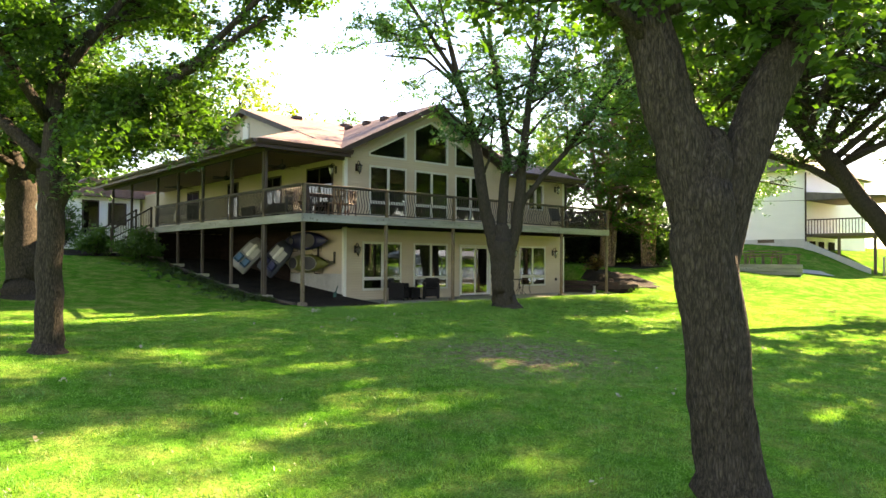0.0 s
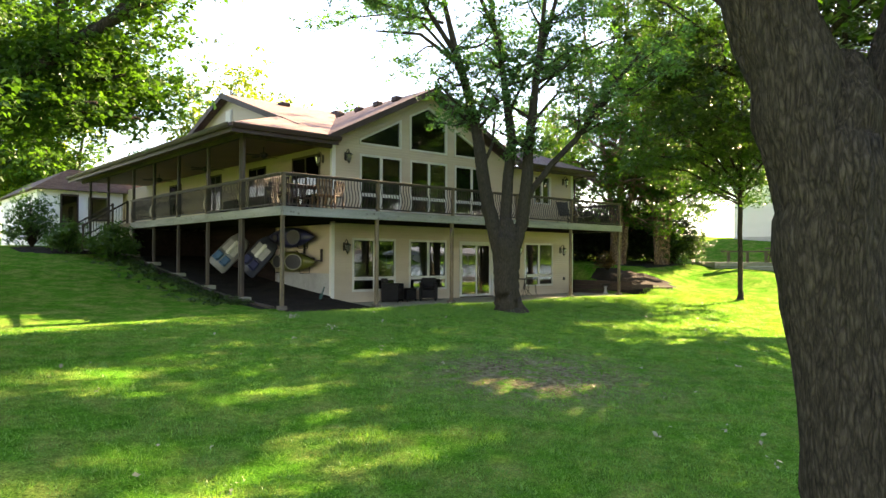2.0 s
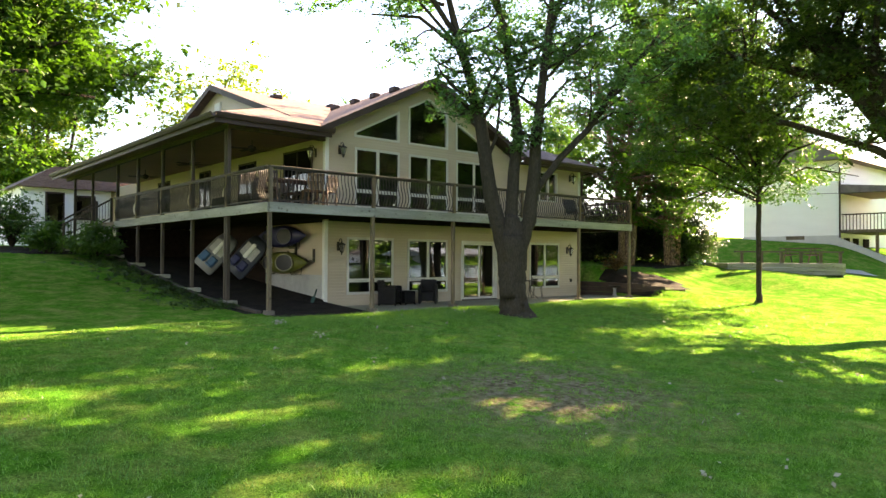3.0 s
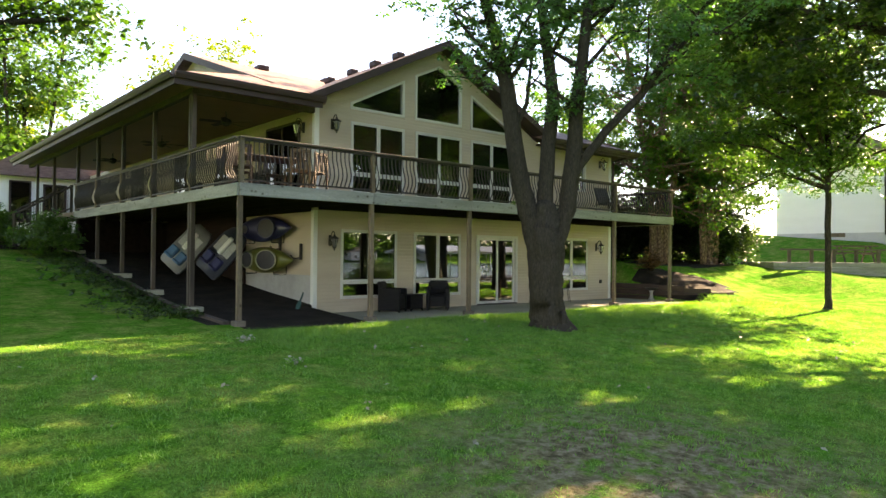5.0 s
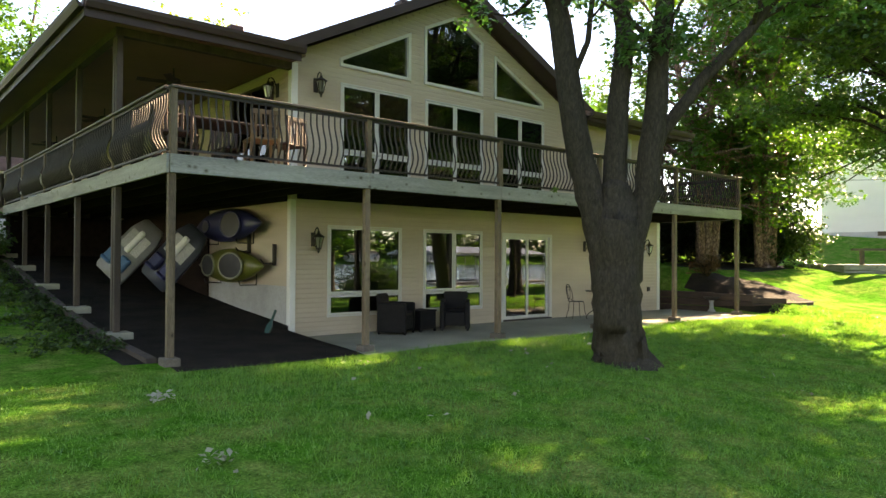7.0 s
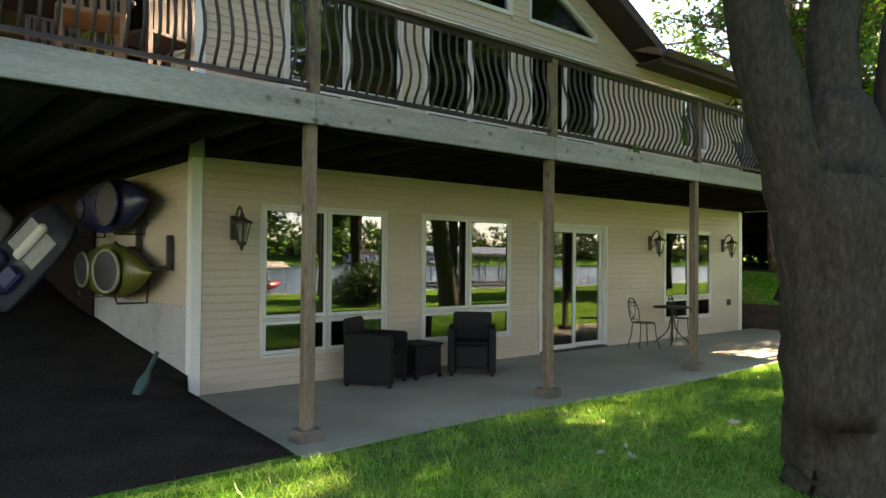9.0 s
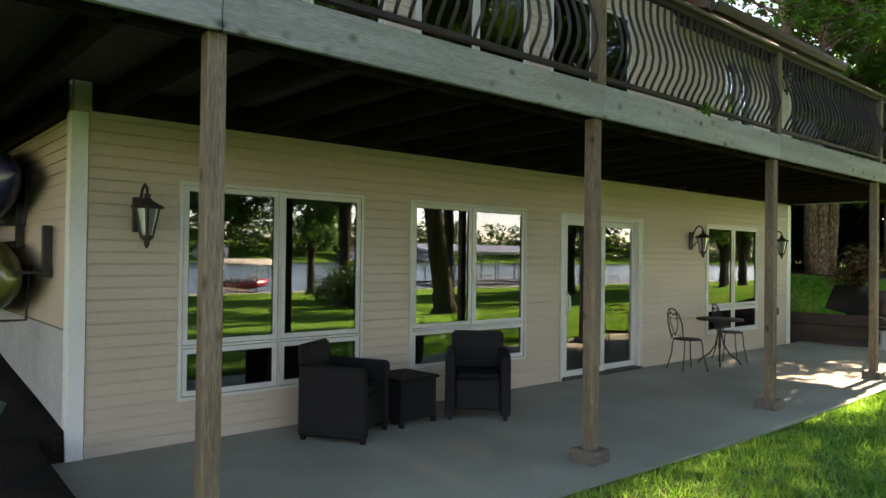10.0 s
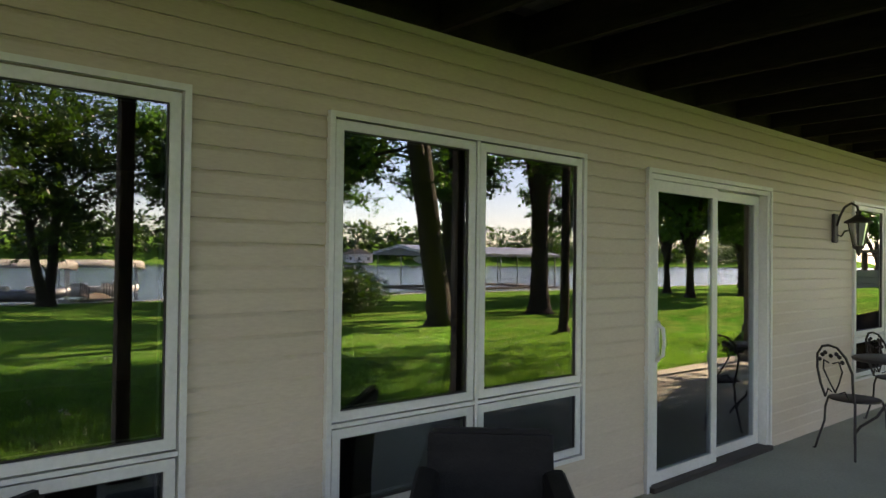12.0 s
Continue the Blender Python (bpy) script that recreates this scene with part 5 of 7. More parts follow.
for bx, by, seed, h in ((33.0, 19.9, 22, 0.4), (31.0, 21.2, 23, 0.2)):
    tree("river_birch", "river birch clump with peeling salmon bark in a mulch bed", (bx, by, zg(bx, by)), [
        limb((0, 0, 0, 0.26), (0, 0, 0.25, 0.2), (0, 0, 0.5, 0.14), (0, 0, 0.7, 0.08)),
        limb((-0.2, 0, 0, 0.18), (-0.28, 0, 2.0, 0.15), (-0.55, 0, 4.6, 0.14), (-1.5, 0.1, 10.0, 0.09), (-2.2, 0, 15.0 + h, 0.03)),
        limb((0.1, 0.05, 0, 0.2), (0.12, 0.15, 2.2, 0.18), (0.2, 0.25, 5.4, 0.15), (0.5, 0.3, 11.5, 0.09), (0.7, 0.2, 17.0 + h, 0.03)),
        limb((0.26, 0, 0, 0.16), (0.4, 0.05, 2.0, 0.14), (0.9, 0.15, 4.6, 0.13), (2.4, 0.3, 9.4, 0.07), (3.4, 0.4, 14.0 + h, 0.03)),
        limb((0.15, 0, 3, 0.06), (0.6, 1.25, 4.2, 0.045), (1, 2.34, 3.9, 0.02)),
        limb((-0.4, 0, 3.2, 0.06), (-1.6, 0.6, 4.3, 0.045), (-2.8, 1.2, 4.2, 0.02)),
        limb((0.5, 0.1, 3.4, 0.06), (2, 2.43, 4.3, 0.045), (3.4, 4.36, 3.8, 0.02)),
        limb((-0.3, 0, 3.6, 0.06), (-1.8, 0.18, 4.8, 0.045), (-3.4, 0.24, 4.8, 0.02)),
        limb((0.3, 0.3, 3.8, 0.07), (1.8, 2.26, 5, 0.05), (3.8, 4.69, 4.8, 0.02)),
        limb((-0.6, 0, 3.8, 0.07), (-2, 0.48, 5.4, 0.05), (-3.8, 0.84, 5.6, 0.02)),
        limb((0.2, 0.3, 4.4, 0.07), (0, 0.75, 5.6, 0.05), (-0.4, 1.5, 5.4, 0.02)),
        limb((0.1, 0.2, 6.4, 0.06), (-1.6, 0.72, 7.6, 0.04), (-3.6, 1.2, 8.2, 0.02)),
        limb((0.4, 0.2, 6.4, 0.06), (1.8, 2.26, 7.6, 0.04), (3.6, 4.52, 7.8, 0.02)),
        limb((-1.2, 0.0, 8.4, 0.06), (-2.8, -0.6, 10.2, 0.04), (-4.6, -1.2, 11.0, 0.02)),
        limb((0.5, 0.3, 9.4, 0.06), (0.6, -1.6, 11.2, 0.04), (0.8, -3.0, 12.0, 0.02)),
        limb((0.2, 0.2, 6.8, 0.06), (0.1, -2.2, 9.0, 0.04), (0.0, -4.4, 9.8, 0.02)),
        limb((2.6, 0.3, 8.2, 0.06), (4.2, -0.4, 9.8, 0.04), (5.6, -1.0, 10.4, 0.02)),
        limb((0.9, 0.2, 4.6, 0.06), (3.4, 3.61, 6.7, 0.04), (6.2, 6.71, 6.6, 0.02)),
        limb((0.4, 0.2, 4.2, 0.06), (1.4, 3.2, 5.6, 0.04), (2.6, 5.6, 5.2, 0.02)),
        limb((0.8, 0.2, 4.8, 0.06), (3.2, 4.6, 6.2, 0.04), (5.4, 7.6, 5.6, 0.02)),
        limb((1.2, 0.2, 5.6, 0.06), (3.8, 5.0, 7.8, 0.04), (6.6, 8.4, 8.0, 0.02)),
        limb((1.4, 0.2, 6.6, 0.06), (3.6, 4.6, 9.4, 0.04), (6.0, 7.4, 10.8, 0.02)),
        limb((0.4, 0.3, 7.4, 0.06), (1.4, 3.4, 9.6, 0.04), (2.2, 5.8, 10.6, 0.02)),
        limb((0.4, 0.3, 9.4, 0.06), (2.2, 3.8, 12.0, 0.04), (4.2, 6.4, 13.6, 0.02)),
        limb((-0.8, 0.1, 6.0, 0.06), (-2.0, 2.0, 7.6, 0.04), (-3.4, 3.6, 7.8, 0.02)),
        limb((2.4, 0.3, 9.4, 0.06), (4.6, 4.4, 12.4, 0.04), (6.8, 7.0, 14.4, 0.02)),
    ], seed, 84000, 0.12, 0.29, clumps=740, bark=BIRCH, leaf=LEAF_BIRCH, reach=2.4, low=0.3, twigs=10, sides=10, droop=0.2, group="birch clumps")

# trees over the drive and behind the house; those at negative x are unseen, added to block sky light
for bx, by, seed, h in ((10, 60, 31, 9), (21, 47, 32, 12), (34, 50, 33, 8), (-8, 44, 34, 8), (-14, 26, 35, 8), (52, 44, 36, 10), (-6.5, 21, 37, 9), (-6, 32, 38, 9), (12, 57, 39, 15)):
    tree("shade_tree", "broad green shade tree in the distance; the western ones are unseen sky blockers", (bx, by, zg(bx, by)), [
        limb((0, 0, 0, 0.4), (0, 0, 1.0, 0.3), (0, 0, 3.0, 0.28)),
        limb((0, 0, 2.6, 0.2), (-1.5, 0, 5, 0.14), (-2.6, 0, h, 0.06)), limb((0, 0, 2.6, 0.2), (1.5, 0.3, 5, 0.14), (2.8, 0.6, h, 0.06)),
        limb((0, 0, 2.8, 0.2), (0.2, -1.4, 5.2, 0.14), (0.4, -2.6, h - 1, 0.06)), limb((0, 0, 2.8, 0.2), (0, 0.6, 6, 0.14), (0, 0.4, h + 2, 0.06)),
    ], seed, {31: 22000, 32: 26000, 39: 24000, 35: 18000, 37: 20000, 38: 18000}.get(seed, 9000), {31: 0.24, 32: 0.22, 39: 0.24}.get(seed, 0.3), 0.7, leaf=LEAF_LIGHT if seed in (31, 32) else LEAF, reach=3.0, low=0.2, twigs=9, sides=8)


# ---- shrubs ----
def shrub(label, at, rx, ry, rz, seed, leaves=5000, size=0.08, leaf=None, name="shrub", category="shrub"):
    rnd = np.random.default_rng(seed)
    t = thing(name, label, category, (at[0], at[1], zg(*at)))
    bm, anchors = bmesh.new(), []
    for k in range(26 if rz < 2.2 else 64):
        a, e = rnd.uniform(0, 2 * math.pi), rnd.uniform(0.15, 1.0)
        tip = Vector((rx * math.cos(a) * math.cos(e * 1.4), ry * math.sin(a) * math.cos(e * 1.4), rz * (0.25 + 0.75 * e) * rnd.uniform(0.8, 1.1)))
        pts = [Vector((0, 0, -0.05)), tip * 0.4 + Vector((0, 0, 0.1 * rz)), tip * 0.75, tip]
        tube(bm, pts, [0.02, 0.015, 0.01, 0.005], 4)
        anchors += [p[:] for p in pts[1:]] + [tip[:]]
    if rz >= 2.2:
        anchors += [(rx * 0.8 * math.cos(a), ry * 0.8 * math.sin(a), z) for a, z in zip(rnd.uniform(0, 6.28, 60), rnd.uniform(0.1, 0.3 * rz, 60))]
    part("stem", bm, BARK, t)
    part("foliage", leaf_cloud(anchors, leaves, 0.22 * min(rx, rz), size, rnd, "foliage", leaf or LEAF_DARK), None, t)
    return t


shrub("rounded dark evergreen shrub beside the birches", (34.6, 20.2), 1.5, 1.5, 2.9, 41, 16000, 0.1)
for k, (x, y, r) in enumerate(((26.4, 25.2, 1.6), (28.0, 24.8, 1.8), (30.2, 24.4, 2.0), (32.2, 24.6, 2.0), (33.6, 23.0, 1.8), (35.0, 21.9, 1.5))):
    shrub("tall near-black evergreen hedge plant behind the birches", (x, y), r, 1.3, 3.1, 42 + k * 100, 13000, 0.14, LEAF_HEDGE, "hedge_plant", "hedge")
shrub("rust and green spiraea beside the patio planter", (26.9, 18.9), 0.55, 0.5, 0.8, 45, 2500, 0.05, LEAF_RED)
shrub("leafy hydrangea by the porch stairs", (8.4, 29.4), 0.9, 0.9, 1.3, 46, 4500, 0.1, LEAF)
shrub("leafy shrub by the porch stairs", (7.2, 31.2), 0.8, 0.8, 1.0, 47, 4000, 0.1, LEAF)
shrub("dark conical evergreen by the wing", (6.6, 35.0), 1.1, 1.1, 2.4, 48, 7000, 0.09, LEAF_SHADE)
shrub("large leafy shrub in the side yard", (1.8, 42.0), 2.4, 1.6, 2.4, 49, 9000, 0.14, LEAF_SUNNY)
shrub("large leafy shrub in the side yard", (4.6, 43.0), 1.8, 1.4, 2.2, 50, 8000, 0.14, LEAF_SUNNY)

# trees along the shore, which the window glass mirrors
for bx, by, seed, h, leaf in ((30.7, -5.0, 61, 14, LEAF_SHADE), (43.0, -11.0, 62, 14, LEAF_SHADE), (54.5, -9.5, 63, 13, LEAF), (61, -4.6, 64, 15, LEAF), (37, 2.0, 65, 14, LEAF_DARK), (70, -12, 66, 11, LEAF), (38, -21, 68, 12, LEAF_SHADE), (31.6, -23.2, 69, 12, LEAF), (58, 2.5, 161, 14, LEAF), (66, -3, 162, 13, LEAF_DARK), (80, -8, 163, 12, LEAF), (92, -16, 164, 12, LEAF_DARK), (98, -4, 165, 14, LEAF)):
    tree("shore_tree", "tall dark-trunked shade tree on the lakeside lawn", (bx, by, zg(bx, by)), [
        limb((0, 0, 0, 0.42), (0, 0, 0.6, 0.31), (0.05, 0, 2.2, 0.25), (0, 0, 3.2, 0.27)),
        limb((-0.1, 0, 2.8, 0.25), (-1.0, 0.2, 5.0, 0.2), (-2.0, 0.5, 7.5, 0.13), (-2.8, 0.8, h, 0.05)),
        limb((0.1, 0, 2.8, 0.27), (0.4, 0, 5.4, 0.2), (0.8, 0.2, 8.0, 0.13), (0.6, 0.2, h + 2, 0.05)),
        limb((0.1, 0, 3.0, 0.22), (1.6, -0.4, 5.2, 0.16), (3.0, -0.8, 7.4, 0.1), (4.2, -1.0, h - 1, 0.04)),
        limb((-0.6, 0.1, 4.2, 0.12), (-2.4, 0.5, 5.0, 0.09), (-4.4, 1.0, 5.2, 0.04)),
        limb((0.4, 0, 5.2, 0.12), (0.6, 1.8, 6.6, 0.08), (1.0, 3.8, 7.2, 0.04)),
        limb((0.4, 0, 5.6, 0.12), (0.6, -1.8, 7.0, 0.08), (1.0, -3.8, 7.6, 0.04)),
        limb((0.7, 0.2, 7.6, 0.1), (-0.8, -1.4, 9.4, 0.06), (-1.6, -2.4, h + 0.5, 0.03)),
        limb((-2.0, 0.5, 7.4, 0.1), (-4.0, -0.6, 9.6, 0.06), (-5.4, -1.2, 10.8, 0.03)),
        limb((2.8, -0.8, 7.2, 0.1), (4.6, 0.6, 9.4, 0.06), (5.8, 1.2, 10.4, 0.03)),
    ], seed, 15000 if bx > 50 else 30000, 0.3 if bx > 50 else 0.21, 0.45, clumps=620, reach=2.8, low=0.3, leaf=leaf, sides=12, scale={61: 1.1, 62: 1.32, 65: 1.32}.get(seed, 1.0), group="shore trees")
tree("twin_trunk_tree", "twin-trunked tree at the water's edge", (23.0, -22.8, zg(23.0, -22.8)), [
    limb((0, 0, 0, 0.6), (0, 0, 0.3, 0.5), (0, 0, 0.7, 0.45)),
    limb((-0.2, 0, 0.3, 0.3), (-0.9, 0, 2.6, 0.24), (-1.5, 0, 5.0, 0.18), (-2.4, 0.2, 10, 0.1), (-3.0, 0.2, 14, 0.04)),
    limb((0.2, 0, 0.3, 0.34), (0.5, 0, 2.6, 0.28), (0.7, 0, 5.0, 0.22), (0.9, 0.2, 10, 0.1), (1.2, 0.2, 15, 0.04)),
    limb((0.6, 0, 3.8, 0.14), (2.4, 0, 5.8, 0.1), (5.6, 0.2, 7.6, 0.04)),
    limb((-1.2, 0, 4.0, 0.12), (-2.6, 0.4, 6.0, 0.09), (-5.4, 0.6, 7.4, 0.04)),
    limb((0.7, 0, 6.0, 0.14), (3.0, 1.2, 8.6, 0.09), (6.0, 2.0, 10.4, 0.04)),
    limb((0.8, 0, 8.0, 0.14), (3.4, -1.0, 11, 0.09), (6.4, -1.6, 12.6, 0.04)),
    limb((-1.8, 0, 7.0, 0.12), (-3.6, 0.6, 9.6, 0.09), (-6.0, 1.0, 11.4, 0.04)),
], 67, 32000, 0.22, 0.7, reach=3.2, low=0.3, twigs=8, sides=12, leaf=LEAF_DARK)
shrub("broad dark bush on the lakeside lawn", (33.8, -8.1), 1.9, 1.9, 2.2, 71, 9000, 0.12)
shrub("broad dark bush on the lakeside lawn", (29.6, -2.6), 1.8, 1.6, 1.9, 72, 8000, 0.12)

# far shore: woods as one mass, with a few houses among them
rnd = np.random.default_rng(81)
far_pts = []
for k in range(1100):
    x, h = rnd.uniform(-80, 1000), rnd.uniform(9, 22)
    y = -313 - abs(rnd.normal(0, 18))
    c = np.array([x, y, float(np.interp(y, SOUTH_Y, SOUTH_Z))])
    for _ in range(16):
        a, e = rnd.uniform(0, 6.3), rnd.uniform(0, 1)
        far_pts.append(c + [math.cos(a) * 4.2 * math.sqrt(1 - e * e * 0.8), math.sin(a) * 4, h * (0.15 + 0.85 * e)])
woods = new("far_woods", leaf_cloud(far_pts, 48000, 1.1, 2.3, rnd, "far_woods", LEAF_DARK))
tagged(woods, "green woods along the far lake shore", "woods", kind="stuff")
HOUSE_WALL = surf("far_house_paint", (0.5, 0.48, 0.45), (0.7, 0.68, 0.64), 0.2, rough=0.8, bump=0.1, fine=3)
HOUSE_ROOF = surf("far_house_roof", (0.12, 0.1, 0.1), (0.2, 0.17, 0.16), 0.3, rough=0.9, bump=0.1, fine=3)
for x, y, w, h in ((150, -312, 14, 6), (235, -311, 18, 5), (290, -312, 15, 7)):
    fh = thing("far_house", "small pale house across the lake", "house", (x, y, -0.6), group="far houses")
    part("wall", boxed((-w / 2, w / 2, -5, 5, 0, h)), HOUSE_WALL, fh)
    bm = bmesh.new()
    prism(bm, [(-w / 2 - 0.6, h), (w / 2 + 0.6, h), (0, h + 3)], "y", -5.5, 5.5)
    part("roof", bm, HOUSE_ROOF, fh)
    for k in range(3):
        part("window", boxed((-w / 3 + k * w / 3 - 0.8, -w / 3 + k * w / 3 + 0.8, 5, 5.05, 1.5, 3.2)), IRON, fh)

# ---- docks and boats ----
WL = -1.75
BOAT_WHITE = surf("white_boat_vinyl", (0.62, 0.61, 0.56), (0.75, 0.74, 0.69), 1.0, rough=0.5, bump=0.1, vary=0.1)
CANVAS = surf("cream_lift_canopy", (0.6, 0.58, 0.5), (0.72, 0.7, 0.62), 1.0, rough=0.8, bump=0.1, vary=0.1)
BOAT_RED = surf("red_boat_gelcoat", (0.3, 0.02, 0.025), (0.42, 0.035, 0.04), 1.0, rough=0.25, bump=0.02, vary=0.1)
STEEL = surf("galvanised_dock_steel", (0.2, 0.22, 0.24), (0.36, 0.38, 0.4), 3.0, rough=0.45, bump=0.1, metal=0.7, vary=0.2)


def boat_lift(at, label, hull, canopy, red=False):
    t = thing("boat_lift", label, "boat lift", (at[0], at[1], WL), at[2], "boat lifts")
    for x in (-2.6, 2.6):
        for y in (-1.4, 1.4):
            bm = bmesh.new()
            tube(bm, [(x, y, -0.8), (x, y, 2.6)], 0.05, 6)
            part("lift_post", bm, STEEL, t)
    bm = bmesh.new()
    rows = []
    for i in range(7):
        y = -1.7 + 3.4 * i / 6
        z = 2.6 + 0.75 * math.cos((i - 3) / 3 * 1.35)
        rows.append([bm.verts.new((x, y, z - (0.25 if abs(x) > 2.9 else 0) - 0.35)) for x in (-3.2, -2.8, 0, 2.8, 3.2)])
    for a, b in zip(rows, rows[1:]):
        for j in range(4):
            bm.faces.new((a[j], a[j + 1], b[j + 1], b[j]))
    bmesh.ops.solidify(bm, geom=bm.faces[:], thickness=0.05)
    part("canopy", bm, canopy, t, "cream fabric canopy", True)
    bm = bmesh.new()
    rings = []
    for x, w, lo, hi in ((-2.7, 0.95, 0.2, 0.95), (-1.2, 1.05, 0.1, 0.9), (0.8, 1.0, 0.1, 0.92), (2.0, 0.7, 0.25, 1.0), (2.8, 0.12, 0.65, 1.08)):
        rings.append([bm.verts.new((x, y, z)) for y, z in ((-w, hi), (-w * 0.9, lo + 0.25), (0, lo), (w * 0.9, lo + 0.25), (w, hi), (w * 0.8, hi - 0.06), (-w * 0.8, hi - 0.06))])
    for a, b in zip(rings, rings[1:]):
        for j in range(7):
            bm.faces.new((a[j], a[(j + 1) % 7], b[(j + 1) % 7], b[j]))
    bm.faces.new(rings[0][::-1]), bm.faces.new(rings[-1])
    bmesh.ops.recalc_face_normals(bm, faces=bm.faces[:])
    part("boat_hull", bm, hull, t, "boat hull resting in the lift", True)
    part("seat", boxed((-1.9, -0.9, -0.7, 0.7, 0.7, 1.2), (0.1, 0.7, -0.7, 0.7, 0.7, 1.15), bevel=0.05), BOAT_WHITE, t)
    bm = bmesh.new()
    prism(bm, [(0.9, 0.95), (1.3, 0.95), (1.0, 1.4), (0.9, 1.4)], "y", -0.7, 0.7)
    part("windscreen", bm, LAMP_GLASS, t)
    return t


boat_lift((29.3, -36.0, 20), "pontoon boat under a cream canopy on a lift", BOAT_WHITE, CANVAS)
boat_lift((23.5, -32.0, 15), "covered boat under a cream canopy on a lift", STEEL, CANVAS)
boat_lift((39.3, -35.5, -10), "red speedboat under a cream canopy on a lift", BOAT_RED, CANVAS)


def dock(x, y, n, turn, label):
    t = thing("dock", label, "dock", (x, y, WL), turn, "docks")
    for k in range(n):
        part("plank", boxed((k * 0.3, k * 0.3 + 0.28, -0.75, 0.75, 0.42, 0.47)), GREY_WOOD, t)
    for k in range(0, n + 1, 7):
        for yy in (-0.8, 0.8):
            bm = bmesh.new()
            tube(bm, [(k * 0.3, yy, -1.3), (k * 0.3, yy, 1.35)], 0.045, 6)
            part("piling", bm, IRON, t)
    part("rail", boxed((0, n * 0.3, -0.82, -0.78, 1.1, 1.15), (0, n * 0.3, -0.82, -0.78, 0.75, 0.79)), IRON, t)
    return t


dock(27.0, -26.5, 30, -80, "weathered plank dock with dark pilings")
dock(35.5, -26.5, 26, -85, "weathered plank dock with dark pilings")
dock(46.0, -26.5, 22, -90, "weathered plank dock with dark pilings")
dock(86.0, -26.5, 22, -90, "weathered plank dock with dark pilings")
shelter = thing("dock_shelter", "roofed boat dock on slim steel posts", "dock shelter", (65, -32.5, WL))
bm = bmesh.new()
prism(bm, [(-4.5, 4.0), (0, 4.8), (4.5, 4.0), (4.5, 3.75), (0, 4.5), (-4.5, 3.75)], "x", -9.5, 9.5)
part("roof", bm, STEEL, shelter, "pale metal roof")
for x in np.arange(-9, 9.1, 3.0):
    for y in (-4.2, 4.2):
        bm = bmesh.new()
        tube(bm, [(x, y, -1.2), (x, y, 4.0)], 0.07, 6)
        part("post", bm, STEEL, shelter)
part("walkway", boxed((-9.5, 9.5, 3.2, 4.6, 0.4, 0.6), (-9.5, 9.5, -4.6, -3.4, 0.4, 0.6), (-9.5, -8.3, -3.4, 3.2, 0.4, 0.6), (8.3, 9.5, -3.4, 3.2, 0.4, 0.6)), GREY_WOOD, shelter)
part("rail", boxed((-9.4, 9.4, 4.5, 4.56, 1.45, 1.5), (-9.4, 9.4, 4.5, 4.56, 1.0, 1.05)), IRON, shelter)
seawall_bits = thing("seawall", "low grey stone seawall along the shore", "seawall")
rnd = np.random.default_rng(83)
for k in range(120):
    x = 4 + k * 0.9
    part("stone", boxed((x + 0.02, x + 0.88, -26.75 + rnd.uniform(-0.06, 0.06), -26.25, -2.1, -1.42 + rnd.uniform(-0.06, 0.04)), bevel=0.05), FOUNDATION, seawall_bits)

# ---- neighbour's house and terrace ----
PALE = surf("pale_concrete", (0.55, 0.56, 0.55), (0.7, 0.7, 0.69), 1.0, rough=0.9, bump=0.2, fine=20)
nb = thing("neighbour_house", "white sided house on the next lot with a raised balcony", "house")
bm = bmesh.new()
prism(bm, [(18.07, 1.6), (24.4, 1.6), (24.4, 8.2), (18.07, 8.2)], "x", 50.0, 62)
part("wall", bm, WHITE_SIDING, nb)
part("foundation", boxed((49.95, 50, 18.05, 24.4, 1.2, 3.2)), PALE, nb, "pale concrete foundation")
part("window", boxed((49.93, 49.95, 20.2, 21.4, 2.95, 3.2)), GREY_WOOD, nb)
bm = bmesh.new()
prism(bm, [(17.3, 8.1), (25.2, 8.1), (21.2, 10.2)], "x", 49.4, 62.5)
part("roof", bm, HOUSE_ROOF, nb)
balc = part("balcony", boxed((50.2, 56, 13.6, 18.05, 3.35, 3.55)), GREY_WOOD, nb)
for x, y in ((50.4, 13.8), (50.4, 16.0), (53, 13.8), (55.6, 13.8)):
    part("post", boxed((x - 0.08, x + 0.08, y - 0.08, y + 0.08, 0.2, 3.35)), GREY_WOOD, balc)
part("rail", boxed((50.2, 50.26, 13.6, 18.0, 4.5, 4.58), (50.2, 56, 13.6, 13.66, 4.5, 4.58)), PORCH_WOOD, balc)
for k in range(22):
    part("baluster", boxed((50.21, 50.25, 13.7 + 0.2 * k, 13.74 + 0.2 * k, 3.55, 4.5)), PORCH_WOOD, balc)
for a, b, z in ((50.7, 51.6, 1.9), (52.3, 53.2, 1.9), (54.2, 55.2, 1.0)):
    part("opening", boxed((a, b, 17.98, 18.06, z, 3.05)), DARK_WOOD, nb, "dark lower window or door")
bm = bmesh.new()
prism(bm, [(18.04, 0.3), (18.04, 3.05), (13.9, 1.15), (13.9, 0.3)], "x", 49.72, 49.94)
part("retaining_wall", bm, PALE, nb, "pale sloping concrete retaining wall")
part("downpipe", boxed((49.86, 49.95, 17.95, 18.04, 2.6, 7.9)), GUTTER, nb, "dark downpipe at the corner")
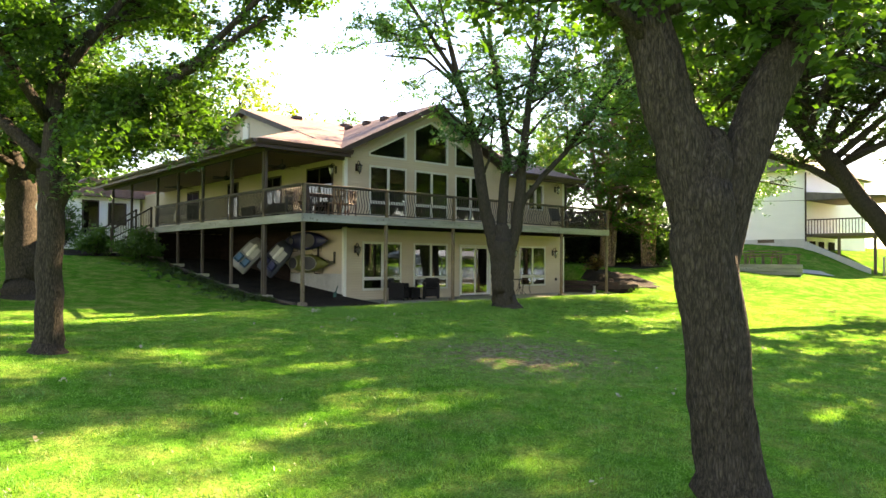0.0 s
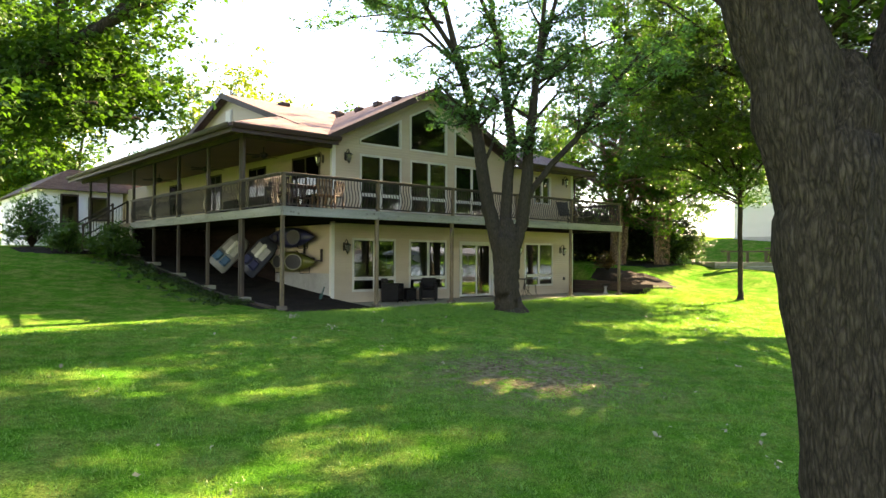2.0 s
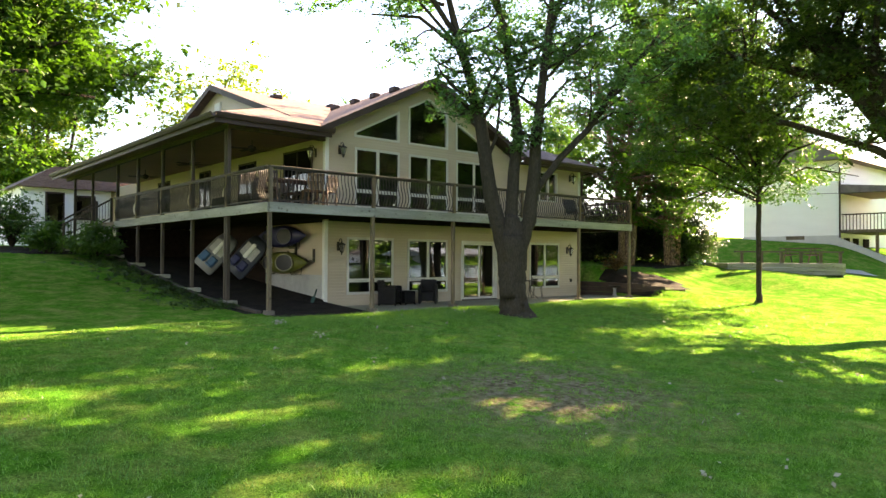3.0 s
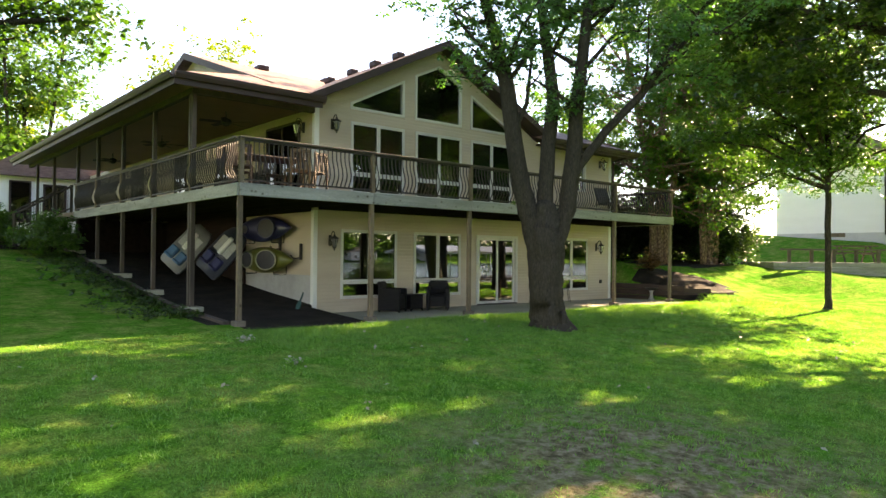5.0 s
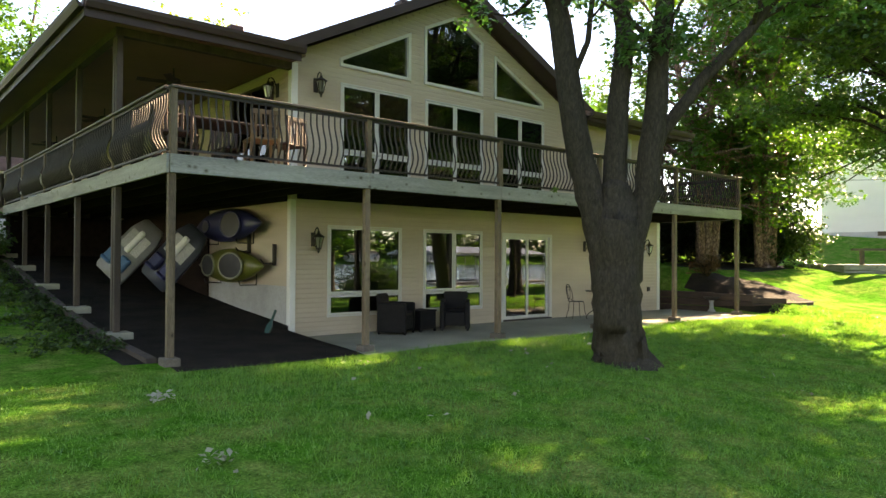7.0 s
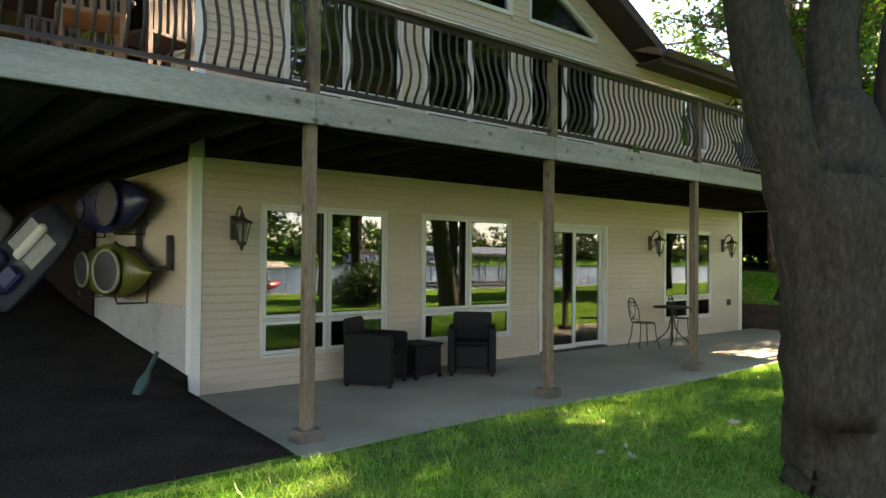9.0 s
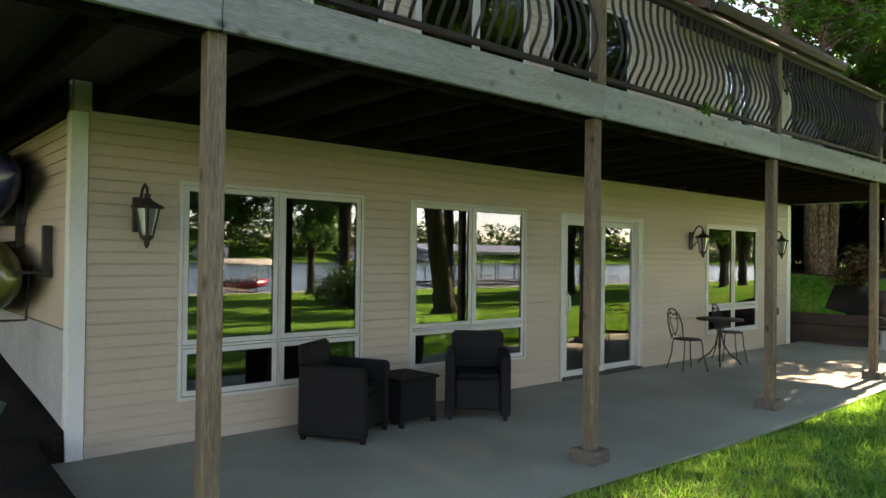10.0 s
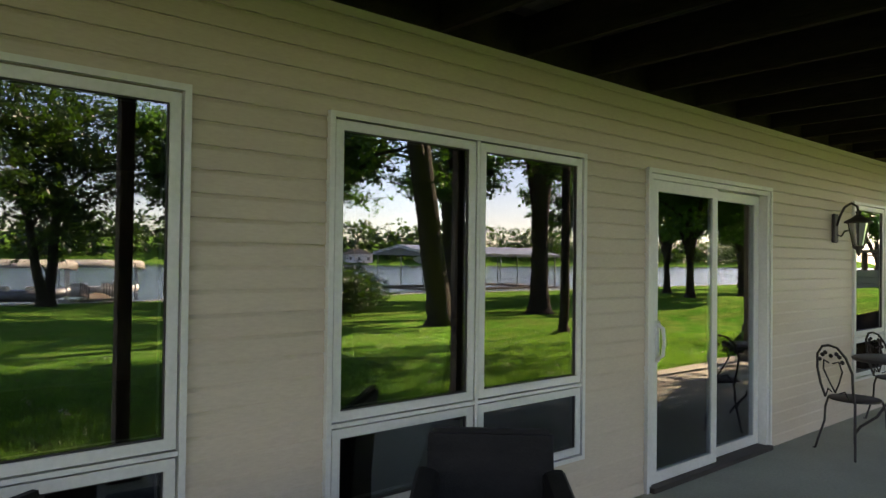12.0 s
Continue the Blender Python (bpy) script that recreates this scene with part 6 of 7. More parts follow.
for k in range(9):
    for sgn in (-1, 1):
        bm = boxed((-0.85, 0.85, -0.012, 0.012, -0.02, 0.02))
        bmesh.ops.rotate(bm, verts=bm.verts[:], cent=(0, 0, 0), matrix=Matrix.Rotation(sgn * math.pi / 4, 3, "Y"))
        part("lattice_slat", bm, WHITE, balc).location = (52.6 + 0.34 * k, 13.62 + 0.014 * sgn, 5.15)
fence = thing("picket_fence", "grey weathered picket fence by the neighbour's balcony", "fence")
for k in range(26):
    x, y = 50.4 + 0.05 * k, 13.3 - 0.17 * k
    part("picket", boxed((x - 0.02, x + 0.02, y - 0.06, y + 0.06, zg(x, y) - 0.1, zg(x, y) + 1.25)), FOUNDATION, fence)
bm = bmesh.new()
prism(bm, [(13.6, 5.9), (18.07, 5.9), (18.07, 6.5), (13.2, 6.0)], "x", 49.9, 56)
part("porch_roof", bm, HOUSE_ROOF, nb)
part("stair", boxed(*[(50.5, 51.8, 13.4 - 0.28 * k - 0.28, 13.4 - 0.28 * k, 3.1 - 0.2 * k, 3.2 - 0.2 * k) for k in range(12)]), GREY_WOOD, nb)

terrace = thing("low_terrace", "low weathered timber terrace with a rail and benches", "terrace", (36.1, 15.7, 0.4), 47.9)
for k in range(3):
    part("fascia_board", boxed((-0.1, 0.0, -3.0, 2.7, 0.42 + 0.19 * k, 0.59 + 0.19 * k)), FASCIA_WOOD, terrace)
part("deck_surface", boxed((0, 3.5, -3.0, 2.7, 0.9, 1.0)), FASCIA_WOOD, terrace)
for y in (-2.98, 2.6):
    part("skirt", boxed((0.02, 3.4, y, y + 0.08, 0.2, 0.9)), FASCIA_WOOD, terrace)
for y in np.arange(-2.9, 2.6, 0.96):
    part("post", boxed((0.0, 0.12, y, y + 0.12, 1.0, 1.52)), RAIL_WOOD, terrace)
part("rail", boxed((-0.04, 0.2, -2.95, 2.3, 1.52, 1.6)), RAIL_WOOD, terrace)
bm = bmesh.new()
rows = []
for k in range(13):
    x, y = 36.2 + 0.55 * k, 19.6 - 0.5 * k
    rows.append([bm.verts.new((x + a, y + a, zg(x + a, y + a) + 0.05)) for a in (0, 0.6, 1.2)])
for a, b in zip(rows, rows[1:]):
    for j in range(2):
        bm.faces.new((a[j], b[j], b[j + 1], a[j + 1]))
bmesh.ops.solidify(bm, geom=bm.faces[:], thickness=0.2)
single("concrete_path", bm, PALE, "pale concrete path behind the low terrace", "path", kind="structure")
picnic = thing("picnic_table", "dark timber picnic table on the low terrace", "picnic table", (37.9, 15.6, 1.4), 40)
part("tabletop", boxed((-0.4, 0.4, -0.9, 0.9, 0.72, 0.77)), PORCH_WOOD, picnic)
for x in (-0.75, 0.5):
    part("bench", boxed((x, x + 0.25, -0.9, 0.9, 0.42, 0.46)), PORCH_WOOD, picnic)
for y in (-0.6, 0.6):
    bm = bmesh.new()
    tube(bm, [(-0.7, y, 0), (-0.2, y, 0.72)], 0.04, 6), tube(bm, [(0.7, y, 0), (0.2, y, 0.72)], 0.04, 6), tube(bm, [(-0.7, y, 0.4), (0.7, y, 0.4)], 0.035, 6)
    part("leg_frame", bm, PORCH_WOOD, picnic)

# overhead wires across the side lots
bm = bmesh.new()
pts = [(44 + 0.6 * k, 30 - 1.6 * k, 6.4 - 0.10 * math.sin(k / 16 * math.pi) * 6) for k in range(17)]
tube(bm, pts, 0.02, 4)
wire = single("service_wire", bm, IRON, "thin dark overhead service wire", "wire")
bm = bmesh.new()
tube(bm, [(44, 30, zg(44, 30) - 0.2), (44, 30, 7.2)], 0.12, 8)
single("utility_pole", bm, PORCH_WOOD, "brown timber utility pole", "utility pole")

# ---- planter wall beside the patio ----
PLANTER = surf("dark_stained_timber", (0.03, 0.02, 0.015), (0.07, 0.045, 0.034), 2.0, (1, 1, 5), 0.85, 0.4, 30, vary=0.35)
planter = thing("planter_wall", "low dark timber retaining wall round a mulch bed", "planter wall")
path = [(25.72, 21.2), (25.72, 19.45), (25.78, 18.1), (26.0, 17.0), (26.5, 16.3), (27.4, 15.95)]
for n, (a, b) in enumerate(zip(path, path[1:])):
    for k in range(3):
        d = Vector((b[0] - a[0], b[1] - a[1], 0))
        m = pose((a[0] + b[0]) / 2, (a[1] + b[1]) / 2, 0, 0, 0, math.degrees(math.atan2(d.y, d.x)))
        h = (0.21, 0.21, 0.2, 0.17, 0.13)[n]
        ob = part("timber", boxed((-d.length / 2 - 0.03, d.length / 2 + 0.03, -0.07, 0.07, -0.05 + h * k, h * (k + 1) - 0.06), bevel=0.012), PLANTER, planter)
        ob.matrix_basis = m
bath = thing("birdbath", "small dark-bowled birdbath on a pale pedestal", "birdbath", (25.5, 18.0, 0))
part("pedestal", lathe(bmesh.new(), [(0.12, 0), (0.11, 0.04), (0.065, 0.09), (0.055, 0.25), (0.08, 0.35)], 14), FOUNDATION, bath, smooth=True)
part("bowl", lathe(bmesh.new(), [(0.08, 0.35), (0.18, 0.385), (0.24, 0.44), (0.23, 0.445), (0.17, 0.405), (0.02, 0.39)], 18), IRON, bath, smooth=True)


# ---- lanterns ----
def lantern(at, turn, label):
    t = thing("wall_lantern", label, "wall lantern", at, turn, "wall lanterns")
    bm = boxed((-0.05, 0.05, -0.03, 0, -0.14, 0.14), bevel=0.01)
    part("backplate", bm, IRON, t)
    bm = bmesh.new()
    arc = [(0, -0.03, 0.02), (0, -0.06, 0.12), (0, -0.1, 0.2), (0, -0.16, 0.235), (0, -0.21, 0.2), (0, -0.22, 0.14)]
    tube(bm, arc, 0.012, 7)
    tube(bm, [(0, -0.03, -0.06), (0, -0.07, -0.08), (0, -0.1, -0.03), (0, -0.15, -0.02)], 0.009, 6)
    part("bracket", bm, IRON, t, "curled iron bracket", True)
    part("cap", lathe(bmesh.new(), [(0.012, 0.16), (0.03, 0.15), (0.02, 0.13), (0.05, 0.1), (0.12, 0.06), (0.125, 0.045), (0.1, 0.04)], 12, (0, -0.22, 0)), IRON, t, smooth=True)
    bm = bmesh.new()
    for k in range(6):
        a = math.pi / 3 * k + 0.3
        tube(bm, [(0.098 * math.cos(a), -0.22 + 0.098 * math.sin(a), 0.045), (0.05 * math.cos(a), -0.22 + 0.05 * math.sin(a), -0.17)], 0.008, 5)
    part("cage", bm, IRON, t)
    part("glass", lathe(bmesh.new(), [(0.088, 0.04), (0.044, -0.165), (0.042, -0.165), (0.086, 0.04)], 6, (0, -0.22, 0)), LAMP_GLASS, t, "clear lantern glass")
    part("candle", lathe(bmesh.new(), [(0.015, -0.16), (0.015, -0.06), (0.012, -0.05)], 8, (0, -0.22, 0)), WHITE, t)
    part("finial", lathe(bmesh.new(), [(0.05, -0.165), (0.055, -0.185), (0.02, -0.215), (0.024, -0.235), (0.005, -0.27)], 10, (0, -0.22, 0)), IRON, t, smooth=True)
    return t


lamp = lantern((12.95, WY - 0.018, 1.89), 0, "black iron wall lantern on cream siding")
for x, z in ((21.39, 1.89), (24.2, 1.9), (12.98, 4.93), (24.37, 4.93)):
    copy_thing(lamp, pose(x, WY - 0.018, z))
copy_thing(lamp, pose(WX0 - 0.01, 20.05, 4.85, 0, 0, -90))


# ---- furniture on the patio ----
def armchair(at, turn):
    t = thing("wicker_armchair", "black resin wicker armchair on the patio", "armchair", at, turn, "patio armchairs")
    part("seat", boxed((-0.22, 0.22, -0.3, 0.24, 0.1, 0.4), bevel=0.02), WICKER, t)
    part("cushion", boxed((-0.215, 0.215, -0.29, 0.2, 0.4, 0.45), bevel=0.02), WICKER, t)
    for x in (-0.32, 0.22):
        bm = bmesh.new()
        prism(bm, [(-0.31, 0.04), (0.3, 0.04), (0.3, 0.645), (-0.29, 0.63), (-0.31, 0.6)], "x", x, x + 0.1)
        bmesh.ops.bevel(bm, geom=bm.edges[:], offset=0.015, segments=1, affect="EDGES")
        part("arm", bm, WICKER, t)
    bm = bmesh.new()
    prism(bm, [(0.2, 0.36), (0.28, 0.81), (0.345, 0.81), (0.3, 0.1), (0.24, 0.1)], "x", -0.27, 0.27)
    bmesh.ops.bevel(bm, geom=bm.edges[:], offset=0.02, segments=2, affect="EDGES")
    part("backrest", bm, WICKER, t)
    for x in (-0.29, 0.25):
        for y in (-0.3, 0.25):
            part("leg", boxed((x, x + 0.04, y, y + 0.04, 0, 0.06)), WICKER, t)
    return t


chair = armchair((14.56, 18.9, 0.0), 34)
copy_thing(chair, pose(16.06, 18.77, 0.0, 0, 0, -43))
cube = thing("side_table", "black wicker cube table between the armchairs", "side table", (15.28, 18.99, 0.0), 5)
part("body", boxed((-0.23, 0.23, -0.23, 0.23, 0.05, 0.42), bevel=0.012), WICKER, cube)
part("tabletop", boxed((-0.25, 0.25, -0.25, 0.25, 0.42, 0.45), bevel=0.008), WICKER, cube)
for x in (-0.23, 0.19):
    for y in (-0.23, 0.19):
        part("leg", boxed((x, x + 0.04, y, y + 0.04, 0, 0.05)), WICKER, cube)


def bistro_chair(at, turn):
    """Wrought iron; it faces -y."""
    t = thing("bistro_chair", "dark wrought iron bistro chair with a scrolled back", "chair", at, turn, "bistro chairs")
    bm = lathe(bmesh.new(), [(0.02, 0.45), (0.19, 0.452), (0.2, 0.444), (0.19, 0.436), (0.02, 0.44)], 22)
    part("seat", bm, IRON, t, smooth=True)
    for x, y in ((-0.14, -0.13), (0.14, -0.13), (-0.14, 0.13), (0.14, 0.13)):
        bm = bmesh.new()
        tube(bm, [(x, y, 0.44), (x * 1.12, y * 1.12, 0.36), (x * 1.15, y * 1.15, 0.24), (x * 1.4, y * 1.4, 0.08), (x * 1.5, y * 1.5, 0.008), (x * 1.6, y * 1.6, 0.006)], 0.009, 6)
        part("leg", bm, IRON, t, smooth=True)
    bm = bmesh.new()
    pts = [(-0.15, 0.15, 0.44), (-0.17, 0.18, 0.55), (-0.185, 0.2, 0.68), (-0.15, 0.23, 0.8), (-0.08, 0.245, 0.87), (0, 0.25, 0.885), (0.08, 0.245, 0.87), (0.15, 0.23, 0.8), (0.185, 0.2, 0.68), (0.17, 0.18, 0.55), (0.15, 0.15, 0.44)]
    tube(bm, pts, 0.01, 6)
    part("back_frame", bm, IRON, t, smooth=True)
    bm = bmesh.new()
    for s in (-1, 1):
        tube(bm, [(0, 0.19, 0.5), (s * 0.05, 0.2, 0.58), (s * 0.1, 0.215, 0.68), (s * 0.08, 0.23, 0.76), (s * 0.02, 0.235, 0.74)], 0.007, 5)
        tube(bm, [(s * 0.12, 0.17, 0.46), (s * 0.09, 0.18, 0.52), (s * 0.04, 0.185, 0.5)], 0.006, 5)
        for cx, cz in ((0.06, 0.82), (0.12, 0.76), (0.0, 0.8), (0.09, 0.8)):
            bmesh.ops.create_icosphere(bm, subdivisions=1, radius=0.022, matrix=Matrix.Translation((s * cx, 0.235, cz)) @ Matrix.Diagonal((1.2, 0.35, 0.9, 1)))
    part("scrollwork", bm, IRON, t, "iron leaf scrollwork", True)
    return t


bc = bistro_chair((20.42, 18.96, 0), 62)
copy_thing(bc, pose(21.92, 19.08, 0, 0, 0, 48))
bt = thing("bistro_table", "round wrought iron bistro table", "table", (21.3, 18.93, 0))
part("tabletop", lathe(bmesh.new(), [(0.02, 0.7), (0.33, 0.705), (0.345, 0.695), (0.335, 0.675), (0.02, 0.685)], 28), IRON, bt, smooth=True)
bm = bmesh.new()
tube(bm, [(0, 0, 0.69), (0, 0, 0.25)], 0.022, 8)
part("stem", bm, IRON, bt, smooth=True)
for k in range(4):
    a = math.pi / 2 * k + 0.5
    c, s = math.cos(a), math.sin(a)
    bm = bmesh.new()
    tube(bm, [(0.02 * c, 0.02 * s, 0.5), (0.06 * c, 0.06 * s, 0.3), (0.14 * c, 0.14 * s, 0.17), (0.27 * c, 0.27 * s, 0.07), (0.31 * c, 0.31 * s, 0.008)], 0.012, 6)
    part("leg", bm, IRON, bt, smooth=True)

# ---- boats stored under the deck ----
KAYAK_BLUE = surf("navy_kayak_plastic", (0.014, 0.016, 0.06), (0.024, 0.028, 0.1), 1.0, rough=0.4, bump=0.05, vary=0.15)
RIM = surf("pale_cockpit_coaming", (0.24, 0.25, 0.17), (0.36, 0.37, 0.27), 2.0, rough=0.5, bump=0.1, vary=0.2)
KAYAK_LIME = surf("lime_kayak_plastic", (0.07, 0.08, 0.012), (0.14, 0.15, 0.02), 1.0, rough=0.4, bump=0.05, vary=0.2)
BLACK = surf("black_plastic", (0.012, 0.012, 0.013), (0.03, 0.03, 0.032), 3.0, rough=0.5, bump=0.1, vary=0.2)
PEDAL_BLUE = surf("blue_boat_seats", (0.025, 0.08, 0.16), (0.045, 0.13, 0.24), 1.0, rough=0.45, bump=0.05, vary=0.15)
# white plastic darkened: the under-deck shade is put into its colour
PEDAL_WHITE = surf("shaded_white_plastic", (0.15, 0.15, 0.145), (0.24, 0.24, 0.235), 1.0, rough=0.5, bump=0.05, vary=0.15)
TEAL = surf("dull_teal_plastic", (0.012, 0.05, 0.045), (0.025, 0.085, 0.075), 1.0, rough=0.5, bump=0.05, vary=0.15)


def kayak(label, at, length, wide, material, rim, cockpits):
    """A sit-in kayak hung on its side against the wall, its cockpit facing out (-x)."""
    t = thing("kayak", label, "kayak", at, 0, "kayaks")
    bm, rings, n = bmesh.new(), [], 13
    for i in range(n):
        f = -1 + 2 * i / (n - 1)
        w = max(0.02, (1 - abs(f) ** 2.2)) * wide / 2
        h = 0.2 * max(0.1, 1 - abs(f) ** 3)
        rings.append([bm.verts.new((-h * math.sin(a) * (0.8 if math.sin(a) > 0 else 1), f * length / 2, w * math.cos(a))) for a in [2 * math.pi * k / 14 for k in range(14)]])
    for a, b in zip(rings, rings[1:]):
        for k in range(14):
            bm.faces.new((a[k], a[(k + 1) % 14], b[(k + 1) % 14], b[k]))
    bm.faces.new(rings[0][::-1]), bm.faces.new(rings[-1])
    bmesh.ops.recalc_face_normals(bm, faces=bm.faces[:])
    part("hull", bm, material, t, "moulded plastic hull", True)
    for y, r in cockpits:
        bm = bmesh.new()
        ring = [(-0.165, y + r * math.cos(a), 0.265 * min(1, r / 0.4) * wide / 0.7 * math.sin(a)) for a in [2 * math.pi * k / 20 for k in range(21)]]
        tube(bm, ring, 0.022, 6, False)
        part("cockpit_rim", bm, rim, t, smooth=True)
        bm = bmesh.new()
        vs = [bm.verts.new((-0.155, p[1], p[2])) for p in ring[:-1]]
        top = [bm.verts.new((-0.168, p[1], p[2])) for p in ring[:-1]]
        bm.faces.new(vs), bm.faces.new(top[::-1])
        for k in range(20):
            bm.faces.new((vs[k], top[k], top[(k + 1) % 20], vs[(k + 1) % 20]))
        part("cockpit", bm, BLACK, t)
    for y in (-0.9, 0.9):
        bm = bmesh.new()
        tube(bm, [(0.22, y, 0.1), (0.2, y, -wide / 2 - 0.03), (-0.15, y, -wide / 2 - 0.03), (-0.18, y, -wide / 2 + 0.06)], 0.015, 6)
        part("wall_hook", bm, IRON, t)
    return t


kayak("navy blue kayak hung on the side wall", (12.22, 21.9, 2.22), 3.4, 0.72, KAYAK_BLUE, KAYAK_BLUE, ((-0.55, 0.5), (0.75, 0.2)))
kayak("lime and black kayak hung on the side wall", (12.22, 21.75, 1.36), 3.3, 0.72, KAYAK_LIME, RIM, ((-0.42, 0.58), (0.75, 0.34)))


PEDAL_DARK = surf("dark_slate_plastic", (0.025, 0.03, 0.045), (0.06, 0.068, 0.09), 1.5, rough=0.45, bump=0.1, vary=0.25)


def pedal_boat(at, turn, lean, seat, hull, label):
    t = thing("pedal_boat", label, "pedal boat", at, 0, "pedal boats")
    t.matrix_basis = pose(*at, 0, 0, turn) @ pose(0, 0, 0, lean, 0, 0) @ pose(0, 0, 0, 0, 38, 0) @ Matrix.Diagonal((0.62, 0.62, 0.72, 1))
    bm = bmesh.new()
    prism(bm, [(-0.62, 0.0), (0.62, 0.0), (0.68, 0.25), (0.66, 1.6), (0.45, 2.05), (-0.45, 2.05), (-0.66, 1.6), (-0.68, 0.25)], "y", -0.14, 0.14)
    bmesh.ops.bevel(bm, geom=bm.edges[:], offset=0.06, segments=2, affect="EDGES")
    part("hull", bm, hull, t, "moulded plastic hull", True)
    for x in (-0.52, 0.08):
        part("seat", boxed((x, x + 0.44, -0.34, -0.12, 0.35, 0.8), (x, x + 0.44, -0.42, -0.14, 0.3, 0.42), bevel=0.05), seat, t, "blue moulded seat")
    part("footwell", boxed((-0.5, 0.5, -0.16, -0.13, 0.95, 1.6), bevel=0.01), FOUNDATION, t)
    part("drum", boxed((-0.12, 0.12, -0.28, -0.13, 0.9, 1.7), bevel=0.05), BOAT_WHITE, t)
    return t


pedal_boat((10.35, 23.9, zg(10.35, 23.9) + 0.42), -48, -20, PEDAL_BLUE, PEDAL_WHITE, "white pedal boat with blue seats leaning under the deck")
pedal_boat((11.0, 22.9, zg(11.0, 22.9) + 0.42), -52, -16, KAYAK_BLUE, PEDAL_DARK, "dark slate pedal boat leaning under the deck")
for y, z in ((20.05, 1.38), (21.2, 1.62)):
    bm = boxed((12.38, 12.455, y - 0.025, y + 0.025, z, z + 0.42), bevel=0.006)
    tube(bm, [(12.4, y, z + 0.05), (12.2, y, z + 0.03), (12.12, y, z + 0.12)], 0.016, 6)
    single("boat_hanger", bm, IRON, "black iron hanger bracket on the side wall", "bracket", "boat hangers")
bm = bmesh.new()
prism(bm, [(-0.09, 0), (0.09, 0), (0.12, 0.35), (0.03, 0.6), (0.025, 1.1), (-0.025, 1.1), (-0.03, 0.6), (-0.12, 0.35)], "y", -0.02, 0.02)
ob = single("teal_board", bm, TEAL, "teal plastic paddle lying on the mulch slope", "paddle")
ob.matrix_basis = pose(11.75, 19.0, zg(11.75, 19.0) - 0.02, -35, 0, -60) @ Matrix.Diagonal((0.5, 1, 0.45, 1))


# ---- deck furniture ----
DARK_TEAK = surf("dark_red_brown_wicker", (0.03, 0.015, 0.011), (0.07, 0.034, 0.024), 3.0, (4, 4, 4), 0.6, 0.5, 60, vary=0.4)
CHAIR_WOOD = surf("golden_brown_teak", (0.12, 0.068, 0.028), (0.22, 0.135, 0.055), 2.0, (4, 4, 1), 0.6, 0.3, 30, vary=0.3)


def slat_chair(at, turn, wood, label):
    t = thing("deck_chair", label, "chair", at, turn, "deck dining chairs")
    part("seat", boxed((-0.24, 0.24, -0.24, 0.24, 0.42, 0.46), bevel=0.01), wood, t)
    for x, y, h in ((-0.23, -0.23, 0.44), (0.19, -0.23, 0.44), (-0.23, 0.2, 0.86), (0.19, 0.2, 0.86)):
        part("leg", boxed((x, x + 0.04, y, y + 0.04, 0, h)), wood, t)
    part("top_bar", boxed((-0.23, 0.23, 0.2, 0.24, 0.82, 0.89)), wood, t)
    for k in range(5):
        part("slat", boxed((-0.17 + 0.075 * k, -0.13 + 0.075 * k, 0.21, 0.23, 0.46, 0.82)), wood, t)
    return t


slat_chair((10.95, 17.62, FT + 0.002), 170, CHAIR_WOOD, "golden-brown slatted timber chair on the deck")
sc = slat_chair((9.75, 17.85, FT + 0.002), 150, DARK_TEAK, "dark red-brown slatted chair at the deck table")
for x, y, r in ((11.5, 17.85, 200), (10.1, 18.9, 20), (11.0, 18.95, 0)):
    copy_thing(sc, pose(x, y, FT + 0.002, 0, 0, r))
dt = thing("dining_table", "dark outdoor dining table on the deck", "table", (10.45, 18.25, FT + 0.002))
part("tabletop", boxed((-0.9, 0.9, -0.42, 0.42, 0.7, 0.74), bevel=0.01), DARK_TEAK, dt)
for x in (-0.85, 0.79):
    for y in (-0.38, 0.32):
        part("leg", boxed((x, x + 0.06, y, y + 0.06, 0, 0.7)), BLACK, dt)
for x, y, r in ((22.9, 18.0, -10), (24.2, 18.2, 30)):
    t = thing("lounge_chair", "dark metal sling chair on the deck", "chair", (x, y, FT + 0.002), r, "deck lounge chairs")
    part("sling", prism(bmesh.new(), [(-0.3, 0.4), (0.2, 0.36), (0.42, 0.95), (0.39, 0.96), (0.18, 0.4), (-0.3, 0.43)], "x", -0.26, 0.26), BLACK, t)
    for s in (-0.29, 0.29):
        bm = bmesh.new()
        tube(bm, [(s, -0.32, 0.0), (s, -0.32, 0.58), (s, 0.28, 0.6), (s, 0.42, 0.98)], 0.015, 6), tube(bm, [(s, 0.3, 0.0), (s, 0.24, 0.6)], 0.015, 6)
        part("side_frame", bm, IRON, t)
for y, r in ((21.5, 80), (23.6, 95), (26.2, 85)):
    t = thing("porch_sofa", "dark wicker porch sofa with low cushions", "sofa", (11.6, y, FT + 0.002), r - 180, "porch seats")
    part("base", boxed((-0.7, 0.7, -0.38, 0.38, 0.05, 0.4), bevel=0.03), WICKER, t)
    part("backrest", boxed((-0.7, 0.7, 0.25, 0.4, 0.4, 0.85), bevel=0.04), WICKER, t)


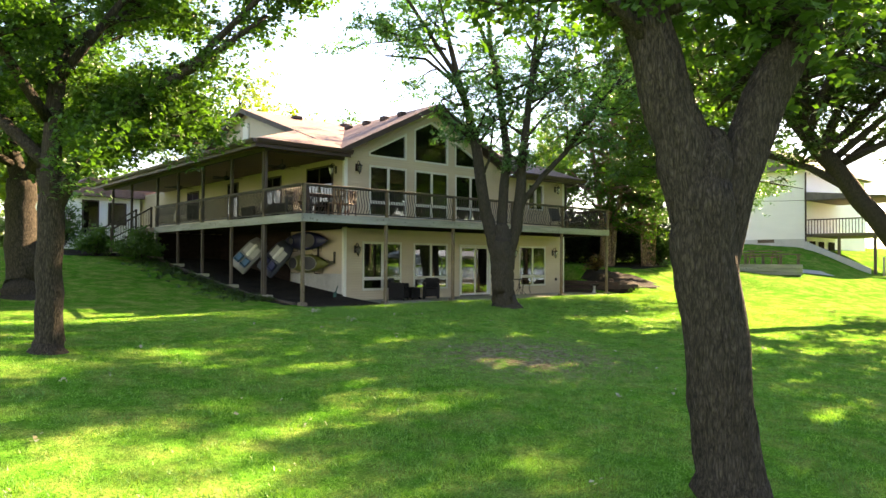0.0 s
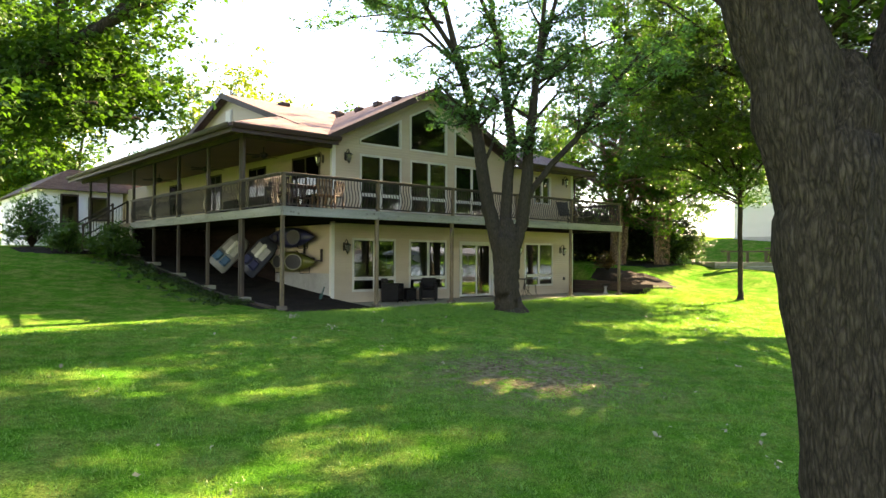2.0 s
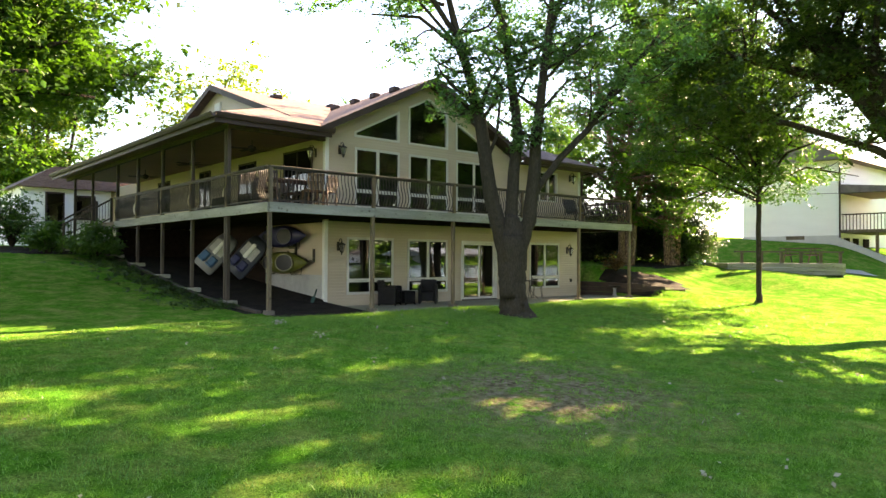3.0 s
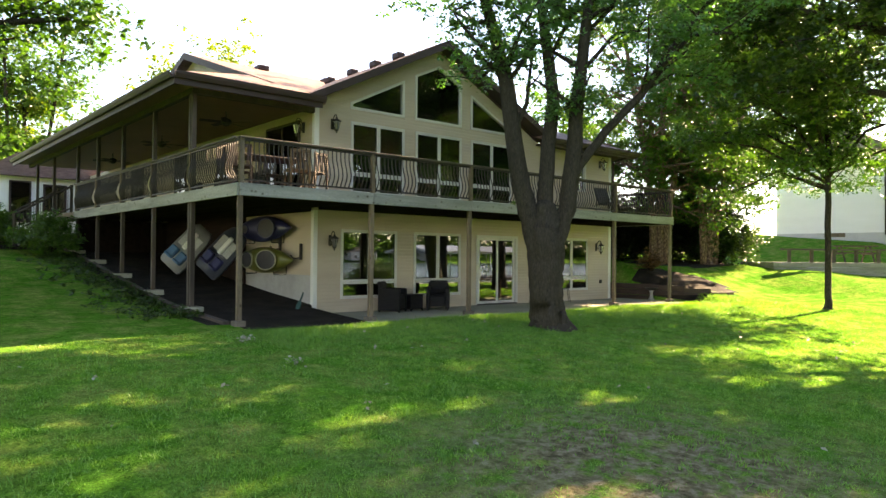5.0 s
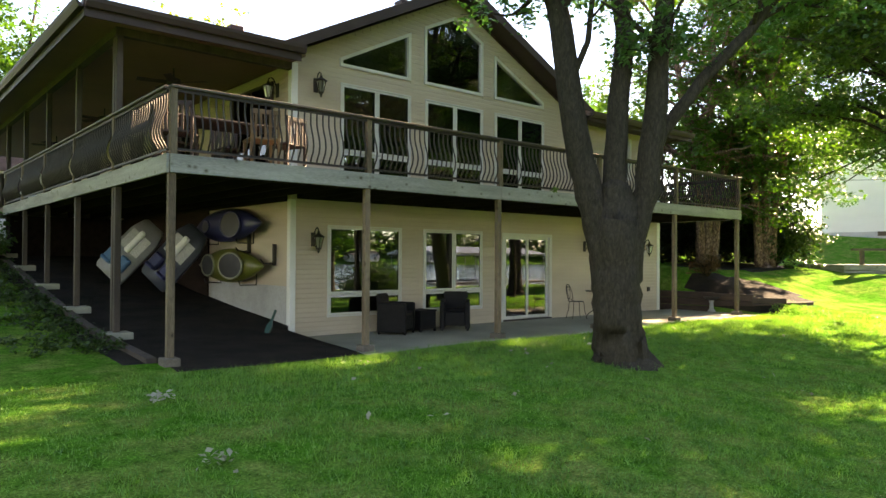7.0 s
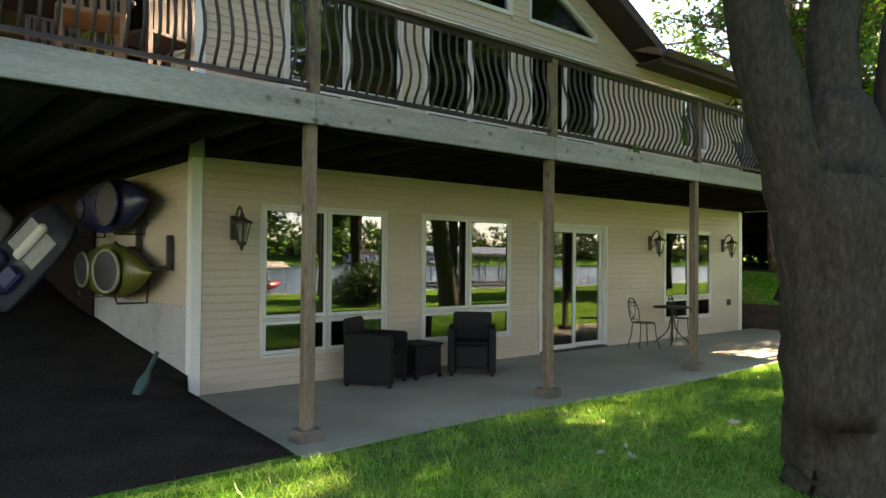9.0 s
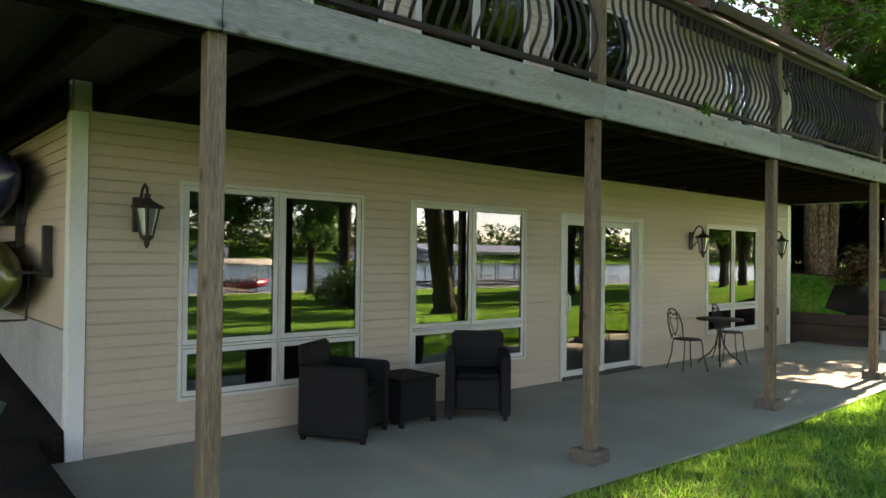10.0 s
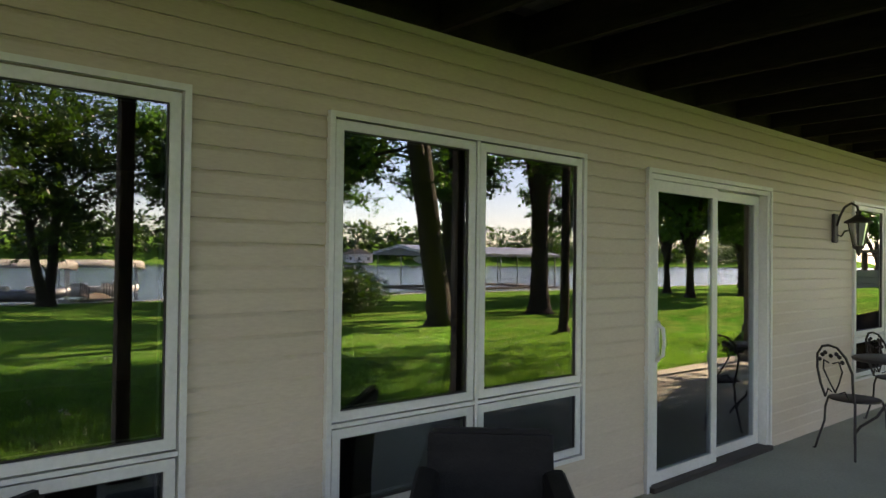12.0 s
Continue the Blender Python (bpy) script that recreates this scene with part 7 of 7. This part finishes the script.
def fan(at):
    t = thing("ceiling_fan", "dark bronze ceiling fan under the porch", "ceiling fan", at, 25, "ceiling fans")
    bm = bmesh.new()
    tube(bm, [(0, 0, 0.28), (0, 0, 0.05)], 0.015, 8)
    part("rod", bm, IRON, t)
    part("motor", lathe(bmesh.new(), [(0.04, 0.1), (0.13, 0.06), (0.14, 0.0), (0.1, -0.06), (0.05, -0.1)], 14), IRON, t, smooth=True)
    for k in range(5):
        a = 2 * math.pi / 5 * k
        ob = part("blade", boxed((0.12, 0.66, -0.07, 0.07, -0.008, 0.004), bevel=0.003), GUTTER, t)
        ob.matrix_basis = pose(0, 0, 0.0, 0, 0, math.degrees(a)) @ pose(0, 0, 0, 12, 0, 0)
    return t


f0 = fan((10.75, 21.0, EAVE_Z - 0.55))
copy_thing(f0, pose(10.75, 25.8, EAVE_Z - 0.55, 0, 0, 50))
copy_thing(f0, pose(10.75, 31.0, EAVE_Z - 0.55, 0, 0, 10))

# low weeds that grow over the edging beside the deck
rnd = np.random.default_rng(87)
weeds = [(9.15 - abs(rnd.normal(0, 0.75)), y, 0.0) for y in np.arange(18.2, 29.5, 0.03)]
weeds = [(x, y, zg(x, y) + rnd.uniform(0.01, 0.07)) for x, y, _ in weeds]
tagged(new("weeds", leaf_cloud(weeds, 12000, 0.06, 0.05, rnd, "weeds", LEAF_DARK)), "low dark weeds along the edge of the deck", "weeds", kind="stuff")

# pale dry leaves lying on the lawn, singly and in two small heaps
rnd = np.random.default_rng(93)
DRY_LEAF = leaf_mat("pale_dry_leaves", (0.2, 0.19, 0.13), (0.46, 0.45, 0.36), (1.0, 0.95, 0.8))
litter = [(x, y) for x, y in zip(rnd.uniform(-1, 20, 110), rnd.uniform(1, 16, 110))]
litter += [(8.5 + rnd.normal(0, 0.07), 14.9 + rnd.normal(0, 0.07)) for _ in range(16)] + [(8.2 + rnd.normal(0, 0.06), 12.6 + rnd.normal(0, 0.06)) for _ in range(10)]
litter = [(x, y, zg(x, y) + 0.055) for x, y in litter]
tagged(new("fallen_leaves", leaf_cloud(litter, len(litter) * 2, 0.012, 0.06, rnd, "fallen_leaves", DRY_LEAF, 0.3, 1)), "pale dry leaves scattered on the lawn", "leaves", kind="stuff")
sprig = [(17.15 + rnd.normal(0, 0.07), DY - 0.04, FT + rnd.uniform(0.02, 0.1)) for _ in range(14)]
tagged(new("creeper_sprig", leaf_cloud(sprig, 90, 0.02, 0.04, rnd, "creeper_sprig", LEAF_SUNNY)), "fresh green creeper sprig over the deck edge", "plant")

# ---- grass blades near the way ----
rnd = np.random.default_rng(91)
N = 1000000
px, py = rnd.uniform(-4, 27, N), rnd.uniform(0.0, 16.5, N)
near = 1 / (1 + ((px - (py * 0.85 + 3.5)) / 7.0) ** 2)
tuft = np.sin(px * 7.1 + 2.2 * np.sin(py * 3.1)) * np.sin(py * 6.3 + 1.9 * np.sin(px * 2.7 + 1)) + 0.6 * np.sin(px * 17 + 3 * np.sin(py * 9)) * np.sin(py * 15 + 2)
keep = rnd.uniform(0, 1, N) < near * np.clip(0.72 + 0.42 * tuft, 0.1, 1.2)
worn = np.sqrt(((px - 8.9) * 0.72) ** 2 + ((py - 7.3) * 0.8) ** 2)
keep &= rnd.uniform(0, 1, N) < np.clip((worn - 0.5) / 1.5, 0.07, 1) + 0.3 * (tuft > 0.7)
px, py = px[keep], py[keep]
pz = height(px, py)
n = len(px)
a, h, w = rnd.uniform(0, 2 * np.pi, n), rnd.uniform(0.022, 0.055, n) * (1 + 0.35 * np.sin(px * 2.9 + 2 * np.sin(py * 1.7)) * np.sin(py * 3.3 + px) + 0.3 * tuft[keep]), rnd.uniform(0.004, 0.009, n)
lean = rnd.normal(0, 0.028, (n, 2))
base = np.stack([px, py, pz - 0.01], 1)
off = np.stack([np.cos(a) * w, np.sin(a) * w, 0 * a], 1)
tip = base + np.stack([lean[:, 0], lean[:, 1], h], 1)
vv = np.stack([base - off, base + off, tip], 1).reshape(-1, 3)
me = bpy.data.meshes.new("grass_blades")
me.vertices.add(len(vv))
me.vertices.foreach_set("co", vv.ravel())
me.loops.add(3 * n)
me.loops.foreach_set("vertex_index", np.arange(3 * n))
me.polygons.add(n)
me.polygons.foreach_set("loop_start", np.arange(n) * 3)
me.update(calc_edges=True)
me.materials.append(GRASS)
tagged(new("grass_blades", me), "short blades of mown green grass", "grass", kind="stuff")

# longer tufts along the patio's edge and through the lawn before it
n = 26000
px, py = rnd.uniform(8.5, 27, n), 16.5 - np.abs(rnd.normal(0, 1.9, n))
px, py = px + 0.12 * np.round(rnd.normal(0, 1, n)), py
pz = height(px, py)
a, h, w = rnd.uniform(0, 2 * np.pi, n), rnd.uniform(0.06, 0.12, n), rnd.uniform(0.003, 0.007, n)
lean = rnd.normal(0, 0.045, (n, 2))
base = np.stack([px, py, pz - 0.01], 1)
off = np.stack([np.cos(a) * w, np.sin(a) * w, 0 * a], 1)
vv = np.stack([base - off, base + off, base + np.stack([lean[:, 0], lean[:, 1], h], 1)], 1).reshape(-1, 3)
me = bpy.data.meshes.new("grass_tufts")
me.from_pydata(vv.tolist(), [], np.arange(3 * n).reshape(-1, 3).tolist())
me.materials.append(GRASS)
tagged(new("grass_tufts", me), "ragged longer grass along the patio edge", "grass", kind="stuff")

# dark sheets added under the porch to keep its deep end dark
part("skirting", boxed((WX0 - 0.065, WX0 - 0.035, 23.4, 43.9, -0.1, FB)), DARK_WOOD, side, "dark sheet added over the siding to deepen the dark under the porch")
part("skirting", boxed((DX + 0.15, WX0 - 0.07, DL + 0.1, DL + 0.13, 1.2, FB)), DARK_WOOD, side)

# ---- clapboards, last ----
courses.sort(key=lambda c: c[2])
for a, b, z in courses[:300]:
    part("siding_board", board(a, b, z, COURSE), SIDING, front)
rest = bmesh.new()
for a, b, z in courses[300:]:
    one = board(a, b, z, COURSE)
    tmp = bpy.data.meshes.new("tmp")
    one.to_mesh(tmp)
    one.free()
    rest.from_mesh(tmp)
    bpy.data.meshes.remove(tmp)
tagged(part("upper_siding", rest, SIDING, front), kind="stuff")
# side wall courses
bm = bmesh.new()
z = 1.0
while z < side_top:
    prism(bm, [(WX0 + 0.002, z), (WX0 - 0.018, z), (WX0 - 0.004, z + COURSE), (WX0 + 0.002, z + COURSE)], "y", WY + 0.1, 43.9)
    z += COURSE
tagged(part("side_siding", bm, SIDING, side), kind="stuff")
